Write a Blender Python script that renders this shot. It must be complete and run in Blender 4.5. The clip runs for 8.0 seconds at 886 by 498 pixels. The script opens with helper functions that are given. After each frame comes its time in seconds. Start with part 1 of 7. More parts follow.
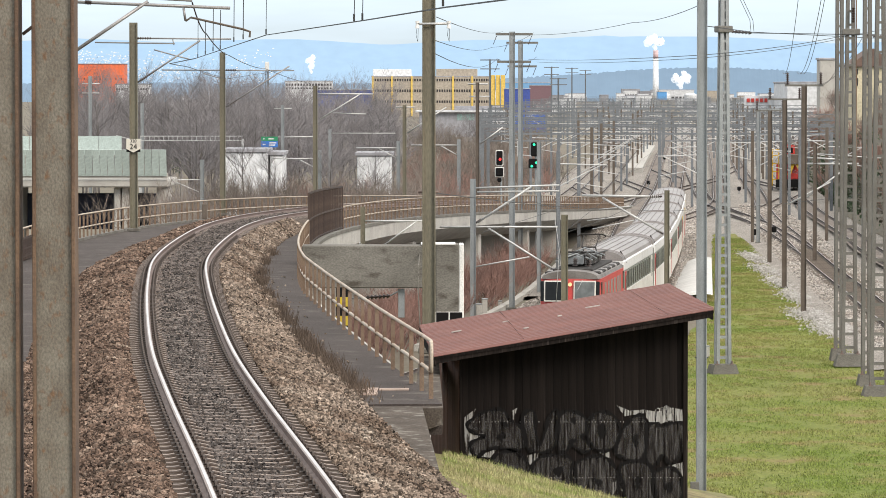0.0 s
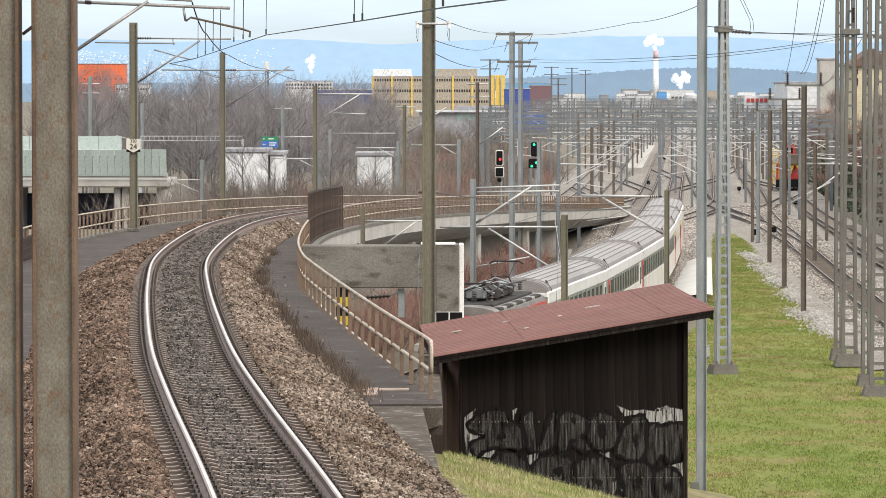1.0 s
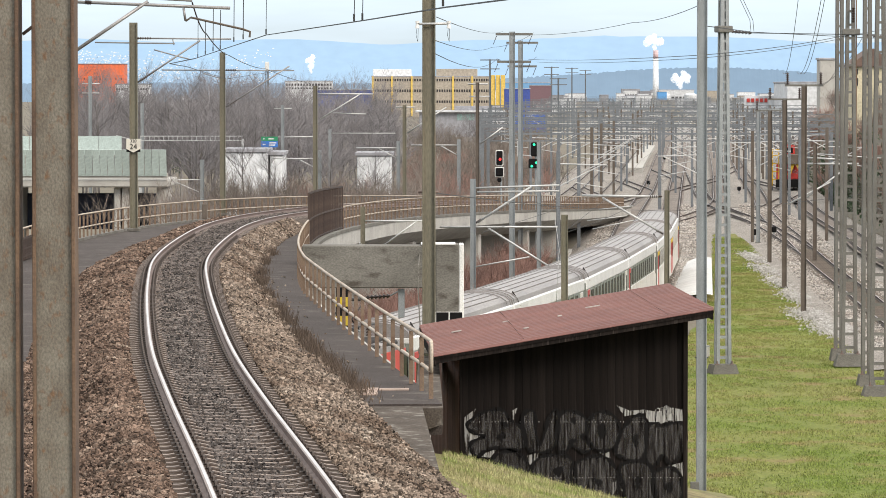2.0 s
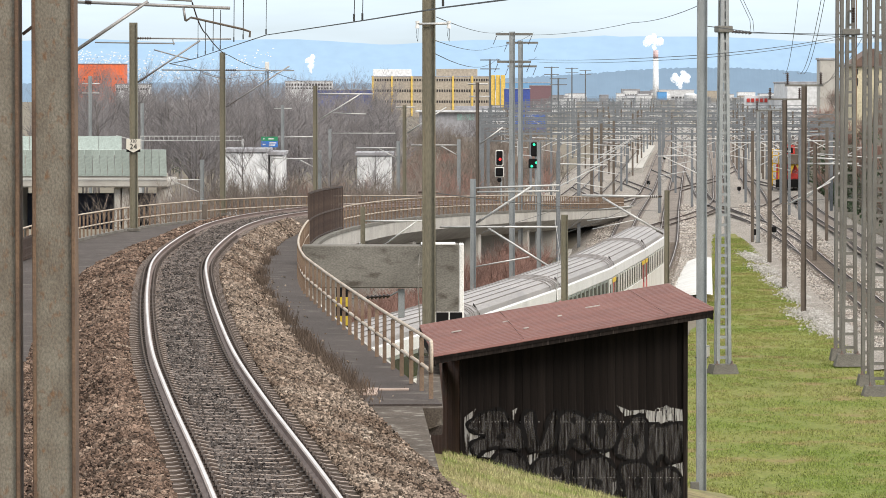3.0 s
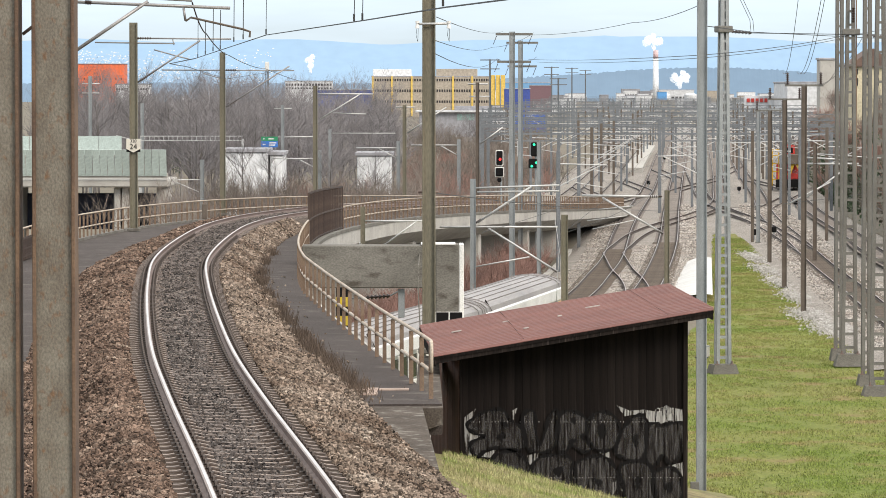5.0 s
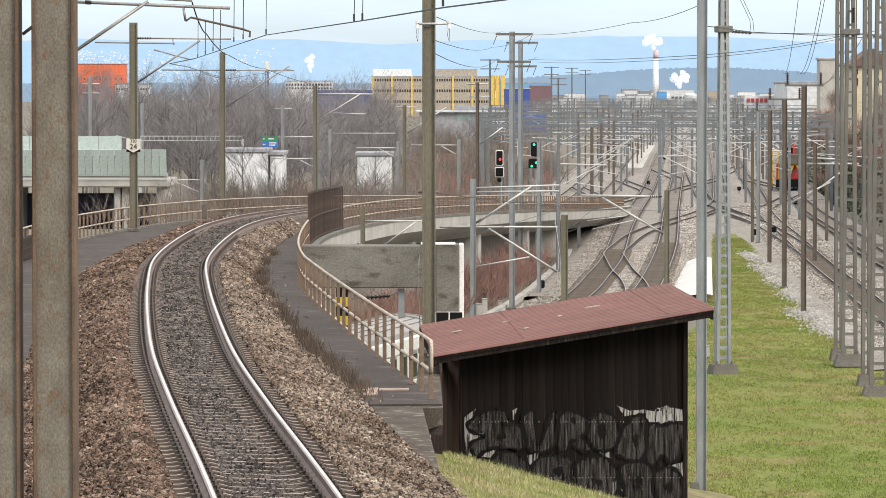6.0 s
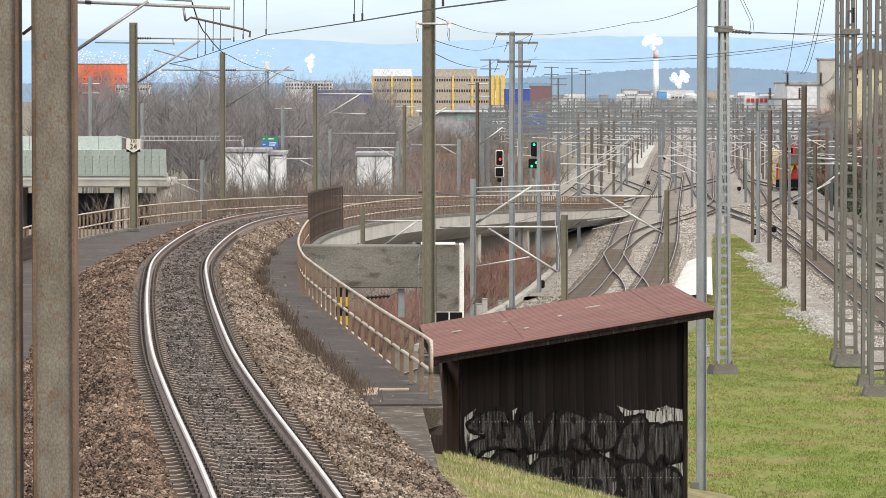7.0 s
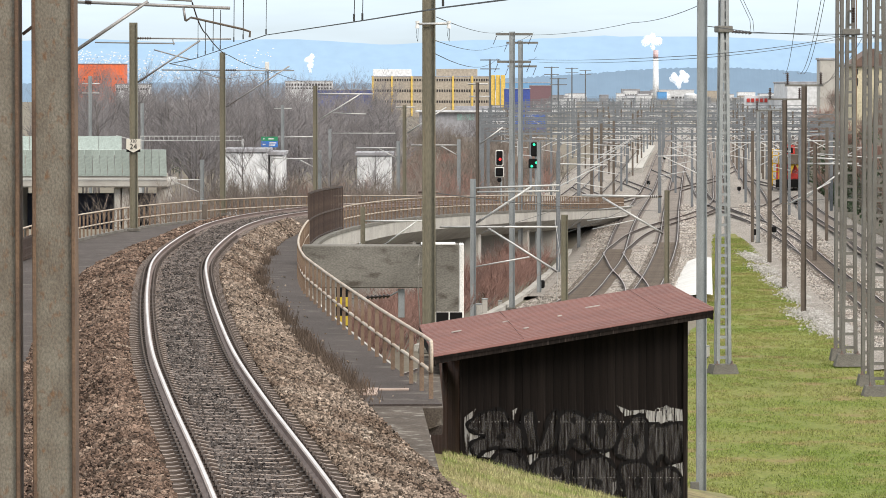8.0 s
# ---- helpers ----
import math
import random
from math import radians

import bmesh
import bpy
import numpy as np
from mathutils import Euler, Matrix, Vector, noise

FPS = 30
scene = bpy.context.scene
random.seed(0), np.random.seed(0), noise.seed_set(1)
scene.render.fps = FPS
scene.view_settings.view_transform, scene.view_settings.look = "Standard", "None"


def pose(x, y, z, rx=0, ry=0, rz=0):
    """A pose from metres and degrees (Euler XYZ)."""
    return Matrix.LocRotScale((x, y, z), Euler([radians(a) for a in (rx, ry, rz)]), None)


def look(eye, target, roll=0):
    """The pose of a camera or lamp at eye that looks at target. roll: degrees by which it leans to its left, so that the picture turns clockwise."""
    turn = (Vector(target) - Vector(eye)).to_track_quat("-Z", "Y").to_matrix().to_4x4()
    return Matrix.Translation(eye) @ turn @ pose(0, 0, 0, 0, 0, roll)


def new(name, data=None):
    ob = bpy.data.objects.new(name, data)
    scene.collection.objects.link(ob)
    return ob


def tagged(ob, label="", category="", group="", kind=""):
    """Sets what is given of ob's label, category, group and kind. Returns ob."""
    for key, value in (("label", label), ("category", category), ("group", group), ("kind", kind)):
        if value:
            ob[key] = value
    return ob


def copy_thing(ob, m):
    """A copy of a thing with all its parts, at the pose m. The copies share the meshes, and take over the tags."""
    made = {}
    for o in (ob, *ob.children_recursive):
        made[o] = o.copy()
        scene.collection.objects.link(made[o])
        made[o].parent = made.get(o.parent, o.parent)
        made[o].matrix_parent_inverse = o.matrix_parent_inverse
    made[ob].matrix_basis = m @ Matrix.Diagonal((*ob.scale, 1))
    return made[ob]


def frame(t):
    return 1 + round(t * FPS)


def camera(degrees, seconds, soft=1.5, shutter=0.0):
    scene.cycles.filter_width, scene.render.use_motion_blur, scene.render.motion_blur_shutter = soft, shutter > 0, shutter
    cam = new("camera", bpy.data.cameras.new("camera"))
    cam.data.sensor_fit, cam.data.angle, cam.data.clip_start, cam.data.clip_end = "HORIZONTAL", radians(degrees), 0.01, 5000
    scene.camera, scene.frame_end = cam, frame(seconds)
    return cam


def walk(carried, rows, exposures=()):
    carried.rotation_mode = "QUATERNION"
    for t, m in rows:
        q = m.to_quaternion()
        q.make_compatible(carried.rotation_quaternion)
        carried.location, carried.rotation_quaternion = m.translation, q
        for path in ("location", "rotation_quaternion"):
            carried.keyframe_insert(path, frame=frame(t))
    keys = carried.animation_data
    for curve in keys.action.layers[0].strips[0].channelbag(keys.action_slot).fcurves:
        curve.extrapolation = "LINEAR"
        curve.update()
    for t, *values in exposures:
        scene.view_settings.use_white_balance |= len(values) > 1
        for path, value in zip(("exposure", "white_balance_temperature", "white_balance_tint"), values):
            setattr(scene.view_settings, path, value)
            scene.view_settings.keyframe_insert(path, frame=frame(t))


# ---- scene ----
cam = camera(12.1, 8.0, soft=0.6)
EYE = (0.0, 0.0, 12.4)
HOME = look(EYE, (0.0, 100.0, 12.4 - 3.797))
walk(cam, [(0.0, HOME), (8.0, HOME)])

# ---------------------------------------------------------------- light
SUN_EL, SUN_AZ = radians(33), radians(138)
world = bpy.data.worlds.new("world")
scene.world = world
world.use_nodes = True
wn, wl = world.node_tree.nodes, world.node_tree.links
wn.clear()
sky = wn.new("ShaderNodeTexSky")
sky.sky_type, sky.sun_disc = "NISHITA", False
sky.sun_elevation, sky.sun_rotation = SUN_EL, SUN_AZ
sky.air_density, sky.dust_density, sky.ozone_density = 1.0, 1.5, 2.0
wco = wn.new("ShaderNodeTexCoord")
wmap = wn.new("ShaderNodeMapping")
wmap.inputs["Scale"].default_value = (4.0, 4.0, 26.0)
cloud = wn.new("ShaderNodeTexNoise")
cloud.inputs["Scale"].default_value, cloud.inputs["Detail"].default_value = 2.2, 7
ramp = wn.new("ShaderNodeValToRGB")
ramp.color_ramp.elements[0].position, ramp.color_ramp.elements[1].position = 0.36, 0.62
ramp.color_ramp.elements[0].color, ramp.color_ramp.elements[1].color = (0.70, 0.70, 0.70, 1), (1.0, 1.0, 1.0, 1)
wmix = wn.new("ShaderNodeMixRGB")
wmix.inputs["Color2"].default_value = (7.5, 8.7, 9.6, 1)
bg = wn.new("ShaderNodeBackground")
bg.inputs["Strength"].default_value = 0.078
wout = wn.new("ShaderNodeOutputWorld")
wl.new(wco.outputs["Generated"], wmap.inputs["Vector"])
wl.new(wmap.outputs["Vector"], cloud.inputs["Vector"])
wl.new(cloud.outputs["Fac"], ramp.inputs["Fac"])
wl.new(ramp.outputs["Color"], wmix.inputs["Fac"])
wl.new(sky.outputs["Color"], wmix.inputs["Color1"])
# an overcast sky is brightest overhead
wsep = wn.new("ShaderNodeSeparateXYZ")
wl.new(wco.outputs["Generated"], wsep.inputs["Vector"])
wup = wn.new("ShaderNodeMapRange")
wup.inputs["From Min"].default_value, wup.inputs["From Max"].default_value = 0.08, 0.9
wup.inputs["To Min"].default_value, wup.inputs["To Max"].default_value = 0.0, 1.0
wl.new(wsep.outputs["Z"], wup.inputs["Value"])
wgain = wn.new("ShaderNodeMixRGB")
wgain.inputs["Color2"].default_value = (17.6, 17.2, 16.6, 1)
wl.new(wmix.outputs["Color"], wgain.inputs["Color1"])
wl.new(wup.outputs["Result"], wgain.inputs["Fac"])
wl.new(wgain.outputs["Color"], bg.inputs["Color"])
wl.new(bg.outputs["Background"], wout.inputs["Surface"])
sun = new("sun", bpy.data.lights.new("sun", "SUN"))
sun.data.energy, sun.data.angle, sun.data.color = 1.9, radians(22), (1.0, 0.90, 0.80)
sun.matrix_world = look((math.sin(SUN_AZ) * 50, math.cos(SUN_AZ) * 50, 50 * math.tan(SUN_EL)), (0, 0, 0))
scene.view_settings.exposure = 0.62


# ---------------------------------------------------------------- materials
def mat(name, c1, c2=None, rough=0.8, metal=0.0, scale=3.0, fine=60.0, bump=0.2, dist=0.01, stretch=(1, 1, 1),
        vary=0.0, c3=None, lo=0.35, hi=0.65, c3lo=0.55, c3hi=0.75, island=False, gr=0.35, spec=0.5):
    m = bpy.data.materials.new(name)
    m.use_nodes = True
    n, l = m.node_tree.nodes, m.node_tree.links
    p = n["Principled BSDF"]
    p.inputs["Roughness"].default_value, p.inputs["Metallic"].default_value = rough, metal
    p.inputs["Specular IOR Level"].default_value = spec
    co, mp = n.new("ShaderNodeTexCoord"), n.new("ShaderNodeMapping")
    mp.inputs["Scale"].default_value = stretch
    l.new(co.outputs["Object"], mp.inputs["Vector"])

    def noise_at(s, detail, a, b):
        t = n.new("ShaderNodeTexNoise")
        t.inputs["Scale"].default_value, t.inputs["Detail"].default_value = s, detail
        l.new(mp.outputs["Vector"], t.inputs["Vector"])
        r = n.new("ShaderNodeMapRange")
        r.inputs["From Min"].default_value, r.inputs["From Max"].default_value = a, b
        l.new(t.outputs["Fac"], r.inputs["Value"])
        return r.outputs["Result"]

    c2 = c2 or tuple(v * 0.7 for v in c1)
    mix = n.new("ShaderNodeMixRGB")
    mix.inputs["Color1"].default_value, mix.inputs["Color2"].default_value = (*c1, 1), (*c2, 1)
    l.new(noise_at(scale, 6, lo, hi), mix.inputs["Fac"])
    out = mix.outputs["Color"]
    if c3:
        mix3 = n.new("ShaderNodeMixRGB")
        mix3.inputs["Color2"].default_value = (*c3, 1)
        l.new(out, mix3.inputs["Color1"])
        l.new(noise_at(scale * 3.7, 8, c3lo, c3hi), mix3.inputs["Fac"])
        out = mix3.outputs["Color"]
    fn = noise_at(fine, 4, 0.3, 0.7)
    grain = n.new("ShaderNodeMixRGB")
    grain.blend_type = "MULTIPLY"
    grain.inputs["Fac"].default_value = gr
    l.new(out, grain.inputs["Color1"])
    l.new(fn, grain.inputs["Color2"])
    out = grain.outputs["Color"]
    if vary:
        src = n.new("ShaderNodeNewGeometry").outputs["Random Per Island"] if island else n.new("ShaderNodeObjectInfo").outputs["Random"]
        hsv = n.new("ShaderNodeHueSaturation")
        rg = n.new("ShaderNodeMapRange")
        rg.inputs["To Min"].default_value, rg.inputs["To Max"].default_value = 1 - vary, 1 + vary
        l.new(src, rg.inputs["Value"])
        l.new(rg.outputs["Result"], hsv.inputs["Value"])
        l.new(out, hsv.inputs["Color"])
        out = hsv.outputs["Color"]
    l.new(out, p.inputs["Base Color"])
    if bump:
        bp = n.new("ShaderNodeBump")
        bp.inputs["Strength"].default_value, bp.inputs["Distance"].default_value = bump, dist
        l.new(fn, bp.inputs["Height"])
        l.new(bp.outputs["Normal"], p.inputs["Normal"])
    return m


def glow(name, colour, strength):
    m = mat(name, colour, colour, bump=0)
    p = m.node_tree.nodes["Principled BSDF"]
    p.inputs["Emission Color"].default_value, p.inputs["Emission Strength"].default_value = (*colour, 1), strength
    return m


def worn_paint(name, c1, c2, lo, hi):
    """spray paint that has worn off the boards in upright streaks"""
    m = mat(name, c1, c2, 0.75, 0, 3.0, 30, 0.1, stretch=(9, 9, 0.6), spec=0.12)
    n, l = m.node_tree.nodes, m.node_tree.links
    co, mp, tx, rg = n.new("ShaderNodeTexCoord"), n.new("ShaderNodeMapping"), n.new("ShaderNodeTexNoise"), n.new("ShaderNodeMapRange")
    mp.inputs["Scale"].default_value = (16, 16, 1.1)
    tx.inputs["Scale"].default_value, tx.inputs["Detail"].default_value = 1.6, 6
    rg.inputs["From Min"].default_value, rg.inputs["From Max"].default_value = lo, hi
    l.new(co.outputs["Object"], mp.inputs["Vector"])
    l.new(mp.outputs["Vector"], tx.inputs["Vector"])
    l.new(tx.outputs["Fac"], rg.inputs["Value"])
    l.new(rg.outputs["Result"], n["Principled BSDF"].inputs["Alpha"])
    return m


M_GRASS = mat("meadow", (0.165, 0.205, 0.045), (0.235, 0.232, 0.075), 0.95, 0, 0.11, 5, 0.8, 0.06, c3=(0.25, 0.20, 0.085), c3lo=0.53, c3hi=0.68, gr=0.5, spec=0.15)
M_SOIL = mat("winter soil", (0.18, 0.15, 0.115), (0.145, 0.13, 0.09), 0.95, 0, 0.05, 3, 0.6, 0.05, c3=(0.14, 0.10, 0.07))
M_BALLAST_GREY = mat("grey ballast", (0.48, 0.44, 0.395), (0.40, 0.36, 0.32), 0.95, 0, 0.3, 9, 1.0, 0.08, c3=(0.50, 0.47, 0.43), gr=0.75, spec=0.2)
M_BALLAST_RUST = mat("rusty ballast", (0.115, 0.088, 0.07), (0.075, 0.056, 0.045), 0.95, 0, 0.5, 14, 0.9, 0.05, c3=(0.23, 0.19, 0.15), spec=0.2)
M_STONE = mat("ballast stones", (0.27, 0.215, 0.172), (0.13, 0.092, 0.068), 0.95, 0, 0.4, 30, 0.3, 0.01, vary=0.8, island=True, c3=(0.45, 0.385, 0.32), c3lo=0.58, c3hi=0.78, spec=0.2)
M_STONE_RUST = mat("rust brown ballast stones", (0.19, 0.132, 0.1), (0.095, 0.062, 0.046), 0.95, 0, 0.35, 30, 0.3, 0.01, vary=0.8, island=True, c3=(0.36, 0.285, 0.225), c3lo=0.56, c3hi=0.8, spec=0.2)
M_STONE_DARK = mat("oily grey ballast stones", (0.115, 0.098, 0.09), (0.06, 0.05, 0.045), 0.85, 0, 0.5, 30, 0.3, 0.01, vary=0.8, island=True, c3=(0.2, 0.18, 0.165), spec=0.3)
M_WHITE_STONE = mat("pale gravel", (0.55, 0.53, 0.50), (0.36, 0.34, 0.31), 0.95, 0, 1.2, 9, 0.9, 0.05)
M_RAIL_SIDE = mat("rusty rail side", (0.19, 0.135, 0.115), (0.14, 0.095, 0.08), 0.7, 0.1, 2, 40, 0.15, c3=(0.10, 0.065, 0.05), c3lo=0.6, c3hi=0.85, gr=0.2)
M_RAIL_SHOULDER = mat("dull rail head shoulder", (0.30, 0.235, 0.205), (0.22, 0.165, 0.14), 0.5, 0.4, 1, 50, 0.05, gr=0.2)
M_RAIL_DARK = mat("dark rusty rail", (0.085, 0.06, 0.05), (0.055, 0.04, 0.034), 0.75, 0.1, 2, 40, 0.15)
M_RAIL_DULL = mat("duller rail head", (0.42, 0.385, 0.365), (0.33, 0.295, 0.275), 0.4, 0.5, 1, 50, 0.05, gr=0.2)
M_RAIL_TOP = mat("worn rail head", (0.70, 0.655, 0.625), (0.60, 0.55, 0.52), 0.36, 0.7, 1, 50, 0.05, gr=0.15)
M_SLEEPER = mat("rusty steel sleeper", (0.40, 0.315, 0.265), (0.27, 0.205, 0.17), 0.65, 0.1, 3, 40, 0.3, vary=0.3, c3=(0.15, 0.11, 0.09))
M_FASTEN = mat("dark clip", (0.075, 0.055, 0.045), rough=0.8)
M_SLEEPER_SIDE = mat("sleeper flank in painted shade", (0.085, 0.064, 0.052), (0.06, 0.045, 0.037), 0.9, spec=0.2)
M_WALK = mat("dark asphalt walkway", (0.095, 0.078, 0.071), (0.07, 0.056, 0.05), 0.9, 0, 0.35, 40, 0.4, 0.01, c3=(0.17, 0.15, 0.13), c3lo=0.56, c3hi=0.74, gr=0.6, spec=0.2)
M_CONC = mat("weathered concrete", (0.215, 0.203, 0.18), (0.15, 0.14, 0.122), 0.9, 0, 0.6, 18, 0.25, 0.01, spec=0.2, stretch=(0.8, 1, 1.5), c3=(0.09, 0.078, 0.065), c3lo=0.55, c3hi=0.74, gr=0.4)
M_SLAB = mat("stained slab concrete", (0.13, 0.108, 0.09), (0.085, 0.07, 0.058), 0.9, 0, 1.2, 30, 0.3, 0.01, c3=(0.27, 0.25, 0.22), c3lo=0.55, c3hi=0.72, gr=0.5, spec=0.1)
M_CONC_PALE = mat("pale concrete", (0.50, 0.48, 0.44), (0.38, 0.36, 0.33), 0.9, 0, 0.4, 20, 0.2, 0.01, c3=(0.24, 0.22, 0.20), c3lo=0.6, c3hi=0.8)
M_WHITEWASH = mat("whitewash", (0.82, 0.81, 0.78), (0.66, 0.65, 0.62), 0.85, 0, 1.5, 30, 0.2)
M_RUSTRAIL = mat("rusted paint", (0.235, 0.165, 0.112), (0.15, 0.095, 0.062), 0.7, 0.1, 1.6, 40, 0.3, vary=0.12, c3=(0.16, 0.08, 0.04), c3lo=0.55, c3hi=0.75)
M_RAILTUBE = mat("faded cream paint", (0.50, 0.43, 0.35), (0.36, 0.27, 0.19), 0.6, 0, 1.0, 30, 0.2, c3=(0.26, 0.14, 0.07), c3lo=0.6, c3hi=0.78)
M_RUSTDARK = mat("dark rusted bars", (0.07, 0.045, 0.034), (0.045, 0.028, 0.022), 0.75, 0.1, 2, 40, 0.3, vary=0.2)
M_MASTRUST = mat("olive weathered steel", (0.205, 0.185, 0.13), (0.15, 0.135, 0.095), 0.6, 0.2, 1.3, 30, 0.15, stretch=(1, 1, 0.25), c3=(0.21, 0.11, 0.05), c3lo=0.62, c3hi=0.8)
M_MASTEDGE = mat("rust edge", (0.17, 0.105, 0.065), (0.10, 0.06, 0.04), 0.8, 0.1, 3, 50, 0.3)
M_MASTNEAR = mat("grey green steel", (0.215, 0.192, 0.155), (0.15, 0.125, 0.096), 0.65, 0.1, 6.0, 70, 0.2, stretch=(1, 1, 0.6), c3=(0.17, 0.095, 0.05), c3lo=0.57, c3hi=0.75, gr=0.45)
M_GALV = mat("galvanised steel", (0.36, 0.38, 0.385), (0.27, 0.285, 0.29), 0.5, 0.45, 3, 60, 0.1, stretch=(1, 1, 0.3))
M_LATTICE = mat("grey lattice steel", (0.195, 0.188, 0.17), (0.14, 0.13, 0.115), 0.6, 0.3, 1.5, 40, 0.15, stretch=(1, 1, 0.4))
M_TUBE = mat("zinc tube", (0.60, 0.60, 0.59), (0.46, 0.46, 0.45), 0.45, 0.35, 2, 40, 0.1)
M_TUBE_DULL = mat("dull zinc tube", (0.36, 0.35, 0.345), (0.25, 0.24, 0.235), 0.45, 0.35, 2, 40, 0.1)
M_BROWNMAST = mat("brown mast paint", (0.145, 0.115, 0.09), (0.10, 0.078, 0.06), 0.7, 0.1, 1.3, 30, 0.15)
M_FARSTEEL = mat("yard steel", (0.20, 0.215, 0.23), (0.13, 0.14, 0.15), 0.6, 0.2, 0.3, 10, 0)
M_WIRE = mat("wire", (0.05, 0.05, 0.05), rough=0.6, metal=0.3, bump=0)
M_INSUL = mat("brown insulator", (0.05, 0.03, 0.025), rough=0.35, bump=0)
M_SHED = mat("dark stained boards", (0.0095, 0.0078, 0.0072), (0.022, 0.0165, 0.0145), 0.75, 0, 2.2, 40, 0.3, stretch=(4, 4, 0.12), vary=0.35, c3=(0.062, 0.05, 0.045), c3lo=0.56, c3hi=0.8, spec=0.06)
M_SHEDSIDE = mat("brown boards", (0.25, 0.145, 0.11), (0.15, 0.085, 0.066), 0.75, 0, 1.2, 30, 0.3, stretch=(3, 3, 0.2), vary=0.2, spec=0.2)
M_ROOF = mat("red brown roof sheet", (0.19, 0.08, 0.065), (0.145, 0.062, 0.052), 0.55, 0, 0.8, 40, 0.2, c3=(0.215, 0.115, 0.095), c3lo=0.55, c3hi=0.8, spec=0.2)
M_BLACK = mat("black paint", (0.007, 0.0065, 0.0065), rough=0.6, bump=0, spec=0.15)
M_SPRAY = worn_paint("thin silver spray", (0.46, 0.45, 0.43), (0.22, 0.21, 0.20), 0.38, 0.56)
M_SPRAYDIM = worn_paint("faint silver spray", (0.115, 0.109, 0.106), (0.058, 0.054, 0.052), 0.38, 0.70)
M_LINE = worn_paint("worn black paint", (0.006, 0.0056, 0.0056), (0.009, 0.008, 0.008), 0.26, 0.44)


# ---------------------------------------------------------------- mesh tools
class Mesh:
    def __init__(self):
        self.v, self.f, self.mi = [], [], []

    def add(self, vs, fs, mi=0):
        o = len(self.v)
        self.v += [tuple(p) for p in vs]
        self.f += [tuple(i + o for i in q) for q in fs]
        self.mi += [mi] * len(fs)
        return self

    def box(self, x0, x1, y0, y1, z0, z1, mi=0):
        vs = [(x0, y0, z0), (x1, y0, z0), (x1, y1, z0), (x0, y1, z0), (x0, y0, z1), (x1, y0, z1), (x1, y1, z1), (x0, y1, z1)]
        return self.add(vs, [(3, 2, 1, 0), (4, 5, 6, 7), (0, 1, 5, 4), (1, 2, 6, 5), (2, 3, 7, 6), (3, 0, 4, 7)], mi)

    def tube(self, a, b, r, n=6, r2=None, mi=0):
        a, b = Vector(a), Vector(b)
        q = (b - a).to_track_quat("Z", "Y").to_matrix()
        r2 = r if r2 is None else r2
        vs = [a + q @ Vector((math.cos(2 * math.pi * i / n) * r, math.sin(2 * math.pi * i / n) * r, 0)) for i in range(n)]
        vs += [b + q @ Vector((math.cos(2 * math.pi * i / n) * r2, math.sin(2 * math.pi * i / n) * r2, 0)) for i in range(n)]
        fs = [(i, (i + 1) % n, n + (i + 1) % n, n + i) for i in range(n)] + [tuple(range(n))[::-1], tuple(range(n, 2 * n))]
        return self.add(vs, fs, mi)

    def chain(self, pts, r, n=5, mi=0):
        pts = [Vector(p) for p in pts]
        rings = []
        side = None
        for i, p in enumerate(pts):
            d = (pts[min(i + 1, len(pts) - 1)] - pts[max(i - 1, 0)]).normalized()
            side = d.orthogonal().normalized() if side is None else (side - d * side.dot(d)).normalized()
            up = d.cross(side)
            rings.append([p + (side * math.cos(2 * math.pi * k / n) + up * math.sin(2 * math.pi * k / n)) * r for k in range(n)])
        return self.sweep(rings, mi=mi)

    def sweep(self, rings, closed=True, caps=True, mi=0):
        k = len(rings[0])
        vs = [p for ring in rings for p in ring]
        fs = []
        for i in range(len(rings) - 1):
            for j in range(k if closed else k - 1):
                a, b = i * k + j, i * k + (j + 1) % k
                fs.append((a, b, b + k, a + k))
        if closed and caps:
            fs += [tuple(range(k))[::-1], tuple(range(len(vs) - k, len(vs)))]
        return self.add(vs, fs, mi)

    def bar(self, a, b, w, h, mi=0):
        """a flat bar from a to b, w across and h high"""
        a, b = Vector(a), Vector(b)
        d = (b - a).normalized()
        up = Vector((0, 0, 1)) if abs(d.z) < 0.95 else Vector((0, 1, 0))
        s = d.cross(up).normalized()
        u = s.cross(d).normalized()
        ring = lambda p: [p + s * (i * w / 2) + u * (j * h / 2) for i, j in ((-1, -1), (1, -1), (1, 1), (-1, 1))]
        return self.sweep([ring(a), ring(b)], mi=mi)

    def data(self, name, mats, smooth=False):
        me = bpy.data.meshes.new(name)
        me.from_pydata(self.v, [], self.f)
        for m in mats:
            me.materials.append(m)
        if len(mats) > 1:
            me.polygons.foreach_set("material_index", self.mi)
        bm = bmesh.new()
        bm.from_mesh(me)
        bmesh.ops.recalc_face_normals(bm, faces=bm.faces)
        bm.to_mesh(me)
        bm.free()
        if smooth:
            me.polygons.foreach_set("use_smooth", [True] * len(me.polygons))
        me.update()
        return me


def lst(m):
    return m if isinstance(m, (list, tuple)) else [m]


def part(name, mesh, material, parent=None, label="", smooth=False):
    ob = new(name, mesh.data(name, lst(material), smooth) if isinstance(mesh, Mesh) else mesh)
    if parent:
        ob.parent = parent
    return tagged(ob, label)


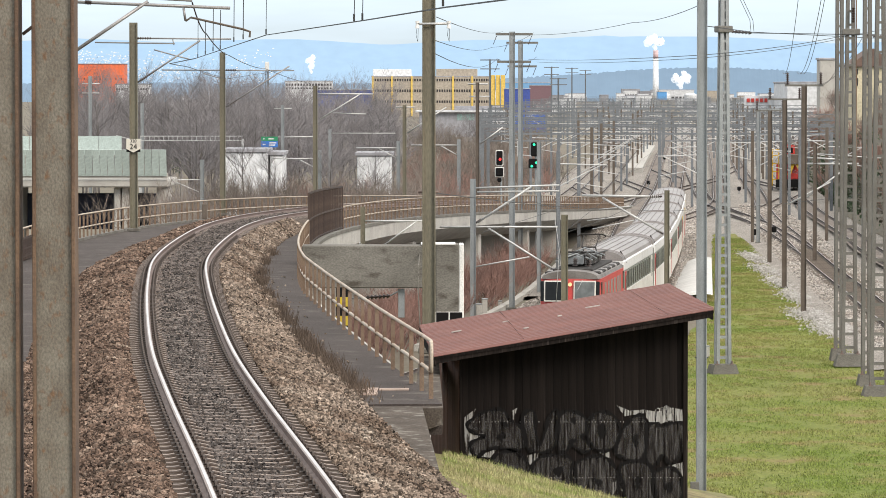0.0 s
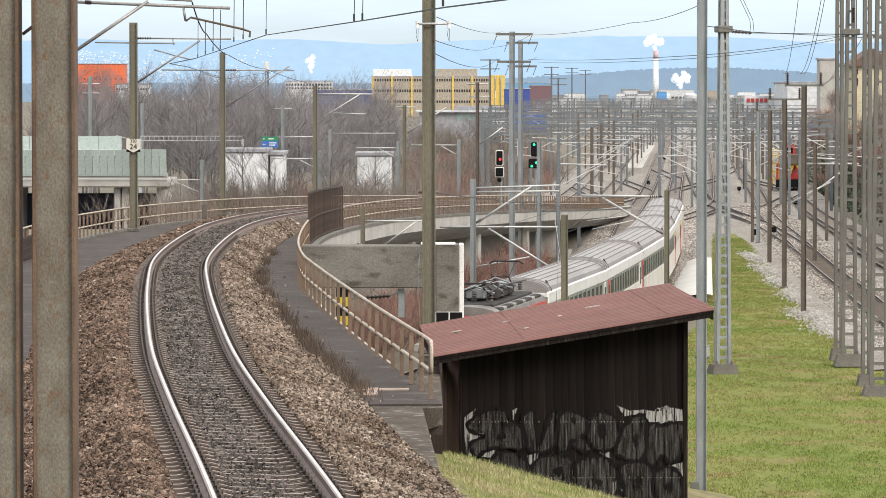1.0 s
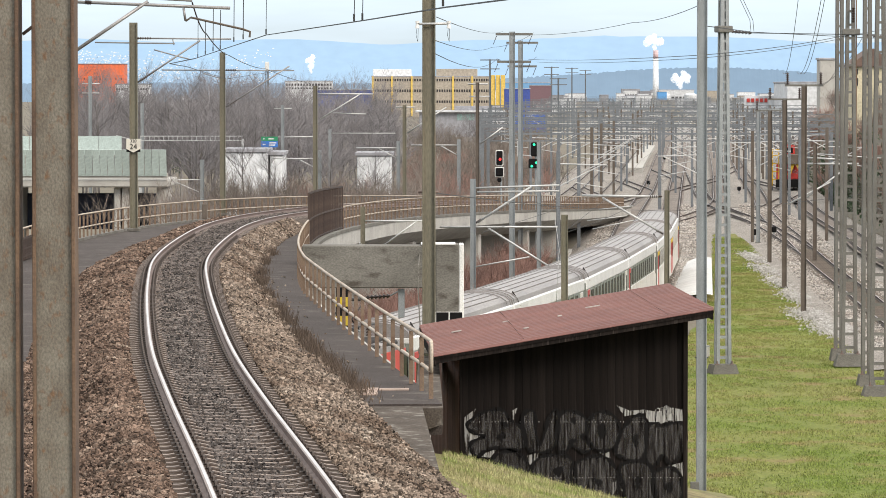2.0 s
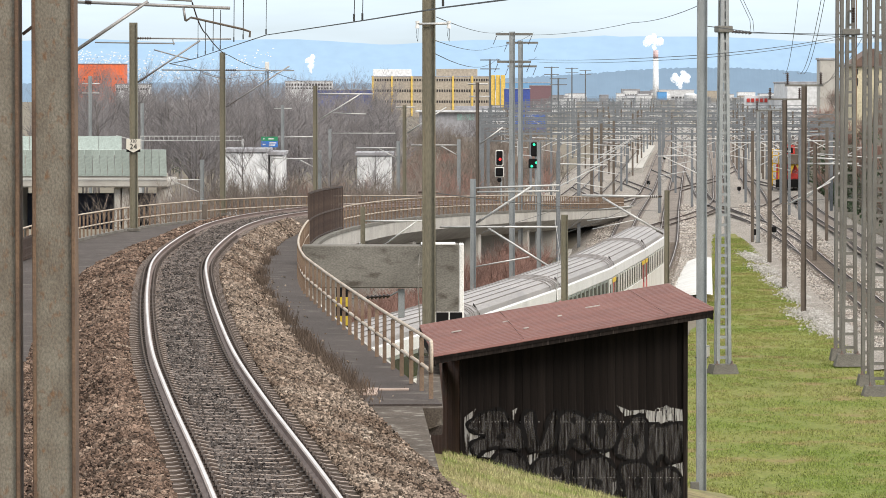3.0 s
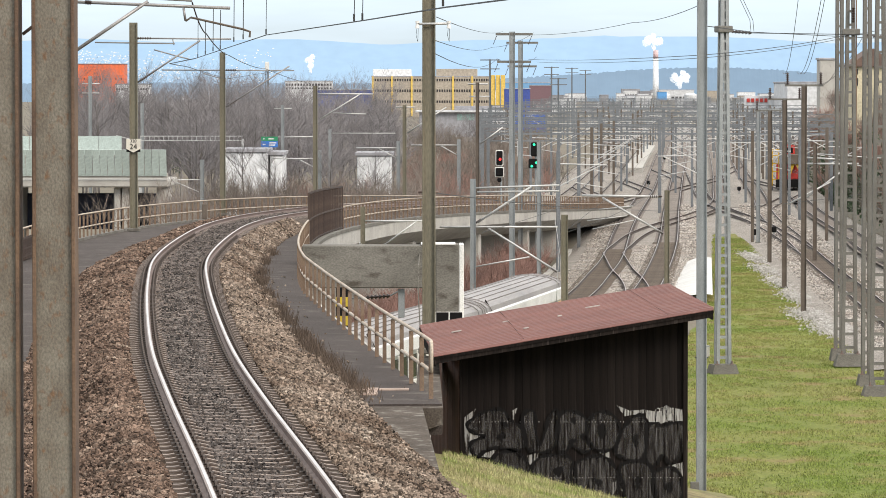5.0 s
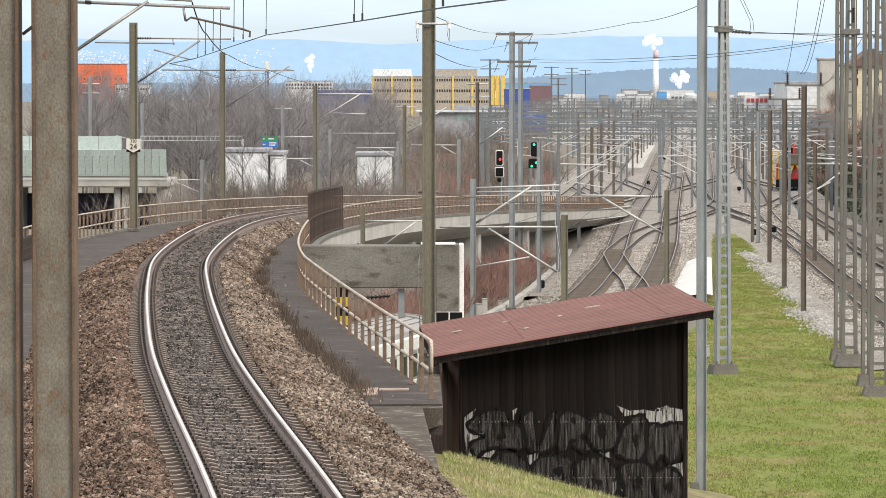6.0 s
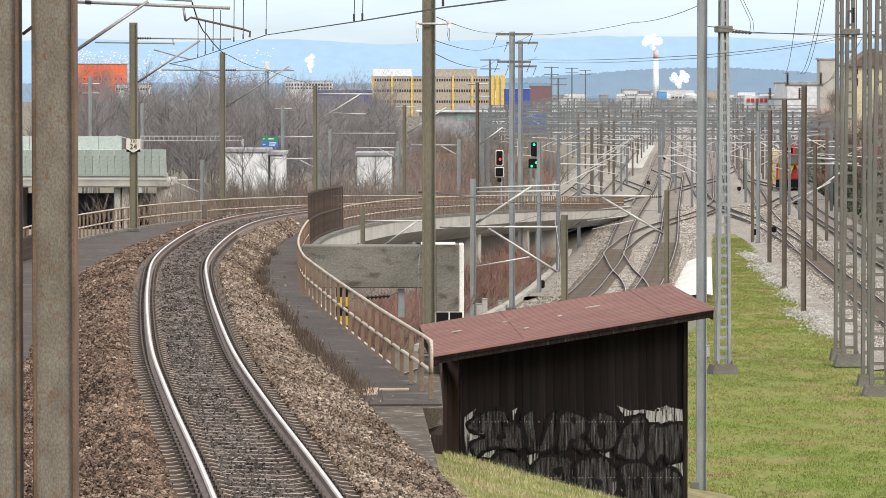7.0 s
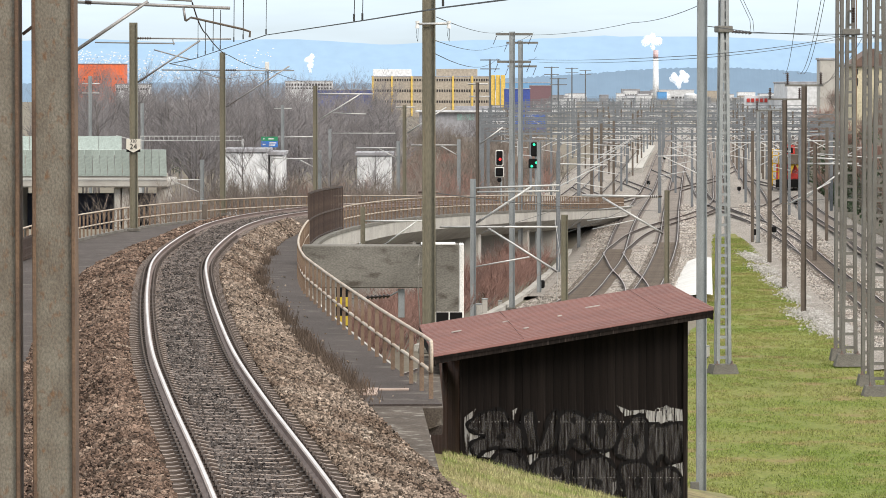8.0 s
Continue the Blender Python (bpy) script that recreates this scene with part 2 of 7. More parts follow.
def bevelled(x0, x1, y0, y1, z0, z1, w=0.02, seg=1):
    me = Mesh().box(x0, x1, y0, y1, z0, z1)
    bm = bmesh.new()
    vs = [bm.verts.new(p) for p in me.v]
    for q in me.f:
        bm.faces.new([vs[i] for i in q])
    bmesh.ops.bevel(bm, geom=bm.edges[:], offset=w, segments=seg, affect="EDGES")
    bm.verts.ensure_lookup_table()
    out = Mesh()
    out.v = [tuple(v.co) for v in bm.verts]
    bm.verts.index_update()
    out.f = [tuple(v.index for v in f.verts) for f in bm.faces]
    out.mi = [0] * len(out.f)
    bm.free()
    return out


def thing(name, label, category, group="", kind="", at=(0, 0, 0), rz=0):
    ob = new(name)
    ob.empty_display_size = 0.3
    ob.matrix_basis = pose(*at, 0, 0, rz)
    return tagged(ob, label, category, group, kind)


def solid(name, mesh, material, label, category, group="", kind="", smooth=False, at=None):
    ob = part(name, mesh, material, None, "", smooth)
    if at:
        ob.location = at
    return tagged(ob, label, category, group, kind)


class Line:
    """a smooth line through knots (x, y, z); at(s) gives place, heading and side by arc length"""

    def __init__(self, knots, step=1.0):
        k = [Vector(p) for p in knots]
        k = [2 * k[0] - k[1]] + k + [2 * k[-1] - k[-2]]
        pts = []
        for a, b, c, d in zip(k, k[1:], k[2:], k[3:]):
            n = max(2, int((c - b).length / step))
            for i in range(n):
                t = i / n
                pts.append(0.5 * (2 * b + (c - a) * t + (2 * a - 5 * b + 4 * c - d) * t * t + (3 * b - a - 3 * c + d) * t ** 3))
        pts.append(k[-2])
        for _ in range(6):
            pts = [pts[0]] + [(a + 2 * b + c) / 4 for a, b, c in zip(pts, pts[1:], pts[2:])] + [pts[-1]]
        self.p = pts
        self.s = [0.0]
        for a, b in zip(pts, pts[1:]):
            self.s.append(self.s[-1] + (b - a).length)
        self.length = self.s[-1]

    def at(self, s):
        s = min(max(s, 0.0), self.length - 1e-4)
        i = int(np.searchsorted(self.s, s, side="right")) - 1
        a, b = self.p[i], self.p[i + 1]
        t = (s - self.s[i]) / (self.s[i + 1] - self.s[i])
        p = a.lerp(b, t)
        i0, i1 = max(i - 2, 0), min(i + 3, len(self.p) - 1)
        h = (self.p[i1] - self.p[i0]).normalized()
        side = Vector((h.y, -h.x, 0)).normalized()
        return p, h, side

    def s_at_y(self, y):
        return float(np.interp(y, [p.y for p in self.p], self.s))

    def off(self, s, o, z=0.0):
        p, h, side = self.at(s)
        return p + side * o + Vector((0, 0, z))

    def steps(self, s0, s1, step):
        n = max(1, int(round((s1 - s0) / step)))
        return [s0 + (s1 - s0) * i / n for i in range(n + 1)]

    def strip(self, mesh, profile, s0=0.0, s1=None, step=2.0, closed=True, mi=0):
        s1 = self.length if s1 is None else s1
        return mesh.sweep([[self.off(s, o, z) for o, z in profile] for s in self.steps(s0, s1, step)], closed, mi=mi)


RAIL = [(-0.07, -0.17), (0.07, -0.17), (0.07, -0.155), (0.012, -0.125), (0.012, -0.05), (0.036, -0.035), (0.037, -0.008), (0.024, 0.0),
        (-0.016, 0.0), (-0.037, -0.008), (-0.036, -0.035), (-0.012, -0.05), (-0.012, -0.125), (-0.07, -0.155)]


def rail(line, o, s0, s1, step, parent, cant=0.0, top=None):
    m = Mesh()
    line.strip(m, [(o + a, b + cant * (0.75 - o) / 1.5) for a, b in RAIL], s0, s1, step)
    k = len(RAIL)
    # the running band lies between profile points 7 and 8, the shoulders of the head beside it
    m.mi = [{7: 1, 6: 2, 8: 2}.get(i % k, 0) for i in range(len(m.f))]
    return part("rail", m, [M_RAIL_SIDE, M_RAIL_TOP, M_RAIL_SHOULDER] if top is None else [M_RAIL_DARK, top, M_RAIL_DARK], parent)


# ---------------------------------------------------------------- lines of the place
# the upper single track on the ramp
UP = Line([(0.9, 20, 7.65), (-0.75, 36, 7.65), (-2.2, 51.5, 7.62), (-3.62, 66, 7.6), (-4.87, 80, 7.6), (-6.6, 104, 7.57), (-7.7, 124, 7.5), (-8.3, 151, 7.3),
           (-8.6, 176, 6.9), (-7.9, 196, 6.62), (-5.9, 222, 6.2), (-2.4, 250, 5.65), (2.6, 290, 4.7), (8.6, 352, 3.0), (17, 450, 0.6), (21, 500, 0.0), (27, 600, 0.0)])
# the through track of the lower line, that the train takes
TRB = Line([(-80, -60, 0), (-58, -10, 0), (-36, 40, 0), (-20.8, 80, 0), (-12, 110, 0), (-5.2, 138, 0), (-1.7, 155, 0), (1.1, 171, 0), (3.84, 188, 0), (6.4, 205, 0), (10.0, 235, 0), (13.1, 266, 0), (18.2, 339, 0),
            (23.5, 430, 0), (29.4, 529, 0), (37, 655, 0), (52, 900, 0), (83, 1400, 0)])
TRA = Line([(-5.9, 155, 0), (0.2, 190, 0), (4.4, 220, 0), (8.1, 252, 0), (10.5, 282, 0), (12.9, 316, 0), (17.3, 394, 0), (26, 530, 0), (33.3, 655, 0), (39.6, 765, 0), (54.5, 1019, 0), (77, 1400, 0)])
TRC = Line([(11.3, 245, 0), (12.2, 262, 0), (12.5, 278, 0), (12.5, 291, 0), (13.0, 319, 0)])
TRD = Line([(12.9, 318, 0), (14.1, 333, 0), (17, 364, 0), (20.8, 392, 0), (26.3, 427, 0), (31, 470, 0), (35, 530, 0), (43, 655, 0), (58, 900, 0), (89, 1400, 0)])
TRR = Line([(23.4, 190, 0), (24.1, 215, 0), (24.7, 235, 0), (25.7, 259, 0), (26.7, 287, 0), (27.9, 316, 0), (29.6, 352, 0), (32.5, 418, 0), (38.3, 510, 0), (46.7, 655, 0), (62, 900, 0), (94, 1400, 0)])
TRS = Line([(28, 316, 0), (29.3, 364, 0), (29.9, 400, 0), (29.6, 433, 0), (30.2, 480, 0), (34, 560, 0), (41, 700, 0)])
TRT = Line([(29.5, 215, 0.3), (31, 260, 0.3), (32.6, 316, 0.3), (34.5, 352, 0.3), (38, 430, 0.2), (44, 530, 0), (52, 655, 0), (68, 900, 0), (100, 1400, 0)])


def track_lower(line, y0, y1, label, zoff=0.0, sleepers=None):
    tr = thing("railway_track", label, "railway track", "tracks of the lower line")
    s0, s1 = line.s_at_y(y0), line.s_at_y(y1)
    for o in (-0.7525, 0.7525):
        rail(line, o, s0, s1, 3.0, tr, 0.0, M_RAIL_DULL)
    if sleepers:
        me = Mesh().box(-1.25, 1.25, -0.12, 0.12, -0.36, -0.15).data("sleeper", [M_SLEEPER_WOOD])
        for s in line.steps(line.s_at_y(sleepers[0]), line.s_at_y(sleepers[1]), 0.62):
            p, h, side = line.at(s)
            ob = part("sleeper", me, None, tr)
            ob.matrix_basis = Matrix.Translation(p) @ pose(0, 0, 0, 0, 0, math.degrees(math.atan2(-h.x, h.y)))
    return tr


M_SLEEPER_WOOD = mat("grey sleeper", (0.17, 0.135, 0.105), (0.12, 0.095, 0.075), 0.9, 0, 2, 30, 0.3, vary=0.15)

# ---------------------------------------------------------------- ground
g = Mesh()
xs = [-4800, -2000, -900, -400, -200, -100, -60, -30, 0, 30, 60, 100, 200, 400, 900, 2000, 4800]
ys = [-300, 0, 60, 100, 140, 180, 220, 260, 300, 350, 400, 500, 700, 1000, 1500, 2500, 4900]
g.add([(x, y, -0.45) for y in ys for x in xs], [(j * 17 + i, j * 17 + i + 1, (j + 1) * 17 + i + 1, (j + 1) * 17 + i) for j in range(16) for i in range(16)])
solid("ground", g, M_SOIL, "winter soil and thin grass across the flat valley", "ground", kind="structure")
# ballast of the lower lines, in flat beds
m = Mesh()
TRB.strip(m, [(-4.2, -0.6), (-3.4, -0.19), (2.6, -0.19), (3.6, -0.6)], TRB.s_at_y(60), TRB.s_at_y(262), 4, closed=False)
solid("track_bed_1", m, M_BALLAST_GREY, "grey ballast bed under the lower tracks", "track bed", kind="structure")
m = Mesh()
TRB.strip(m, [(-8.2, -0.6), (-7.0, -0.2), (3.2, -0.2), (4.4, -0.6)], TRB.s_at_y(255), TRB.s_at_y(1400), 6, closed=False)
solid("track_bed_2", m, M_BALLAST_GREY, "grey ballast bed under the lower tracks", "track bed", kind="structure")
m = Mesh()
TRR.strip(m, [(-5.6, -0.5), (-2.3, -0.205), (2.6, -0.205), (7.4, 0.05), (8.6, -0.6)], 0, TRR.length, 6, closed=False)
solid("track_bed_3", m, M_BALLAST_GREY, "grey ballast bed beside the meadow strip", "track bed", kind="structure")
m = Mesh()
TRR.strip(m, [(-16, -0.366), (-2.2, -0.366)], TRR.s_at_y(372), TRR.length, 8, closed=False)
TRR.strip(m, [(2.2, -0.362), (16, -0.362)], TRR.s_at_y(560), TRR.length, 8, closed=False)
TRA.strip(m, [(-13.5, -0.358), (-2.2, -0.358)], TRA.s_at_y(420), TRA.length, 8, closed=False)
solid("track_bed_4", m, M_BALLAST_GREY, "wide ballast field of the railway yard", "track bed", kind="structure")
m = Mesh()
strip_l = lambda y: float(np.interp(y, [190, 230, 330, 400], [-14, -10.2, -7.8, -5.2]))
strip_r = lambda y: float(np.interp(y, [190, 230, 330, 400], [-3.6, -3.7, -3.6, -4.9]))
m.sweep([[TRR.off(TRR.s_at_y(y), strip_l(y) + 0.4 * noise.noise(Vector((y * 0.2, 1, 0))), -0.372), TRR.off(TRR.s_at_y(y), strip_r(y) + 0.5 * noise.noise(Vector((y * 0.25, 7, 0))), -0.372)] for y in range(191, 401, 3)], closed=False)
m.box(3, 21.2, 118, 196, -0.46, -0.376)
solid("meadow", m, M_GRASS, "green and straw coloured meadow strip between the tracks", "meadow", kind="structure")
for ln, y0, y1, sl in ((TRB, 40, 1400, (225, 345)), (TRA, 160, 1400, (236, 330)), (TRC, 245, 319, None), (TRD, 318, 1400, None), (TRR, 190, 1400, (225, 330)), (TRS, 316, 700, None), (TRT, 215, 1400, None)):
    track_lower(ln, y0, y1, "lower railway track with worn rails in grey ballast", sleepers=sl)

for k, (ln, off, y0, y1) in enumerate(((TRA, -4.6, 430, 1400), (TRA, -9.2, 470, 1400), (TRT, 4.8, 560, 1400))):
    tr = thing("railway_track", "yard track with rusty rails in grey ballast", "railway track", "tracks of the yard")
    for o in (-0.7525, 0.7525):
        rail(ln, off + o, ln.s_at_y(y0), ln.s_at_y(y1), 10.0, tr, 0.0, M_RAIL_DULL)
def crossover(la, oa, lb, ob_, ya, yb):
    """a connecting track from one line to another"""
    a0, a1 = la.off(la.s_at_y(ya - 12), oa), la.off(la.s_at_y(ya), oa)
    b0, b1 = lb.off(lb.s_at_y(yb), ob_), lb.off(lb.s_at_y(yb + 12), ob_)
    ln = Line([a0, a1, a1.lerp(b0, 0.5), b0, b1], 3.0)
    tr = thing("railway_track", "connecting yard track with rusty rails", "railway track", "tracks of the yard")
    for o in (-0.7525, 0.7525):
        rail(ln, o, 0, ln.length, 4.0, tr, 0.0, M_RAIL_DULL)


for args in ((TRA, -4.6, TRA, 0, 440, 500), (TRA, -4.6, TRA, -9.2, 480, 540), (TRA, 0, TRA, -4.6, 520, 585), (TRB, 0, TRD, 0, 520, 590), (TRR, 0, TRT, 0, 440, 505), (TRT, 0, TRR, 0, 520, 585), (TRB, 0, TRA, 0, 590, 660), (TRD, 0, TRR, 0, 600, 690)):
    crossover(*args)
# darker oil-stained strips between the rails
m = Mesh()
for ln, y0, y1 in ((TRB, 230, 1300), (TRA, 235, 1300), (TRR, 195, 1300), (TRT, 220, 1300), (TRD, 420, 1300)):
    ln.strip(m, [(-1.15, -0.178), (1.15, -0.178)], ln.s_at_y(y0), ln.s_at_y(y1), 6, closed=False)
solid("track_middle", m, mat("brown stained ballast", (0.30, 0.255, 0.22), (0.20, 0.165, 0.14), 0.95, 0, 0.2, 5, 1.0, 0.06, c3=(0.26, 0.22, 0.19), gr=0.7), "brown stained ballast between the rails", "ballast", kind="stuff")

# rusty dust along the rails, with the rails' shadow painted into the same strip
m = Mesh()
for ln, y0, y1 in ((TRB, 225, 620), (TRA, 235, 620), (TRC, 246, 318), (TRD, 320, 620), (TRR, 195, 620), (TRS, 318, 620), (TRT, 220, 620)):
    for o in (-0.7525, 0.7525):
        ln.strip(m, [(o - 0.2, -0.172), (o + 0.2, -0.172)], ln.s_at_y(y0), ln.s_at_y(y1), 4, closed=False)
solid("brake_dust", m, mat("rusty brake dust with rail shade", (0.085, 0.063, 0.053), (0.055, 0.04, 0.034), 0.95, 0, 0.4, 6, 0.6, 0.03, c3=(0.15, 0.12, 0.10), gr=0.6), "dark rusty brake dust with painted rail shade on the ballast", "ballast", kind="stuff")

# ---------------------------------------------------------------- embankment under the near end of the upper track
def bank_z(x, y):
    p = UP.at(UP.s_at_y(y))[0].x
    o = x - p
    z = float(np.interp(o, [3.1, 4.2, 5.2, 14, 60], [6.62, 5.66, 5.33, 2.87, -9]))
    if y > 72:
        z = min(z, 5.42 - (y - 80) * 0.14)
    back = 6.62 - max(0.0, y - (84 if x < 1 else 90)) * 1.1
    return max(-0.5, min(z, back))


# ---------------------------------------------------------------- upper track
CANT = 0.07
UP0, UP1 = UP.s_at_y(30), UP.s_at_y(430)
deck = thing("viaduct", "curved concrete railway viaduct with walkways on both sides", "viaduct", kind="structure")
V0 = UP.s_at_y(84)
EDGE_L = -6.0


def edge_r(s):
    """offset of the right-hand edge of the walkway"""
    y = UP.at(s)[0].y
    return float(np.interp(y, [75, 112, 150, 190, 420], [4.2, 3.5, 3.5, 3.9, 4.3]))


m = Mesh()
m.sweep([[UP.off(s, o, z) for o, z in [(EDGE_L - 0.1, -0.7), (EDGE_L - 0.1, -1.15), (-5.2, -1.35), (-3.3, -2.0), (edge_r(s) - 1.2, -2.15), (edge_r(s) - 0.5, -1.75), (edge_r(s) + 0.12, -1.35), (edge_r(s) + 0.12, -0.7)]]
         for s in UP.steps(V0, UP.s_at_y(420), 3)])
part("deck_slab", m, M_CONC_PALE, deck)
m = Mesh()
m.sweep([[UP.off(s, edge_r(s) + o, z) for o, z in [(-0.14, -0.698), (0.16, -0.698), (0.16, -0.56), (-0.14, -0.56)]] for s in UP.steps(UP.s_at_y(150), UP.s_at_y(420), 3)])
part("kerb", m, M_CONC, deck)
m = Mesh()
UP.strip(m, [(EDGE_L - 0.15, -0.698), (EDGE_L + 0.15, -0.698), (EDGE_L + 0.15, -0.56), (EDGE_L - 0.15, -0.56)], UP.s_at_y(60), UP.s_at_y(420), 3)
part("kerb", m, M_CONC, deck)
m = Mesh()
UP.strip(m, [(EDGE_L + 0.1, -1.0), (-2.4, -1.0), (-2.4, -0.66), (EDGE_L + 0.1, -0.66)], UP.s_at_y(34), UP.s_at_y(420), 3)
part("walkway", m, M_WALK, deck, "dark worn asphalt walkway")
m = Mesh()
m.sweep([[UP.off(s, o, z) for o, z in [(2.0, -1.2), (edge_r(s) + 0.02, -1.2), (edge_r(s) + 0.02, -0.66), (2.0, -0.66)]] for s in UP.steps(UP.s_at_y(72.3), UP.s_at_y(420), 2)])
part("walkway", m, M_WALK, deck, "dark worn asphalt walkway")
def toe(s):
    """offset of the foot of the ballast on the right-hand side"""
    return float(np.interp(UP.at(s)[0].y, [75, 100, 130, 430], [2.85, 2.4, 2.1, 2.1]))


m = Mesh()
m.sweep([[UP.off(s, o, z) for o, z in [(-3.3, -0.9), (-2.55, -0.62), (-1.6, -0.205 + CANT * 1.56), (1.4, -0.205 - CANT * 0.43), (toe(s), -0.66), (toe(s) + 0.2, -0.9)]] for s in UP.steps(UP0, UP1, 1.5)], closed=False)
part("ballast_bed", m, M_BALLAST_RUST, deck, "rust brown ballast bed")
for yy in (150, 196, 232, 262, 292, 322):
    p, h, side = UP.at(UP.s_at_y(yy))
    m = bevelled(-3.2, 3.2, -0.5, 0.5, -0.5 - p.z, -2.0, 0.06)
    ob = part("pier", m, M_CONC_PALE, deck)
    ob.matrix_basis = Matrix.Translation(p) @ pose(0, 0, 0, 0, 0, math.degrees(math.atan2(-h.x, h.y)))

upper = thing("railway_track", "single curved track with shiny rails on rusty steel sleepers", "railway track")
for o in (-0.7525, 0.7525):
    rail(UP, o, UP0, UP1, 1.0, upper, CANT)

# embankment ground
m = Mesh()
gx = [-12 + 0.7 * i for i in range(50)]
gy = [20 + 1.3 * j for j in range(60)]
vs = []
for y in gy:
    for x in gx:
        z = bank_z(x, y) if x > UP.at(UP.s_at_y(y))[0].x - 6.0 else 6.62
        z += 0.05 * noise.noise(Vector((x * 0.8, y * 0.8, 0)))
        vs.append((x, y, z))
fs = []
for j in range(59):
    for i in range(49):
        if gx[i] > UP.at(UP.s_at_y(gy[j]))[0].x - 6.3 and gy[j] < 97:
            fs.append((j * 50 + i, j * 50 + i + 1, (j + 1) * 50 + i + 1, (j + 1) * 50 + i))
m.add(vs, fs)
solid("embankment", m, mat("bank turf", (0.29, 0.25, 0.13), (0.2, 0.21, 0.075), 0.95, 0, 0.5, 8, 0.6, 0.04, c3=(0.19, 0.15, 0.10), c3lo=0.5, c3hi=0.65, spec=0.15), "grassy embankment at the end of the viaduct", "embankment", kind="structure", smooth=True)

# ---------------------------------------------------------------- railings
def railing(name, label, edge, s0, s1, loop_end=False, h=1.0):
    r = thing(name, label, "railing", "viaduct railings")
    post = Mesh().box(-0.038, 0.038, -0.035, 0.035, -0.62, h - 0.62 - 0.02).box(-0.07, 0.07, -0.06, 0.06, -0.66, -0.645).data("post", [M_RUSTRAIL])
    for s in UP.steps(s0, s1, 1.95):
        p, hd, side = UP.at(s)
        ob = part("post", post, None, r)
        q = p + side * edge(s)
        ob.matrix_basis = pose(q.x, q.y, q.z - 0.02, 0, 0, math.degrees(math.atan2(-hd.x, hd.y)) + random.uniform(-4, 4))
    ring = [(math.cos(a) * 0.034, math.sin(a) * 0.034) for a in [i * math.pi / 4 for i in range(8)]]
    for nm, z in (("top_rail", h - 0.62), ("middle_rail", h * 0.47 - 0.62)):
        m = Mesh()
        m.sweep([[UP.off(s, edge(s) + o, z + dz) for o, dz in ring] for s in UP.steps(s0, s1, 1.0)])
        if loop_end and nm == "top_rail":
            a, b = UP.off(s0, edge(s0), h - 0.62), UP.off(s0, edge(s0), h * 0.47 - 0.62)
            d = UP.at(s0)[1] * -0.12
            m.chain([a, a + d * 0.7 - Vector((0, 0, 0.03)), a + d - Vector((0, 0, 0.12)), b + d + Vector((0, 0, 0.12)), b + d * 0.7, b], 0.033, 8)
        part(nm, m, M_RAILTUBE, r, "cream painted tube with rust", smooth=True)
    return r


def tall_fence(label, edge, s0, s1, h, step=0.16):
    r = thing("bar_fence", label, "fence")
    bar = Mesh().box(-0.035, 0.035, -0.03, 0.03, -0.62, h - 0.62).data("bar", [M_RUSTDARK])
    for s in UP.steps(s0, s1, step):
        p, hd, side = UP.at(s)
        q = p + side * edge(s)
        ob = part("bar", bar, None, r)
        ob.matrix_basis = pose(q.x, q.y, q.z, 0, 0, math.degrees(math.atan2(-hd.x, hd.y)))
    for z in (h - 0.66, h * 0.5 - 0.62, -0.5):
        m = Mesh()
        m.sweep([[UP.off(s, edge(s) + o, z + dz) for o, dz in ((-0.03, -0.03), (0.03, -0.03), (0.03, 0.03), (-0.03, 0.03))] for s in UP.steps(s0, s1, 1.0)])
        part("cross_rail", m, M_RUSTDARK, r)
    return r


EDGE = lambda s: edge_r(s) - 0.1
railing("walkway_railing", "rusty walkway railing with cream tube rails", EDGE, UP.s_at_y(73.2), UP.s_at_y(152), True)
tall_fence("tall rust brown bar fence on the viaduct edge", EDGE, UP.s_at_y(152.5), UP.s_at_y(188), 2.0, 1.3)
railing("walkway_railing", "rusty walkway railing along the far ramp", EDGE, UP.s_at_y(188.5), UP.s_at_y(408), h=1.05)
EDGE_LEFT = lambda s: EDGE_L + 0.05
railing("walkway_railing", "rusty walkway railing on the outer side", EDGE_LEFT, UP.s_at_y(60), UP.s_at_y(408), h=1.0)
tall_fence("dark bar screen on the outer railing", lambda s: EDGE_L - 0.1, UP.s_at_y(112), UP.s_at_y(128), 1.5, 0.2)
tall_fence("low dark bar screen on the outer railing", lambda s: EDGE_L + 0.22, UP.s_at_y(136), UP.s_at_y(147), 0.75, 0.2)

# concrete end of the walkway
end = thing("walkway_abutment", "weathered concrete slab at the end of the walkway", "concrete slab", kind="structure")
m = Mesh()
top = [(-2.2, 72.25, 6.93), (-0.36, 72.25, 6.93), (-0.06, 62.5, 6.72), (-1.5, 62.5, 6.72)]
m.add(top + [(x, y, 4.5) for x, y, z in top], [(0, 1, 2, 3), (7, 6, 5, 4), (0, 4, 5, 1), (1, 5, 6, 2), (2, 6, 7, 3), (3, 7, 4, 0)])
part("slab", m, M_SLAB, end)
m = Mesh()
m.add([(-0.36, 72.2, 6.5), (0.0, 72.2, 6.62), (0.0, 72.2, 6.9), (-0.5, 72.2, 6.9), (-0.36, 86.5, 6.5), (-0.1, 86.5, 6.62), (-0.1, 86.5, 6.9), (-0.5, 86.5, 6.9)],
      [(0, 1, 2, 3), (7, 6, 5, 4), (0, 4, 5, 1), (1, 5, 6, 2), (2, 6, 7, 3), (3, 7, 4, 0)])
part("edge_beam", m, M_SLAB, end)
m = Mesh()
m.box(-1.62, -1.18, 74.7, 76.4, 6.935, 6.96)
m.box(-1.16, -0.62, 75.9, 76.3, 6.935, 6.96)
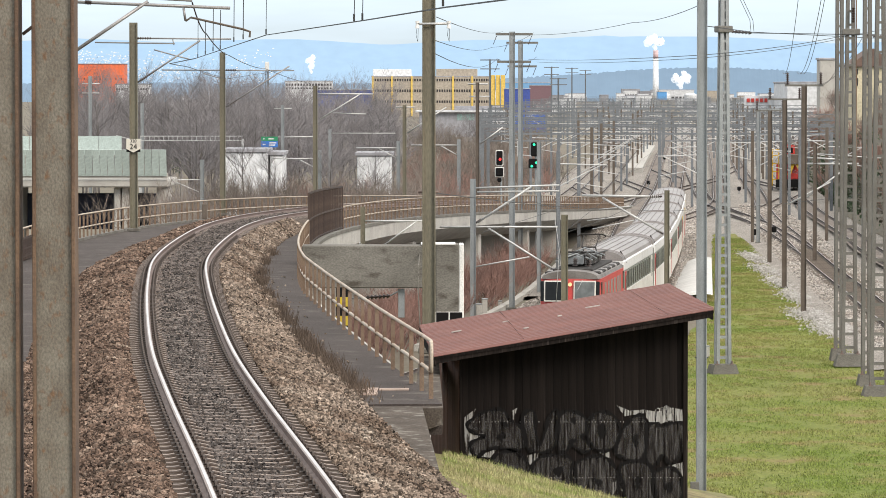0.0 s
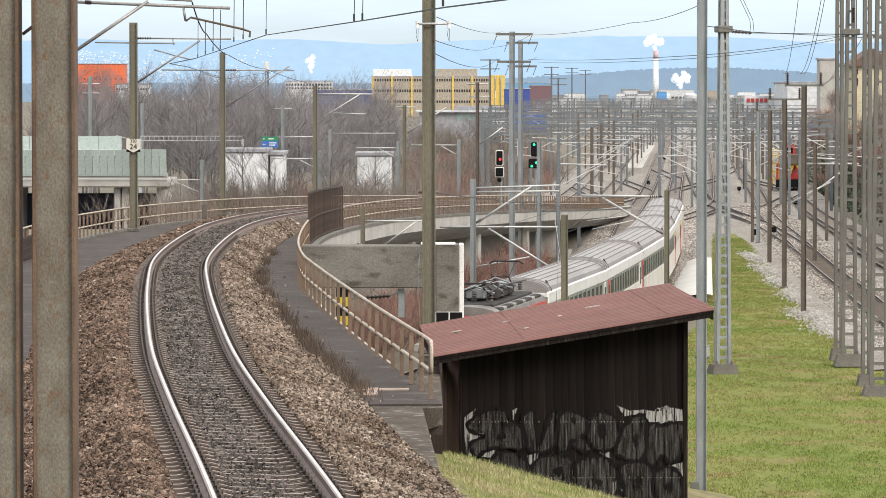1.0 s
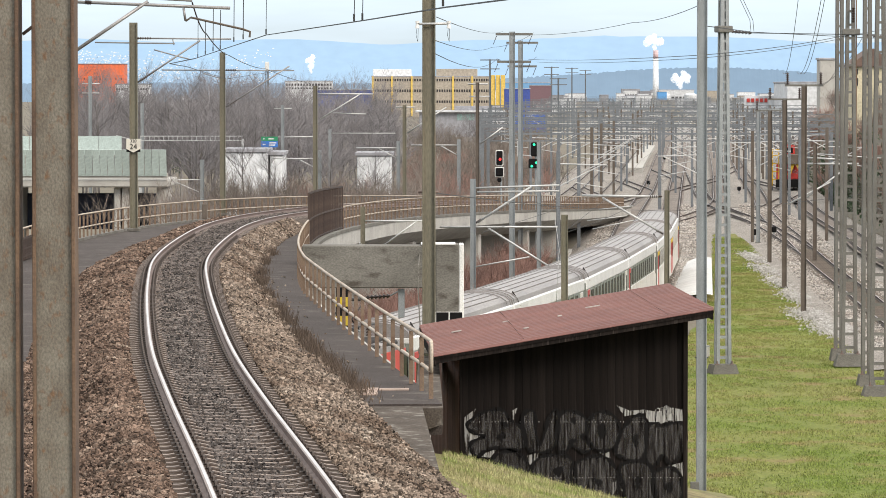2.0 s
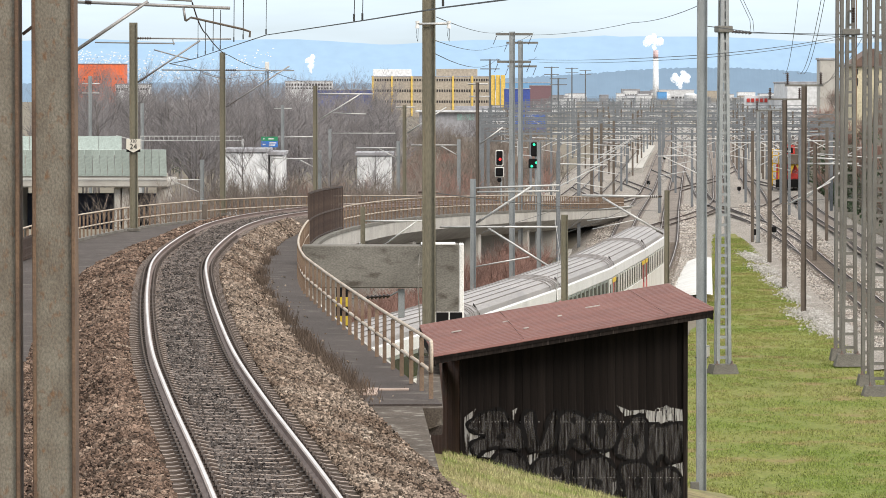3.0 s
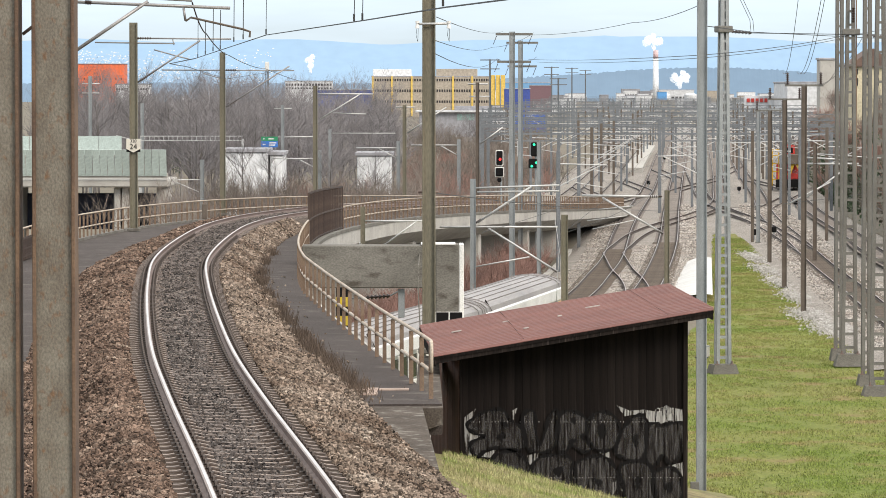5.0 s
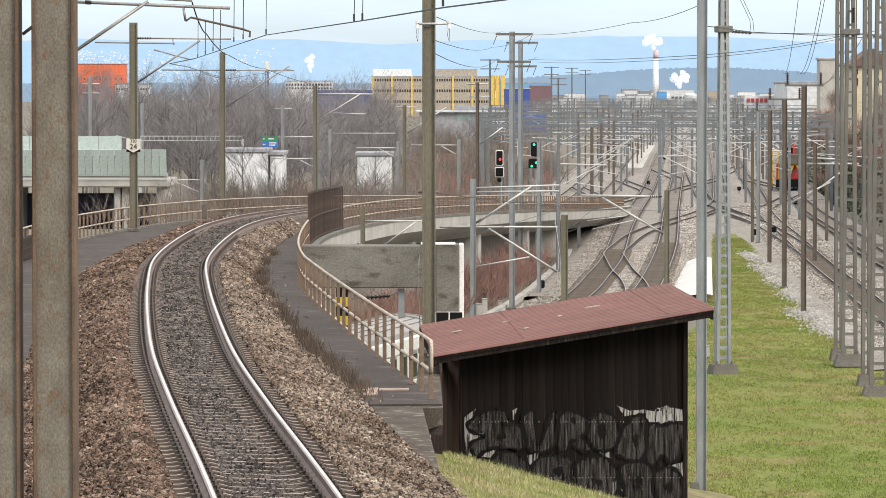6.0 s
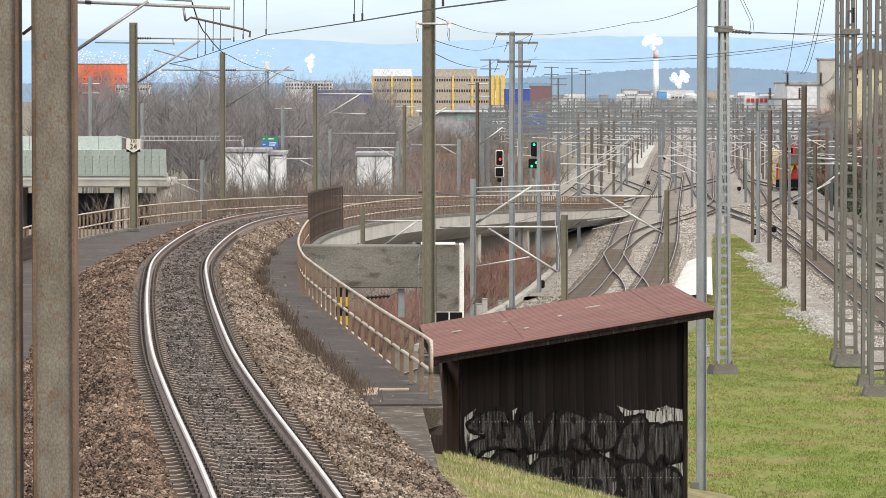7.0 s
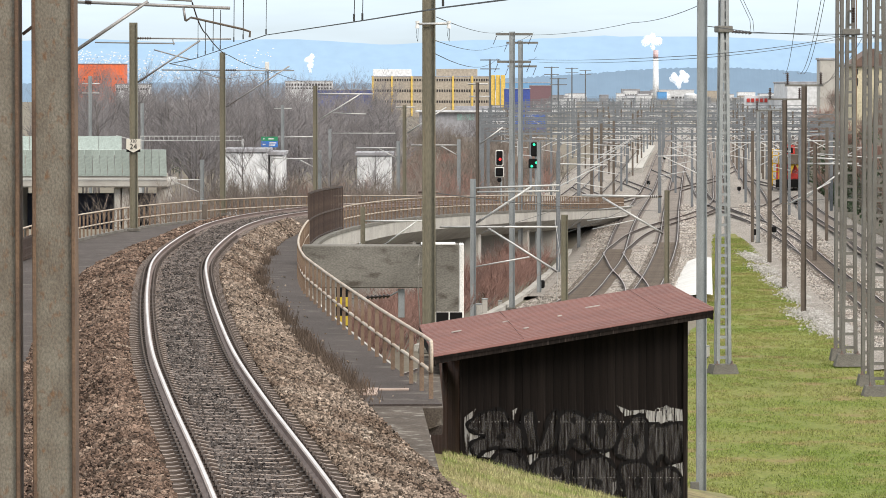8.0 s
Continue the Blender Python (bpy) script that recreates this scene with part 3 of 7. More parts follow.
plate = solid("joint_plate", m, mat("pinkish board", (0.46, 0.34, 0.27), (0.36, 0.27, 0.22)), "pale pink board over the walkway joint", "board")


# ---------------------------------------------------------------- shed
WALL_Y = 81.3


def rounded(pts, n=6):
    """a closed smooth outline through the given corners"""
    out = []
    k = len(pts)
    for i in range(k):
        a, b, c, d = (Vector(pts[(i + j) % k]) for j in (-1, 0, 1, 2))
        for q in range(n):
            t = q / n
            out.append(0.5 * (2 * b + (c - a) * t + (2 * a - 5 * b + 4 * c - d) * t * t + (3 * b - a - 3 * c + d) * t ** 3))
    return out


def painted(name, pts, material, parent, lift, smooth=True, y=WALL_Y):
    pts = rounded(pts) if smooth else [Vector(p) for p in pts]
    m = Mesh().add([(p.x, y - lift, p.y) for p in pts], [tuple(range(len(pts)))])
    return part(name, m, material, parent)


def stroke(pts, w, material, parent, lift, closed=True):
    line = rounded(pts) if closed else [Vector(p) for p in pts]
    if closed:
        line.append(line[0])
    m = Mesh()
    ring = []
    for i, p in enumerate(line):
        a, b = line[max(i - 1, 0)], line[min(i + 1, len(line) - 1)]
        d = (b - a).normalized()
        n = Vector((-d.y, d.x))
        ww = w * (0.8 + 0.35 * math.sin(i * 0.9))
        ring.append([(p.x + n.x * ww / 2, WALL_Y - lift, p.y + n.y * ww / 2), (p.x - n.x * ww / 2, WALL_Y - lift, p.y - n.y * ww / 2)])
    m.sweep(ring, closed=False)
    return part("paint_stroke", m, material, parent)


def shed():
    sh = thing("shed", "dark board shed with a red-brown sheet roof and graffiti", "shed")
    x0, x1, y1 = 0.34, 4.72, 90.4
    lean, splay = -0.036, -0.062
    m = Mesh()
    q = [(x0, WALL_Y + 0.06), (x1 - 0.03, WALL_Y + 0.06), (x1 - 0.03 + lean * 9.1, y1), (x0 + splay * 9.1, y1)]
    zt = [7.13, 7.92, 7.92, 7.13]
    m.add([(x, y, 2.6) for x, y in q] + [(x, y, z) for (x, y), z in zip(q, zt)], [(0, 1, 5, 4), (1, 2, 6, 5), (2, 3, 7, 6), (3, 0, 4, 7)])
    part("wall", m, M_SHED, sh)
    # front boards
    n = 29
    w = (x1 - x0) / n
    board = Mesh().box(-w / 2 + 0.002, w / 2 - 0.002, 0, 0.028, 0, 1).data("board", [M_SHED])
    for i in range(n):
        x = x0 + w * (i + 0.5)
        ob = part("board", board, None, sh)
        top = 7.22 + (x - x0) * 0.166 - 0.02
        bottom = 2.7
        ob.matrix_basis = Matrix.Translation((x, WALL_Y + 0.03 + random.uniform(-0.006, 0.006), bottom)) @ Matrix.Diagonal((1, 1, top - bottom, 1))
    # side boards
    side = Mesh().box(0, 0.03, -0.238, 0.238, 0, 4.5).data("board", [M_SHEDSIDE])
    for i in range(19):
        yy = WALL_Y + 0.3 + i * 0.48
        ob = part("board", side, None, sh)
        ob.matrix_basis = pose(x0 - 0.035 + splay * (yy - WALL_Y) + random.uniform(-0.003, 0.003), yy, 2.65, 0, 0, 3.55)
    part("corner_post", bevelled(x0 - 0.02, x0 + 0.03, WALL_Y - 0.01, WALL_Y + 0.1, 2.6, 7.15, 0.01), M_SHED, sh)
    part("corner_post", bevelled(x1 - 0.04, x1 + 0.05, WALL_Y - 0.02, WALL_Y + 0.1, 2.6, 7.95, 0.01), M_SHED, sh)
    # roof sheets with ribs running up the slope
    a, b = Vector((-0.18, 80.4, 7.27)), Vector((5.23, 80.6, 8.16))
    deep = Vector((-0.335, 10.3, 0))
    cuts = [0.0, 0.315, 0.83, 1.0]
    n = 24
    for i in range(3):
        p0, p1 = a.lerp(b, cuts[i]), a.lerp(b, min(cuts[i + 1] + 0.012, 1.0))
        up = 0.003 * (i + 1)
        m = Mesh()
        ring = []
        for j in range(n * 4 + 1):
            f = j / (n * 4)
            bump = (0.0, 0.045, 0.045, 0.0)[j % 4]
            ring.append([p0 + deep * f + Vector((0, 0, bump + up)), p1 + deep * f + Vector((0, 0, bump + up)), p1 + deep * f + Vector((0, 0, bump + up - 0.01)), p0 + deep * f + Vector((0, 0, bump + up - 0.01))])
        m.sweep(ring)
        part("roof_sheet", m, M_ROOF, sh)
        if i:
            m = Mesh()
            for j in range(n):
                c = p0.lerp(p1, 0.012 if i == 1 else 0.05) + deep * ((j + 0.37) / n) + Vector((0, 0, 0.04 + up))
                m.tube(c, c + Vector((0, 0, 0.012)), 0.015, 5)
            tagged(part("roof_bolts", m, M_BLACK, sh), kind="stuff")
    # soffit, verge boards
    m = Mesh()
    lo = Vector((0, 0, -0.012))
    c4 = [a + lo, b + lo, b + deep + lo, a + deep + lo]
    th = Vector((0, 0, -0.05))
    m.add(c4 + [p + th for p in c4], [(0, 1, 2, 3), (7, 6, 5, 4), (0, 4, 5, 1), (1, 5, 6, 2), (2, 6, 7, 3), (3, 7, 4, 0)])
    part("roof_boarding", m, M_SHED, sh)
    m = Mesh().bar(a + Vector((0.01, 0.04, -0.09)), b + Vector((-0.01, 0.04, -0.09)), 0.03, 0.1)
    part("verge_board", m, M_SHED, sh)
    m = Mesh().bar(b + Vector((-0.02, 0.05, -0.1)), b + deep + Vector((-0.02, -0.05, -0.1)), 0.03, 0.18)
    part("eaves_board", m, M_SHED, sh)
    m = Mesh().bar(a + Vector((0.02, 0.05, -0.1)), a + deep + Vector((0.02, -0.05, -0.1)), 0.03, 0.18)
    part("eaves_board", m, M_SHED, sh)
    # scraps on the roof
    m = Mesh()
    for f, g, l in ((0.62, 0.62, 0.3), (0.5, 0.5, 0.08), (0.3, 0.6, 0.12), (0.1, 0.55, 0.2), (0.35, 0.3, 0.1)):
        c = a.lerp(b, f) + deep * g + Vector((0, 0, 0.055))
        m.bar(c, c + Vector((l, 0.03, l * 0.165)), 0.05, 0.02)
    part("litter", m, M_CONC_PALE, sh)
    # nail rows
    m = Mesh()
    for z in (5.93, 4.84):
        for i in range(70):
            x = x0 + 0.12 + i * 0.061
            if random.random() < 0.8:
                m.box(x, x + 0.016, WALL_Y + 0.01, WALL_Y + 0.04, z, z + 0.016)
    tagged(part("nail_heads", m, M_CONC_PALE, sh), kind="stuff")
    # graffiti: faint silver letters with black outlines
    painted("paint_patch", [(0.42, 6.03), (0.64, 6.2), (0.55, 5.97), (0.46, 5.84), (0.64, 5.7), (0.81, 5.72), (0.62, 5.59), (0.53, 5.37), (0.73, 5.3), (1.05, 5.41), (0.92, 5.24), (0.4, 5.3)], M_SPRAY, sh, 0.004, False)
    painted("paint_patch", [(1.32, 6.14), (1.45, 6.22), (1.38, 6.0), (1.34, 5.89)], M_SPRAY, sh, 0.004, False)
    painted("paint_patch", [(3.38, 6.27), (3.54, 6.05), (3.91, 6.11), (4.02, 5.94), (4.22, 5.89), (4.41, 5.97), (4.75, 5.94), (4.75, 6.16), (4.46, 6.22), (4.19, 6.14), (3.91, 6.18), (3.64, 6.16)], M_SPRAY, sh, 0.004, False)
    painted("paint_patch", [(1.64, 5.28), (1.88, 5.35), (1.82, 5.17), (1.69, 5.1)], M_SPRAY, sh, 0.004, False)
    painted("paint_patch", [(3.03, 5.35), (3.23, 5.41), (3.27, 5.19)], M_SPRAY, sh, 0.004, False)
    painted("paint_patch", [(3.31, 4.76), (3.52, 4.8), (3.52, 4.58), (3.38, 4.62), (3.3, 4.49)], M_SPRAY, sh, 0.004, False)
    painted("paint_patch", [(4.24, 5.04), (4.75, 5.17), (4.75, 4.71), (4.64, 4.95), (4.44, 5.08)], M_SPRAY, sh, 0.004, False)
    letters = []
    letters.append([(0.46, 5.86), (0.64, 6.05), (0.86, 6.16), (1.16, 6.18), (1.33, 5.97), (1.56, 5.81), (1.63, 5.53), (1.47, 5.39), (1.16, 5.43), (0.89, 5.41), (0.68, 5.28), (0.55, 5.39), (0.57, 5.55), (0.81, 5.65), (0.62, 5.72)])
    letters.append([(1.55, 6.05), (1.77, 6.14), (1.82, 5.7), (1.91, 5.5), (2.07, 6.03), (2.21, 6.16), (2.26, 5.81), (2.13, 5.41), (1.82, 5.35), (1.63, 5.48)])
    letters.append([(2.26, 6.03), (2.48, 6.16), (2.76, 6.03), (2.81, 5.75), (2.7, 5.64), (2.9, 5.45), (2.76, 5.35), (2.51, 5.48), (2.4, 5.37), (2.24, 5.41)])
    letters.append([(2.84, 5.97), (3.05, 6.14), (3.32, 6.07), (3.45, 5.81), (3.38, 5.5), (3.14, 5.37), (2.9, 5.48), (2.81, 5.72)])
    letters.append([(3.36, 5.37), (3.52, 5.81), (3.71, 6.03), (3.91, 6.05), (3.98, 5.7), (3.91, 5.24), (3.71, 5.17), (3.52, 5.24)])
    letters.append([(3.98, 5.81), (4.15, 5.92), (4.26, 5.85), (4.46, 5.92), (4.7, 5.89), (4.73, 5.59), (4.59, 5.24), (4.42, 5.13), (4.29, 5.3), (4.13, 5.08), (3.98, 5.19)])
    letters.append([(0.92, 5.17), (1.14, 5.35), (1.44, 5.35), (1.65, 5.15), (1.69, 4.91), (1.27, 4.98), (0.9, 5.06)])
    letters.append([(1.71, 4.98), (1.88, 5.24), (2.21, 5.3), (2.48, 5.24), (2.59, 4.93), (2.57, 4.54), (2.26, 4.62), (1.93, 4.82)])
    letters.append([(2.51, 5.04), (2.81, 5.24), (3.14, 5.26), (3.36, 5.04), (3.43, 4.71), (3.32, 4.32), (2.81, 4.38), (2.57, 4.6)])
    letters.append([(3.45, 5.06), (3.69, 5.17), (4.0, 5.13), (4.13, 4.82), (4.09, 4.38), (3.6, 4.36), (3.52, 4.71)])
    letters.append([(4.13, 4.95), (4.41, 5.06), (4.62, 4.91), (4.68, 4.6), (4.57, 4.36), (4.18, 4.36), (4.09, 4.71)])
    for i, l in enumerate(letters):
        painted("letter_fill", l, M_SPRAYDIM, sh, 0.008 + 0.0015 * (i % 3))
        stroke(l, 0.075, M_LINE, sh, 0.013 + 0.001 * (i % 3))
    for l in ([(1.05, 5.67), (1.19, 5.74), (1.23, 5.63), (1.1, 5.59)],
              [(1.1, 5.92), (1.23, 5.94), (1.27, 5.83)],
              [(2.46, 5.59), (2.62, 5.61), (2.51, 5.48)],
              [(3.01, 5.78), (3.12, 5.92), (3.19, 5.72), (3.08, 5.61)],
              [(3.69, 5.64), (3.8, 5.7), (3.78, 5.42)],
              [(2.15, 5.02), (2.35, 5.06), (2.26, 4.87)],
              [(2.88, 4.84), (3.1, 4.8), (3.05, 4.69)],
              [(3.76, 4.87), (3.87, 4.82), (3.78, 4.6)],
              [(4.31, 4.71), (4.48, 4.75), (4.44, 4.55)],
              [(2.48, 6.0), (2.59, 6.0), (2.57, 5.89)]):
        painted("paint_dot", l, M_LINE, sh, 0.018)
    for (u, v), r in zip([(4.19, 6.17), (4.37, 6.16), (4.52, 6.16), (4.35, 6.22), (4.27, 6.2)], (0.05, 0.09, 0.055, 0.044, 0.033)):
        m = Mesh()
        ring = []
        for i in range(13):
            an = i * math.pi / 6
            ring.append([(u + math.cos(an) * k * r, WALL_Y - 0.02, v + math.sin(an) * k * r) for k in (1.0, 0.55)])
        m.sweep(ring, closed=False)
        part("paint_ring", m, M_SPRAY, sh)
    return sh


shed()


# ---------------------------------------------------------------- masts
def h_mast(at, top, w, label, material, group="line masts", edge=None, d=None, base=True, web=0.18, th=0.028):
    t = thing("catenary_mast", label, "mast", group, at=at)
    h, d = top - at[2], d or w
    for x in (-w / 2, w / 2 - th):
        part("flange", bevelled(x, x + th, -d / 2, d / 2, 0, h, 0.006), edge or material, t)
    part("web", Mesh().box(-w / 2 + th, w / 2 - th, -0.012 - d * web, 0.012 - d * web, 0, h), material, t)
    if base:
        part("base_plate", bevelled(-w * 0.8, w * 0.8, -w * 0.8, w * 0.8, -0.08, 0.05, 0.02), M_CONC, t, "concrete footing")
    return t


def tubes(parent, segs, at, material=None, name="cantilever_tube"):
    """each seg: two ends in the world and a radius, made a part of the mast that stands at that place"""
    o = Vector(at)
    for a, b, r in segs:
        part(name, Mesh().tube(Vector(a) - o, Vector(b) - o, r, 8), material or M_TUBE, parent, smooth=True)


def insulator(parent, a, b, at, r=0.06):
    a, b, o = Vector(a), Vector(b), Vector(at)
    m = Mesh().tube(a - o, b - o, r * 0.35, 6)
    n = 6
    for i in range(n):
        c, d = a.lerp(b, (i + 0.2) / n), a.lerp(b, (i + 0.75) / n)
        m.tube(c - o, d - o, r, 8, r * 0.5)
    part("insulator", m, M_INSUL, parent)


MAST = "weathered olive steel catenary mast beside the track"
AT = (-11.9, 160.87, 7.05)
K = h_mast(AT, 15.0, 0.3, MAST, M_MASTRUST)
tubes(K, [((-11.73, 160.87, 14.4), (-8.14, 160.87, 14.37), 0.03), ((-13.38, 160.87, 14.24), (-10.31, 160.87, 14.2), 0.028), ((-11.75, 160.87, 12.7), (-9.34, 160.87, 14.31), 0.035), ((-11.12, 160.87, 13.96), (-9.75, 160.87, 13.59), 0.026), ((-10.4, 160.87, 14.4), (-10.34, 160.87, 14.14), 0.02)], AT, M_TUBE_DULL)
insulator(K, (-11.75, 160.87, 14.4), (-11.2, 160.87, 14.4), AT)
insulator(K, (-11.66, 160.87, 12.77), (-11.25, 160.87, 13.03), AT)
# mast number plate
m = Mesh().add([(-0.27, -0.2, 0.3), (0.27, -0.2, 0.3), (0.27, -0.2, -0.08), (0, -0.2, -0.22), (-0.27, -0.2, -0.08)], [(0, 1, 2, 3, 4)])
m.add([(-0.27, -0.185, 0.3), (0.27, -0.185, 0.3), (0.27, -0.185, -0.2), (-0.27, -0.185, -0.2)], [(0, 1, 2, 3)], 1)
PL = part("number_plate", m, [mat("cream sign", (0.72, 0.68, 0.58), (0.62, 0.58, 0.5)), M_BLACK], K, "cream number plate with black digits")
PL.location = (0.0, 0.0, 3.18)


def writing(text, size, material, parent, m, name="writing"):
    cu = bpy.data.curves.new(name, "FONT")
    cu.body, cu.size, cu.extrude, cu.align_x, cu.align_y = text, size, 0.003, "CENTER", "CENTER"
    tmp = new(name, cu)
    me = bpy.data.meshes.new_from_object(tmp.evaluated_get(bpy.context.evaluated_depsgraph_get()))
    bpy.data.objects.remove(tmp)
    me.materials.clear()
    me.materials.append(material)
    ob = part(name, me, None, parent)
    ob.matrix_basis = m
    return ob


writing("320", 0.17, M_BLACK, PL, pose(0, -0.215, 0.22, 90, 0, 0))
writing("24", 0.30, M_BLACK, PL, pose(0, -0.215, 0.0, 90, 0, 0))

AT = (-11.82, 224.24, 5.77)
K = h_mast(AT, 14.43, 0.3, MAST, M_MASTRUST)
tubes(K, [((-15.08, 224.24, 13.49), (-7.99, 224.24, 13.46), 0.035), ((-11.63, 224.24, 11.52), (-8.23, 224.24, 13.7), 0.04), ((-12.84, 224.24, 13.31), (-11.6, 224.24, 12.94), 0.03)], AT, M_TUBE_DULL)
insulator(K, (-11.63, 224.24, 13.49), (-11.08, 224.24, 13.49), AT, 0.07)
insulator(K, (-11.54, 224.24, 11.55), (-11.02, 224.24, 11.89), AT, 0.07)
AT = (-8.53, 279.25, 5.2)
K = h_mast(AT, 12.7, 0.3, MAST, M_MASTRUST)
tubes(K, [((-8.37, 279.25, 12.17), (-4.68, 279.25, 12.14), 0.045), ((-8.18, 279.25, 10.48), (-5.43, 279.25, 12.21), 0.045), ((-7.32, 279.25, 10.89), (-5.13, 279.25, 10.82), 0.03)], AT)
AT = (-2.96, 321.74, 3.19)
K = h_mast(AT, 11.27, 0.3, MAST, M_MASTRUST)
tubes(K, [((-3.65, 321.74, 11.1), (-2.13, 321.74, 11.1), 0.05), ((-2.78, 321.74, 9.1), (0.26, 321.74, 11.1), 0.05)], AT)
AT = (3.05, 370.0, 1.8)
K = h_mast(AT, 13.1, 0.32, MAST, M_BROWNMAST)
tubes(K, [((2.2, 370.0, 12.95), (4.0, 370.0, 12.95), 0.06), ((2.3, 370.0, 11.85), (4.1, 370.0, 11.85), 0.06), ((3.3, 370.0, 7.65), (5.3, 370.0, 9.15), 0.06)], AT)
# lower-line masts standing beyond the viaduct
for at, top, arms in (((-21.86, 379.49, -0.4), 6.1, (((-27.13, 379.49, 4.25), (-21.95, 379.49, 4.3)), ((-24.82, 379.49, 4.3), (-22.16, 379.49, 3.17)))),
                      ((-11.19, 379.49, -0.4), 6.97, (((-15.59, 379.49, 6.2), (-11.38, 379.49, 6.2)), ((-13.02, 379.49, 6.1), (-11.38, 379.49, 5.23)))),
                      ((-4.16, 389.47, -0.4), 7.67, (((-8.1, 389.47, 7.04), (-4.26, 389.47, 7.04)), ((-6.1, 389.47, 7.04), (-4.32, 389.47, 6.09)))),
                      ((1.47, 389.47, -0.4), 7.83, (((-2.95, 389.47, 7.3), (1.37, 389.47, 7.3)), ((-0.21, 389.47, 7.25), (1.37, 389.47, 6.35)))),
                      ((-11.77, 435.29, -0.4), 8.4, (((-11.64, 435.29, 7.93), (-4.94, 435.29, 7.93)),)),
                      ((-16.71, 435.29, -0.4), 10.87, (((-17.58, 435.29, 10.52), (-15.76, 435.29, 10.52)), ((-17.88, 435.29, 7.52), (-13.17, 435.29, 7.58)))),
                      ((-31.31, 435.29, -0.4), 11.05, (((-34.05, 435.29, 7.7), (-31.4, 435.29, 6.99)),)),
                      ((-36.72, 435.29, -0.4), 13.87, (((-37.56, 435.29, 13.1), (-35.74, 435.29, 13.1)), ((-37.56, 435.29, 12.11), (-35.74, 435.29, 12.11))))):
    K = h_mast(at, top, 0.34, "galvanised mast of the lower line beyond the viaduct", M_GALV)
    tubes(K, [(a, b, 0.05) for a, b in arms], at)
am = thing("antenna_mast", "slender lattice radio mast with a white antenna", "antenna mast", at=(-25.23, 600, -0.45))
for dx, dy in ((-0.3, 0), (0.3, 0), (0, 0.5)):
    part("leg", Mesh().tube((dx, dy, 0), (dx * 0.6, dy * 0.6, 15.64), 0.07, 5), M_FARSTEEL, am)
part("antenna", bevelled(-0.3, 0.3, -0.3, 0.3, 15.56, 16.93, 0.08), M_WHITEWASH, am)
for at, top, arms in (((9.22, 822.22, -0.4), 18.5, (0.15, 1.9)), ((27.43, 1057.14, -0.4), 18.39, (0.2, 2.0)), ((38.0, 1233.33, -0.4), 19.06, (0.2, 1.5)), ((45.82, 1345.45, -0.4), 18.93, (0.2, 1.5)), ((25.5, 925.0, -0.4), 15.15, (0.2, 1.5))):
    K = h_mast(at, top, 0.36, "distant steel line mast with cross arms", M_FARSTEEL, "far line masts")
    for z in arms:
        part("cross_arm", Mesh().box(-1.9, 1.9, -0.1, 0.1, top - at[2] - z - 0.1, top - at[2] - z + 0.1), M_FARSTEEL, K)
# small dark cabinet by the outer walkway
part("body", bevelled(-0.13, 0.13, -0.12, 0.12, 0, 0.75, 0.03), M_BROWNMAST, thing("marker_post", "dark steel marker post on the walkway", "post", at=(-11.73, 205.56, 6.07)))
AT = (-0.32, 94.87, 6.5)
K = h_mast(AT, 15.21, 0.3, "tall olive steel mast behind the shed", M_MASTRUST)
tubes(K, [((-0.56, 94.87, 10.09), (-0.12, 94.87, 10.09), 0.03)], AT, M_RAIL_SIDE, "clamp_bar")
tubes(K, [((-0.6, 94.7, 13.9), (0.15, 94.7, 13.91), 0.028)], AT, M_TUBE, "cross_arm")
for x in (-0.58, 0.13):
    part("post_insulator", Mesh().tube((x - AT[0], -0.17, 7.30), (x - AT[0], -0.17, 7.42), 0.05, 8, 0.03).tube((x - AT[0], -0.17, 7.42), (x - AT[0], -0.17, 7.47), 0.045, 8), M_WHITEWASH, K, "white ribbed insulator")
    part("jumper_wire", Mesh().chain([(x - AT[0], -0.17, 7.38), (x - AT[0] - 0.03, -0.17, 7.15), (x - AT[0] + 0.01, -0.17, 7.0), (x - AT[0] + 0.02, -0.17, 7.3)], 0.007, 4), M_WIRE, K)
# the pair close by
NEAR = "weathered steel mast with rusty flanges close by"
h_mast((-2.78, 29.96, 6.8), 13.53, 0.305, NEAR, M_MASTNEAR, "near masts", M_MASTEDGE, web=0.34, th=0.026)
AT = (-3.18, 29.96, 6.8)
K = h_mast(AT, 13.53, 0.305, NEAR, M_MASTNEAR, "near masts", M_MASTEDGE, web=0.34, th=0.026)
tubes(K, [((-3.01, 29.96, 12.8), (-2.92, 29.96, 12.87), 0.012), ((-3.34, 29.96, 9.82), (-3.02, 29.96, 9.82), 0.008)], AT, M_RAIL_SIDE, "bracket")
# mast behind them, with its cantilever over the track
AT = (-6.23, 67.27, 6.9)
K = h_mast(AT, 14.12, 0.3, MAST, M_MASTRUST)
tubes(K, [((-6.17, 67.27, 13.83), (-3.42, 67.27, 13.72), 0.026), ((-6.12, 67.27, 12.89), (-4.74, 67.27, 13.83), 0.028), ((-4.17, 67.27, 13.72), (-4.14, 67.27, 13.52), 0.02), ((-4.76, 67.27, 13.88), (-4.03, 67.27, 13.84), 0.02)], AT, M_TUBE_DULL)
part("steady_arm", Mesh().chain([Vector(p) - Vector(AT) for p in ((-4.14, 67.27, 13.51), (-4.05, 67.27, 13.57), (-3.21, 67.27, 13.38), (-3.1, 67.27, 13.34), (-3.11, 67.27, 13.25))], 0.018, 6), M_BROWNMAST, K)
insulator(K, (-5.75, 67.27, 13.82), (-5.65, 67.27, 13.81), AT, 0.05)

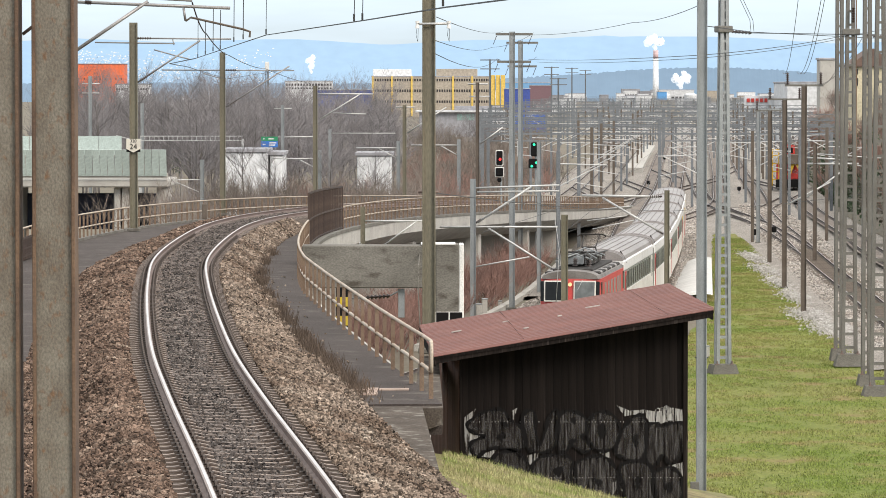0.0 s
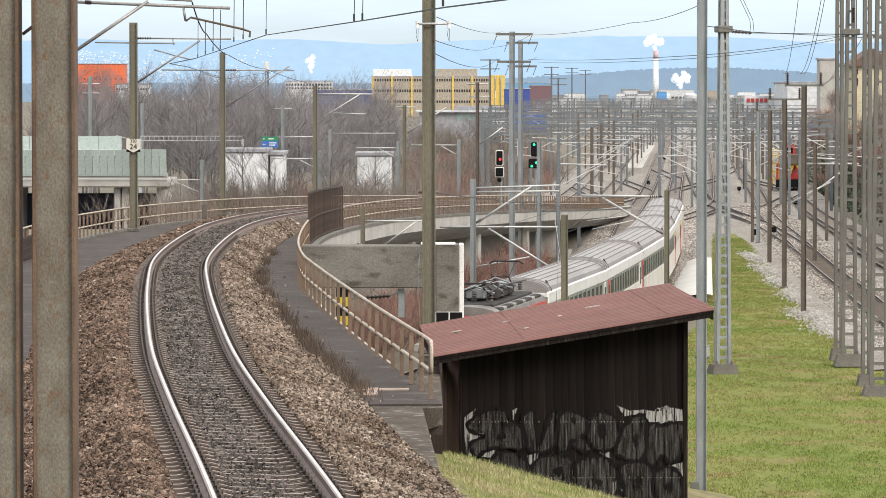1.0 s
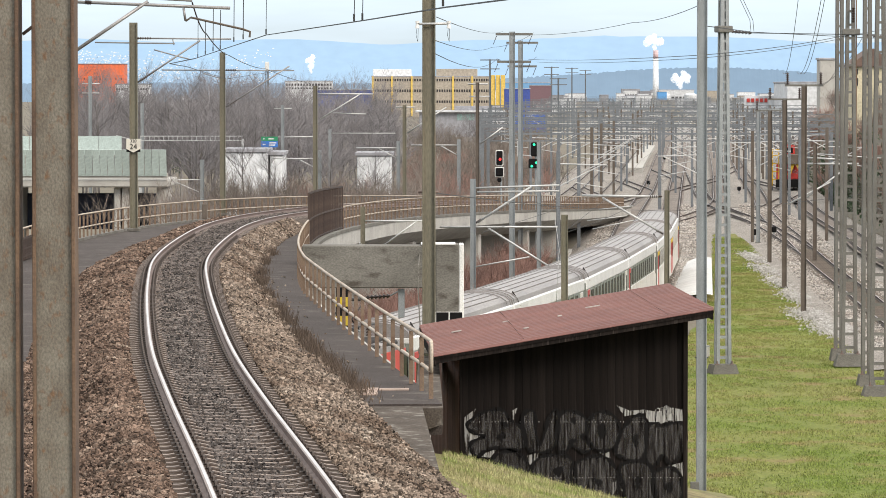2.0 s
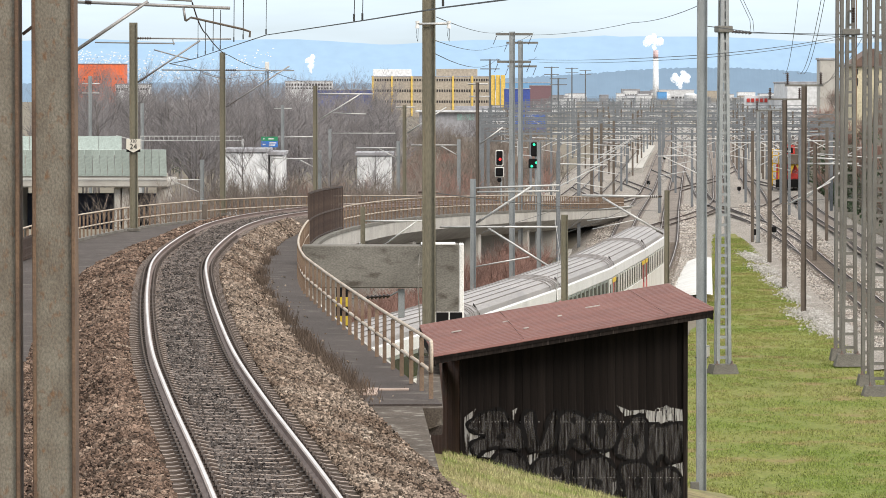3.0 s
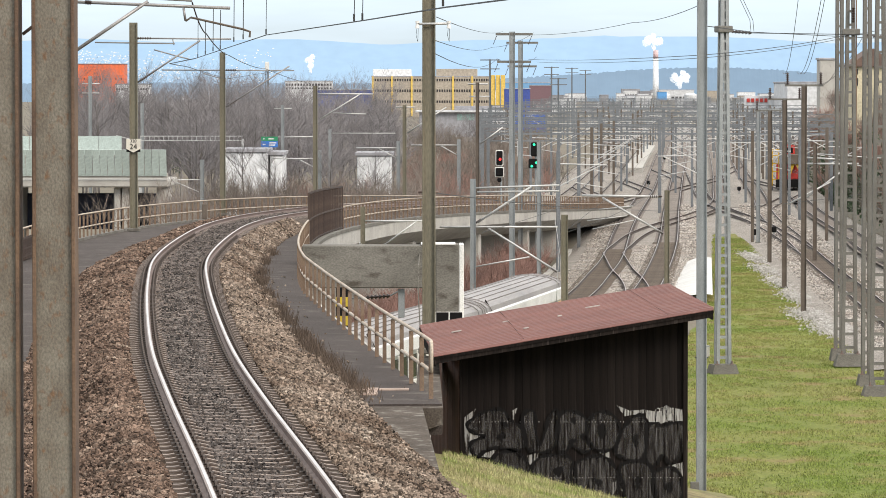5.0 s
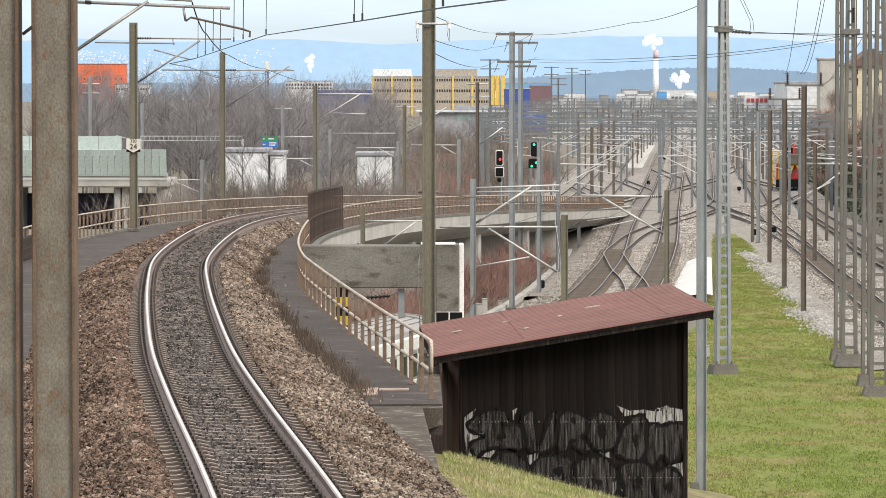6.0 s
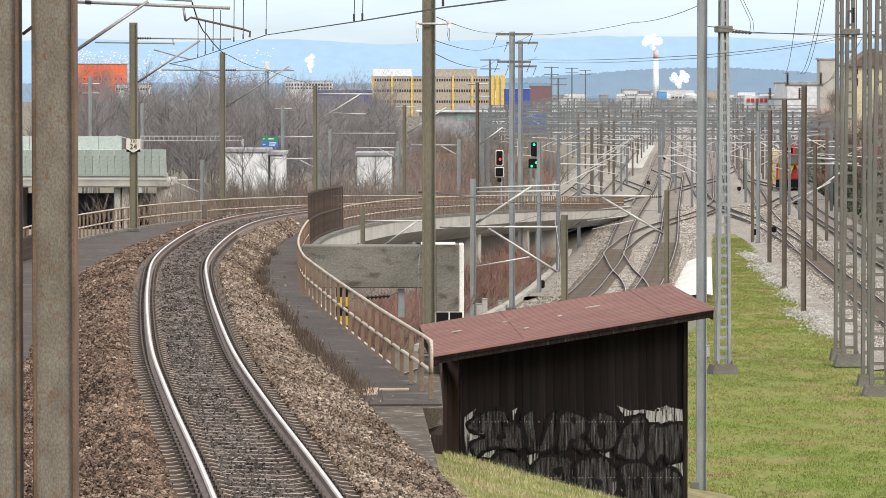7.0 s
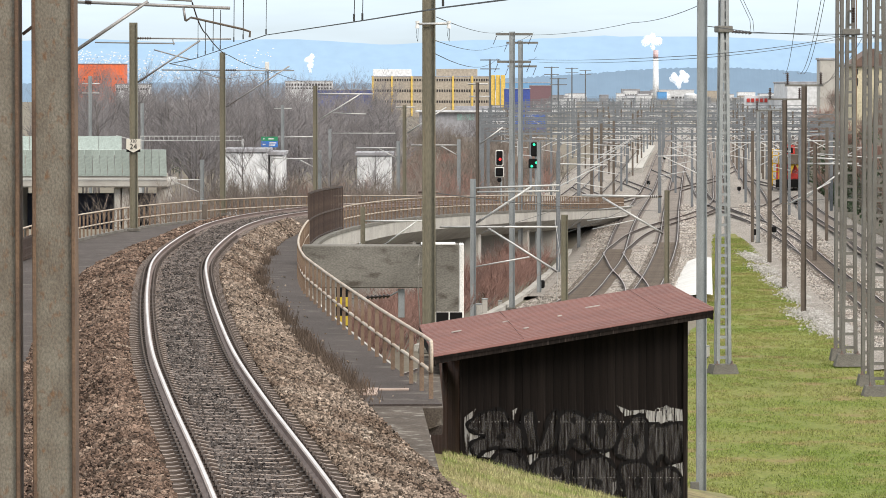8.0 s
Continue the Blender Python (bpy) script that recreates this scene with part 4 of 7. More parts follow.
# masts of the lower lines
AT = (8.04, 129.82, -0.21)
K = h_mast(AT, 16.25, 0.31, "galvanised steel mast in the meadow", M_GALV)
tubes(K, [((7.84, 129.82, 4.09), (8.26, 129.82, 4.09), 0.02)], AT, M_WIRE, "clamp_bar")
part("cable_box", bevelled(-0.35, -0.08, -0.3, -0.18, 0.1, 0.45, 0.02), M_LATTICE, K)
AT = (1.65, 229.81, -0.22)
K = h_mast(AT, 7.53, 0.32, "galvanised steel mast beside the osier thicket", M_GALV)
tubes(K, [((-0.19, 229.81, 4.89), (6.31, 229.81, 4.89), 0.055), ((2.49, 229.81, 4.82), (6.28, 229.81, 2.43), 0.06), ((1.52, 229.81, 2.65), (4.76, 229.81, 3.24), 0.04), ((1.68, 229.81, 7.03), (6.4, 229.81, 7.19), 0.05), ((1.89, 229.81, 6.81), (6.4, 229.81, 6.87), 0.05),
          ((1.9, 229.81, 5.13), (4.85, 229.81, 7.12), 0.06), ((2.05, 229.81, 5.26), (4.69, 229.81, 7.0), 0.04)], AT)
insulator(K, (5.94, 229.81, 2.62), (6.28, 229.81, 2.4), AT, 0.09)
insulator(K, (1.8, 229.81, 5.1), (2.11, 229.81, 5.32), AT, 0.09)
AT = (5.09, 174.94, -0.29)
K = h_mast(AT, 7.2, 0.28, "weathered steel mast beside the through track", M_MASTRUST)
tubes(K, [((4.68, 174.94, 7.08), (5.21, 174.94, 3.41), 0.012), ((4.87, 174.94, 5.78), (4.73, 174.94, 3.29), 0.012)], AT, M_TUBE, "cable")
AT = (12.47, 232.7, -0.31)
K = h_mast(AT, 6.84, 0.28, "weathered steel mast beside the through track", M_MASTRUST)
tubes(K, [((7.74, 232.7, 6.55), (12.02, 232.7, 6.49), 0.06), ((8.87, 232.7, 6.43), (12.21, 232.7, 4.45), 0.06), ((8.68, 232.7, 5.77), (10.57, 232.7, 5.96), 0.03), ((8.05, 232.7, 5.14), (10.26, 232.7, 5.42), 0.03), ((8.31, 232.7, 4.67), (10.63, 232.7, 5.17), 0.03)], AT)
insulator(K, (11.89, 232.7, 4.6), (12.27, 232.7, 4.41), AT, 0.09)
insulator(K, (11.51, 232.7, 6.49), (12.2, 232.7, 6.49), AT, 0.09)
for at, top in (((20.61, 238.71, -0.32), 12.72), ((21.99, 269.09, -0.3), 11.86), ((24.1, 308.33, -0.35), 10.94)):
    K = h_mast(at, top, 0.3, "brown painted steel mast in pale gravel", M_BROWNMAST)
    h = top - at[2]
    part("cross_arm", Mesh().box(-1.1, 1.1, -0.08, 0.08, h - 0.1, h + 0.02), M_LATTICE, K)
    for x in (-0.95, 0.95):
        insulator(K, (at[0] + x, at[1], top), (at[0] + x, at[1], top + 0.7), at, 0.13)
K = h_mast((26.21, 347.42, -0.28), 10.76, 0.3, "galvanised steel mast with a cross arm", M_GALV)
part("cross_arm", Mesh().box(-0.2, 2.1, -0.08, 0.08, 11.07, 11.16), M_GALV, K)
# tall twin masts with double cross arms
for at, top in (((4.02, 243.42, -0.3), 15.81), ((5.25, 283.52, -0.32), 15.77)):
    K = h_mast(at, top, 0.33, "tall galvanised twin mast with cross arms", M_GALV, "tall masts")
    h = top - at[2]
    for z, w in ((h - 0.15, 1.2), (h - 1.75, 1.1)):
        part("cross_arm", Mesh().box(-w * 0.8, w, -0.09, 0.09, z - 0.07, z + 0.07), M_LATTICE, K)
        for x in (-w * 0.75, w * 0.95):
            o = Vector(at)
            insulator(K, o + Vector((x, 0, z - 0.1)), o + Vector((x - 0.2, 0, z - 0.6)), at, 0.032)
K = h_mast((5.99, 260.56, -0.32), 9.16, 0.28, "galvanised steel mast beside the signal", M_GALV)


def lattice_mast(at, top, w0, w1, label, foot=0.55, steel=None, turn=0):
    steel = steel or M_LATTICE
    t = thing("lattice_mast", label, "lattice mast", "lattice masts", at=at, rz=turn)
    h = top - at[2]
    L = lambda z: (w0 + (w1 - w0) * z / h) / 2
    lw = min(0.15, w1 * 0.42)
    for sx in (-1, 1):
        for sy in (-1, 1):
            m = Mesh()
            ring = []
            for z in (0.0, h):
                x, y = sx * L(z), sy * 0.22
                ring.append([(x, y, z), (x - sx * lw, y, z), (x - sx * lw, y - sy * 0.02, z), (x - sx * 0.02, y - sy * 0.02, z), (x - sx * 0.02, y - sy * 0.1, z), (x, y - sy * 0.1, z)])
            m.sweep(ring)
            part("leg", m, steel, t)
    z = 0.25
    while z < h:
        for sy in (-1, 1):
            part("batten", Mesh().box(-L(z) + 0.02, L(z) - 0.02, sy * 0.2 - 0.006, sy * 0.2 + 0.006, z, z + 0.11), steel, t)
        z += 0.46 if steel == M_GALV else 0.62
    foot_block = Mesh()
    a, b = w0 * 0.95, w0 * 0.72
    foot_block.add([(-a, -0.55, -foot), (a, -0.55, -foot), (a, 0.55, -foot), (-a, 0.55, -foot), (-b, -0.42, 0), (b, -0.42, 0), (b, 0.42, 0), (-b, 0.42, 0)],
                   [(3, 2, 1, 0), (4, 5, 6, 7), (0, 1, 5, 4), (1, 2, 6, 5), (2, 3, 7, 6), (3, 0, 4, 7)])
    part("foundation", foot_block, M_CONC, t, "weathered concrete footing")
    for x in (-w0 / 2, w0 / 2):
        part("anchor_bolt", Mesh().tube((x, -0.3, 0), (x, -0.3, 0.16), 0.035, 6).box(x - 0.09, x + 0.09, -0.36, -0.2, 0.0, 0.04), M_RAIL_SIDE, t)
    return t


LM = lattice_mast((12.62, 188.3, 0.05), 17.22, 0.70, 0.35, "grey riveted lattice mast in the meadow", steel=M_GALV, turn=14)
part("clamp", bevelled(-0.34, 0.34, -0.33, 0.33, 14.95, 15.25, 0.03), M_LATTICE, LM)
insulator(LM, (13.0, 188.3, 15.05), (13.95, 188.3, 14.98), (12.62, 188.3, 0.05), 0.09)
for x in (0.2, 0.34):
    part("jumper_wire", Mesh().chain([(x, -0.3, 17.1), (x + 0.5, -0.3, 16.4), (x + 0.95, -0.3, 15.5), (x + 1.0, -0.3, 15.0)], 0.014, 4), M_WIRE, LM)
LM = lattice_mast((18.76, 192.71, 0.23), 17.34, 0.74, 0.38, "grey lattice portal mast on a concrete footing")
part("clamp", bevelled(-0.42, 0.42, -0.33, 0.33, 14.7, 15.0, 0.03), M_LATTICE, LM)
insulator(LM, (18.85, 192.3, 16.2), (18.85, 192.3, 15.5), (18.76, 192.71, 0.23), 0.1)
insulator(LM, (19.3, 192.3, 14.95), (20.2, 192.3, 14.85), (18.76, 192.71, 0.23), 0.09)
lattice_mast((18.65, 196.81, 0.23), 17.44, 0.42, 0.36, "narrow grey lattice mast on a concrete footing")
lattice_mast((18.3, 180.49, 0.12), 17.02, 0.42, 0.36, "narrow grey lattice mast on a concrete footing")
lattice_mast((18.24, 174.53, 0.05), 16.87, 0.8, 0.38, "grey lattice portal mast on a concrete footing")
K = h_mast((27.44, 308.33, -0.52), 8.45, 0.28, "brown steel mast below the bank", M_BROWNMAST)
tubes(K, [((26.71, 308.33, 7.45), (29.83, 308.33, 7.28), 0.06), ((26.71, 308.33, 6.99), (30.67, 308.33, 6.99), 0.07), ((26.84, 308.33, 4.49), (29.83, 308.33, 6.74), 0.06), ((25.47, 308.33, 3.99), (28.59, 308.33, 5.65), 0.06), ((27.33, 308.33, 7.74), (32.33, 308.33, 7.4), 0.04)], (27.44, 308.33, -0.52))
# drop pipes on the lattice mast
m = Mesh()
m.tube((19.07, 192.71, -0.11), (19.03, 192.71, 17.08), 0.03, 6)
solid("cable_duct", m, M_RUSTRAIL, "rust stained cable pipe along the lattice mast", "pipe")

# ---------------------------------------------------------------- concrete portal
portal = thing("portal_frame", "weathered concrete portal frame with a whitewashed edge", "portal frame")
part("beam", bevelled(-4.55, -0.24, 134.54545454545453+0.004, 135.74545454545452, 6.03, 7.4, 0.03), M_CONC, portal)
part("post", bevelled(-0.24, 0.51, 134.54545454545453, 135.74545454545452, -0.5, 7.44, 0.03), M_CONC, portal)
part("edge_strip", bevelled(0.51, 0.67, 134.54245454545455, 135.74845454545454, -0.5, 7.45, 0.03), M_WHITEWASH, portal, "whitewashed concrete edge")
part("top_strip", bevelled(-0.71, 0.4, 134.52545454545452, 135.74545454545452, 7.42, 7.47, 0.01), M_WHITEWASH, portal, "whitewashed top edge")
for x0 in (-0.22, 0.22):
    part("painted_sign", Mesh().box(x0, x0 + 0.4, 134.53345454545453, 134.53945454545453, 4.87, 5.25), M_BLACK, portal)
    part("painted_border", Mesh().box(x0 - 0.016, x0 + 0.416, 134.53645454545455, 134.54145454545454, 4.852, 5.268), M_WHITEWASH, portal)
part("hanger", bevelled(-1.45, -1.24, 134.84545454545454, 135.04545454545453, 5.06, 5.99, 0.01), M_GALV, portal)
o = (0, 0, 0)
insulator(portal, (-2.52, 137.04, 5.6), (-1.74, 137.04, 5.66), o, 0.09)
part("hanger", Mesh().tube((-1.74, 137.04, 5.66), (-1.33, 137.04, 5.88), 0.03, 6).tube((-2.52, 137.04, 5.6), (-4.15, 137.04, 5.53), 0.03, 6), M_GALV, portal)
part("loose_cable", Mesh().chain([(-0.72, 135.78, 7.45), (-0.78, 133.33, 6.81), (-0.79, 133.33, 5.91), (-0.72, 133.33, 4.65)], 0.02, 5), M_CONC, portal)
# post on the beam
AT = (-2.73, 142.31, 7.17)
K = h_mast(AT, 8.44, 0.16, "short weathered post on the concrete beam", M_MASTRUST, base=False)
tubes(K, [((-2.67, 142.31, 7.96), (-0.27, 142.31, 7.94), 0.03), ((-2.0, 142.31, 7.13), (-0.85, 142.31, 7.98), 0.03), ((-2.85, 142.31, 7.17), (-2.77, 142.31, 7.17), 0.05)], AT)
wb = thing("warning_board", "yellow and black striped warning board under the walkway", "sign", at=(-2.97, 123.33, 5.73))
M_YELLOW = mat("yellow paint", (0.62, 0.45, 0.03), (0.5, 0.36, 0.03), 0.5)
for i in range(5):
    part("stripe", Mesh().box(-0.2, 0.2, -0.03, 0.0, -0.55 + i * 0.28, -0.27 + i * 0.28), M_YELLOW if i % 2 else M_BLACK, wb)
part("pole", Mesh().tube((0, 0.04, -6.6), (0, 0.04, 0.8), 0.04), M_GALV, wb)

# ---------------------------------------------------------------- signals and trackside boxes
M_SIGRED, M_SIGGREEN = glow("red lamp", (0.9, 0.03, 0.03), 1.2), glow("green lamp", (0.02, 0.65, 0.28), 1.0)


def signal(at, heads, label):
    t = thing("railway_signal", label, "railway signal", "signals", at=at)
    o = Vector(at)
    part("pole", Mesh().tube((0, 0, 0), (0, 0, heads[0][1] - at[2]), 0.07, 8), M_GALV, t)
    for x, z1, z0, w, rim, lamps in heads:
        h = part("signal_head", bevelled(x - o.x - w / 2, x - o.x + w / 2, -0.3, -0.1, z0 - o.z, z1 - o.z, 0.06), M_BLACK, t)
        if rim:
            part("rim", bevelled(x - o.x - w / 2 - 0.06, x - o.x + w / 2 + 0.06, -0.2, -0.12, z0 - o.z - 0.06, z1 - o.z + 0.06, 0.06), M_WHITEWASH, t)
        for lx, lz, lm in lamps:
            part("lamp", Mesh().tube((lx - o.x, -0.36, lz - o.z), (lx - o.x, -0.28, lz - o.z), 0.095, 12), lm, h)
    part("ladder", Mesh().box(0.25, 0.29, 0, 0.04, 0, heads[-1][2] - at[2] + 2).box(0.5, 0.54, 0, 0.04, 0, heads[-1][2] - at[2] + 2), M_GALV, t)
    return t


signal((4.12, 296.0, -0.4), [(4.0, 8.12, 7.12, 0.45, True, [(4.04, 7.52, M_SIGRED)]),
       (4.0, 6.92, 6.32, 0.55, True, []), (4.0, 6.2, 5.92, 0.3, False, [])], "black signal with a red light beside the viaduct")
signal((6.73, 303.28, -0.4), [(6.69, 8.63, 7.61, 0.62, False, [(6.6, 8.47, M_SIGGREEN)]),
       (6.6, 7.45, 6.75, 0.8, False, [(6.77, 7.16, M_SIGGREEN), (6.44, 6.91, M_SIGGREEN)])], "black signal with green lights beside the tracks")
for at, w, h in (((2.03, 234.92, -0.5), 0.34, 0.85), ((2.35, 234.92, -0.31), 0.3, 0.95), ((3.35, 245.03, -0.49), 0.22, 0.5), ((12.62, 200.0, -0.59), 0.3, 0.7)):
    k = thing("relay_box", "pale grey trackside relay box", "box", "trackside boxes", at=at)
    part("body", bevelled(-w / 2, w / 2, -w / 2, w / 2, 0, h, 0.02), M_CONC_PALE, k)
    part("lid", bevelled(-w / 2 - 0.02, w / 2 + 0.02, -w / 2 - 0.02, w / 2 + 0.02, h, h + 0.06, 0.02), M_GALV, k)
for at in ((36.15, 510.34, -0.2), (6.22, 264.29, -0.46), (26.77, 544.12, -0.2), (39.2, 740.0, -0.2), (37.83, 448.48, -0.2), (28.6, 360.98, -0.2), (26.38, 354.07, -0.2)):
    k = thing("dwarf_signal", "small dark ground signal beside the rails", "signal", "dwarf signals", at=at)
    part("head", bevelled(-0.22, 0.22, -0.15, 0.15, 0.35, 0.85, 0.08), M_BLACK, k)
    part("foot", Mesh().tube((0, 0, -0.3), (0, 0, 0.4), 0.06), M_GALV, k)
# concrete cable duct along the lower line
m = Mesh()
TRA.strip(m, [(-3.9, -0.6), (-3.5, -0.6), (-3.5, -0.12), (-3.9, -0.12)], TRA.s_at_y(205), TRA.s_at_y(330), 4)
solid("cable_trough", m, M_CONC_PALE, "pale concrete cable trough along the ballast", "cable trough", kind="structure")
# covered slab between track and meadow
M_SHEET = mat("white sheet", (0.66, 0.65, 0.62), (0.55, 0.54, 0.52), 0.7, 0, 0.6, 12, 0.2, c3=(0.5, 0.5, 0.49), c3lo=0.62, c3hi=0.8)
m = Mesh()
nx, ny = 8, 18
vs = []
for j in range(ny + 1):
    for i in range(nx + 1):
        y = 250 + 56 * j / ny
        xl = 13.45 + (y - 250) * 0.077
        x = xl + (2.7 - 0.014 * (y - 250)) * i / nx
        vs.append((x, y, -0.2 + 0.4 * math.sin(math.pi * min(1, (i / nx) * 0.62)) + 0.05 * noise.noise(Vector((x, y * 0.5, 2)))))
m.add(vs, [(j * (nx + 1) + i, j * (nx + 1) + i + 1, (j + 1) * (nx + 1) + i + 1, (j + 1) * (nx + 1) + i) for j in range(ny) for i in range(nx)])
solid("white_sheet", m, M_SHEET, "white protective sheet spread over a long heap", "sheet", smooth=True)

# ---------------------------------------------------------------- overhead wires
def wire(name, label, pts, r=0.014, sag=0.0, n=10):
    m = Mesh()
    for a, b in zip(pts, pts[1:]):
        a, b = Vector(a), Vector(b)
        m.chain([a.lerp(b, i / n) - Vector((0, 0, sag * 4 * (i / n) * (1 - i / n))) for i in range(n + 1)], r, 4)
    return solid(name, m, M_WIRE, label, "overhead wire", "overhead wires")


WL = "dark overhead contact wire above the upper track"
cw = wire("contact_wire", WL, [(0.56, 34.42, 13.15), (0.01, 38.95, 13.17), (-0.95, 49.33, 13.22), (-2.98, 70.48, 13.33), (-6.09, 102.78, 13.18)], 0.009)
wire("contact_wire", WL, [(-6.09, 102.78, 13.18), (-8.34, 127.59, 13.21), (-9.86, 160.87, 13.31), (-11.28, 217.65, 12.99), (-8.64, 238.71, 13.62)], 0.014)
wire("messenger_wire", "dark messenger wire above the upper track", [(-4.03, 67.27, 13.81), (-5.58, 98.67, 13.73), (-7.28, 142.31, 13.59), (-8.71, 205.56, 13.45), (-8.29, 274.07, 12.77)], 0.014, 0.1)
m = Mesh()
for (x, y, z), up in (((-0.95, 49.33, 13.22), 0.4), ((-1.07, 50.34, 13.23), 0.37), ((0.0, 38.95, 13.18), 0.16), ((-2.98, 70.48, 13.34), 0.76), ((-3.72, 77.89, 13.35), 0.95), ((-4.02, 80.43, 13.33), 1.03), ((-4.69, 88.1, 13.26), 0.83), ((-4.96, 90.24, 13.24), 0.91), ((-5.46, 96.1, 13.22), 0.78), ((-5.94, 101.37, 13.19), 0.9)):
    m.tube((x, y, z), (x + 0.01, y, z + up), 0.005 if y < 74 else 0.008, 4)
    m.box(x - 0.012, x + 0.012, y - 0.012, y + 0.012, z, z + 0.09)
solid("droppers", m, M_WIRE, "thin vertical droppers holding the contact wire", "overhead wire", kind="stuff")
LV = "thin overhead line spanning the railway yard"
wire("feeder_line", LV, [(-0.18, 94.87, 13.23), (3.15, 243.42, 14.24), (6.38, 284.62, 14.67)], 0.010, 0.4)
wire("feeder_line", LV, [(-0.15, 94.87, 14.06), (3.48, 243.42, 15.81)], 0.010, 0.2)
wire("feeder_line", LV, [(-0.18, 94.87, 13.53), (2.83, 243.42, 14.9), (5.36, 246.67, 15.79)], 0.010, 0.2)
wire("feeder_line", LV, [(5.19, 246.67, 15.66), (8.83, 194.74, 15.55), (9.11, 148.0, 15.43)], 0.014, 0.15)
wire("feeder_line", LV, [(5.59, 274.07, 14.43), (7.99, 129.82, 13.49), (17.88, 185.0, 14.85), (20.37, 185.0, 15.39)], 0.014, 0.1)
wire("feeder_line", LV, [(6.14, 274.07, 14.25), (7.99, 129.82, 13.4), (17.88, 185.0, 14.75)], 0.012, 0.1)
wire("feeder_line", LV, [(8.28, 134.55, 14.49), (12.98, 176.19, 14.85), (18.56, 194.74, 14.9), (21.45, 194.74, 14.76)], 0.02)
wire("feeder_line", LV, [(12.27, 176.19, 14.82), (19.38, 185.0, 14.85)], 0.02)
wire("feeder_line", LV, [(-0.18, 94.87, 10.07), (4.79, 176.19, 7.5), (12.46, 232.7, 5.67), (19.23, 238.71, 5.89), (19.6, 185.0, 7.95)], 0.013, 0.02)
wire("feeder_line", LV, [(-6.13, 246.67, 6.24), (-0.18, 94.87, 9.94)], 0.01)
for x0, x1 in ((20.2, 11.2), (20.4, 11.3), (19.4, 10.5)):
    wire("feeder_line", LV, [(x0, 238.7, 12.72 + 0.7), (x1, 123.3, 15.4)], 0.012, 0.9)
wire("feeder_line", LV, [(21.27, 238.71, 12.72), (18.63, 185.0, 14.9)], 0.012, 0.6)
wire("feeder_line", LV, [(21.47, 238.71, 12.66), (18.82, 194.74, 14.5)], 0.012, 0.5)
for ln, zc in ((TRB, 5.6), (TRA, 5.6), (TRD, 5.6), (TRR, 5.6), (TRT, 5.7), (TRS, 5.6)):
    m = Mesh()
    y0 = 330 if ln is TRD or ln is TRS else 200
    st = ln.steps(ln.s_at_y(y0), ln.s_at_y(min(900, ln.p[-1].y - 5)), 12)
    m.chain([ln.off(s, 0.2 * math.sin(s * 0.05), zc) for s in st], 0.013, 4)
    m.chain([ln.off(s, 0.2 * math.sin(s * 0.05), zc + 0.55 + 0.55 * math.cos(s * 2 * math.pi / 60)) for s in st], 0.011, 4)
    solid("contact_wire", m, M_WIRE, "dark contact and messenger wire over a lower track", "overhead wire", "overhead wires")

# ---------------------------------------------------------------- distance
def ridge(name, y, base, amp, seed, colour, z0=-1.0, strength=1.0, x0=-1500, x1=1500, hump=(0, 1, 0), fuzz=0.0, n=160):
    m = Mesh()
    vs = []
    for i in range(n + 1):
        x = x0 + (x1 - x0) * i / n
        h = base + amp * (noise.noise(Vector((x * 0.0022, seed, 0))) + 0.5 * noise.noise(Vector((x * 0.008, seed, 3))) + 0.12 * noise.noise(Vector((x * 0.05, seed, 7))))
        h += hump[2] * math.exp(-((x - hump[0]) / hump[1]) ** 2) + fuzz * noise.noise(Vector((x * 0.31, seed, 11)))
        vs += [(x, y, z0), (x, y + 60, h)]
    m.add(vs, [(2 * i, 2 * i + 2, 2 * i + 3, 2 * i + 1) for i in range(n)])
    # distance haze is put into this blue, which glows evenly and takes no light
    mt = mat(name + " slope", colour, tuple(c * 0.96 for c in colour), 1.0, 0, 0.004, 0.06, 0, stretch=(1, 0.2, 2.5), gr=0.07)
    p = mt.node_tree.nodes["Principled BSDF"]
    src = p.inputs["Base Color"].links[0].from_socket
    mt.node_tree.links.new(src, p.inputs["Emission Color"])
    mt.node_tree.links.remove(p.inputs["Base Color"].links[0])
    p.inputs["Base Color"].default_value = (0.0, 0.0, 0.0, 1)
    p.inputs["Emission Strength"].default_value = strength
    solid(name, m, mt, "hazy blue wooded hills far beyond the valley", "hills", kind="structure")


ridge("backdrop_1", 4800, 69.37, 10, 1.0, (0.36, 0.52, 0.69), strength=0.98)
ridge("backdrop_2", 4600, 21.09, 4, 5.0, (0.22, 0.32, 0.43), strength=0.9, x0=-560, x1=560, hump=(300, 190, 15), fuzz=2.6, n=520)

m = Mesh()
rng = random.Random(77)
for i in range(750):
    u = rng.choice((rng.uniform(-700, -470), rng.uniform(-700, -300), rng.uniform(-700, -560)))
    v = rng.triangular(4, 78, 34)
    x, z, w, h = u * 4780 / 7400, 12.4 + v * 4780 / 7400, rng.uniform(0.3, 1.1), rng.uniform(0.25, 0.65)
    y = 4800 + 60 * (z + 1) / 78 - 4
    m.box(x - w, x + w, y, y + 5, z - h, z + h)
solid("hillside_houses", m, mat("hazy pale plaster", (0.90, 0.91, 0.92), (0.74, 0.77, 0.80), 0.9, 0, 0.02, 1, 0, vary=0.12, island=True), "pale houses of a town scattered over the far slope", "houses", kind="stuff")

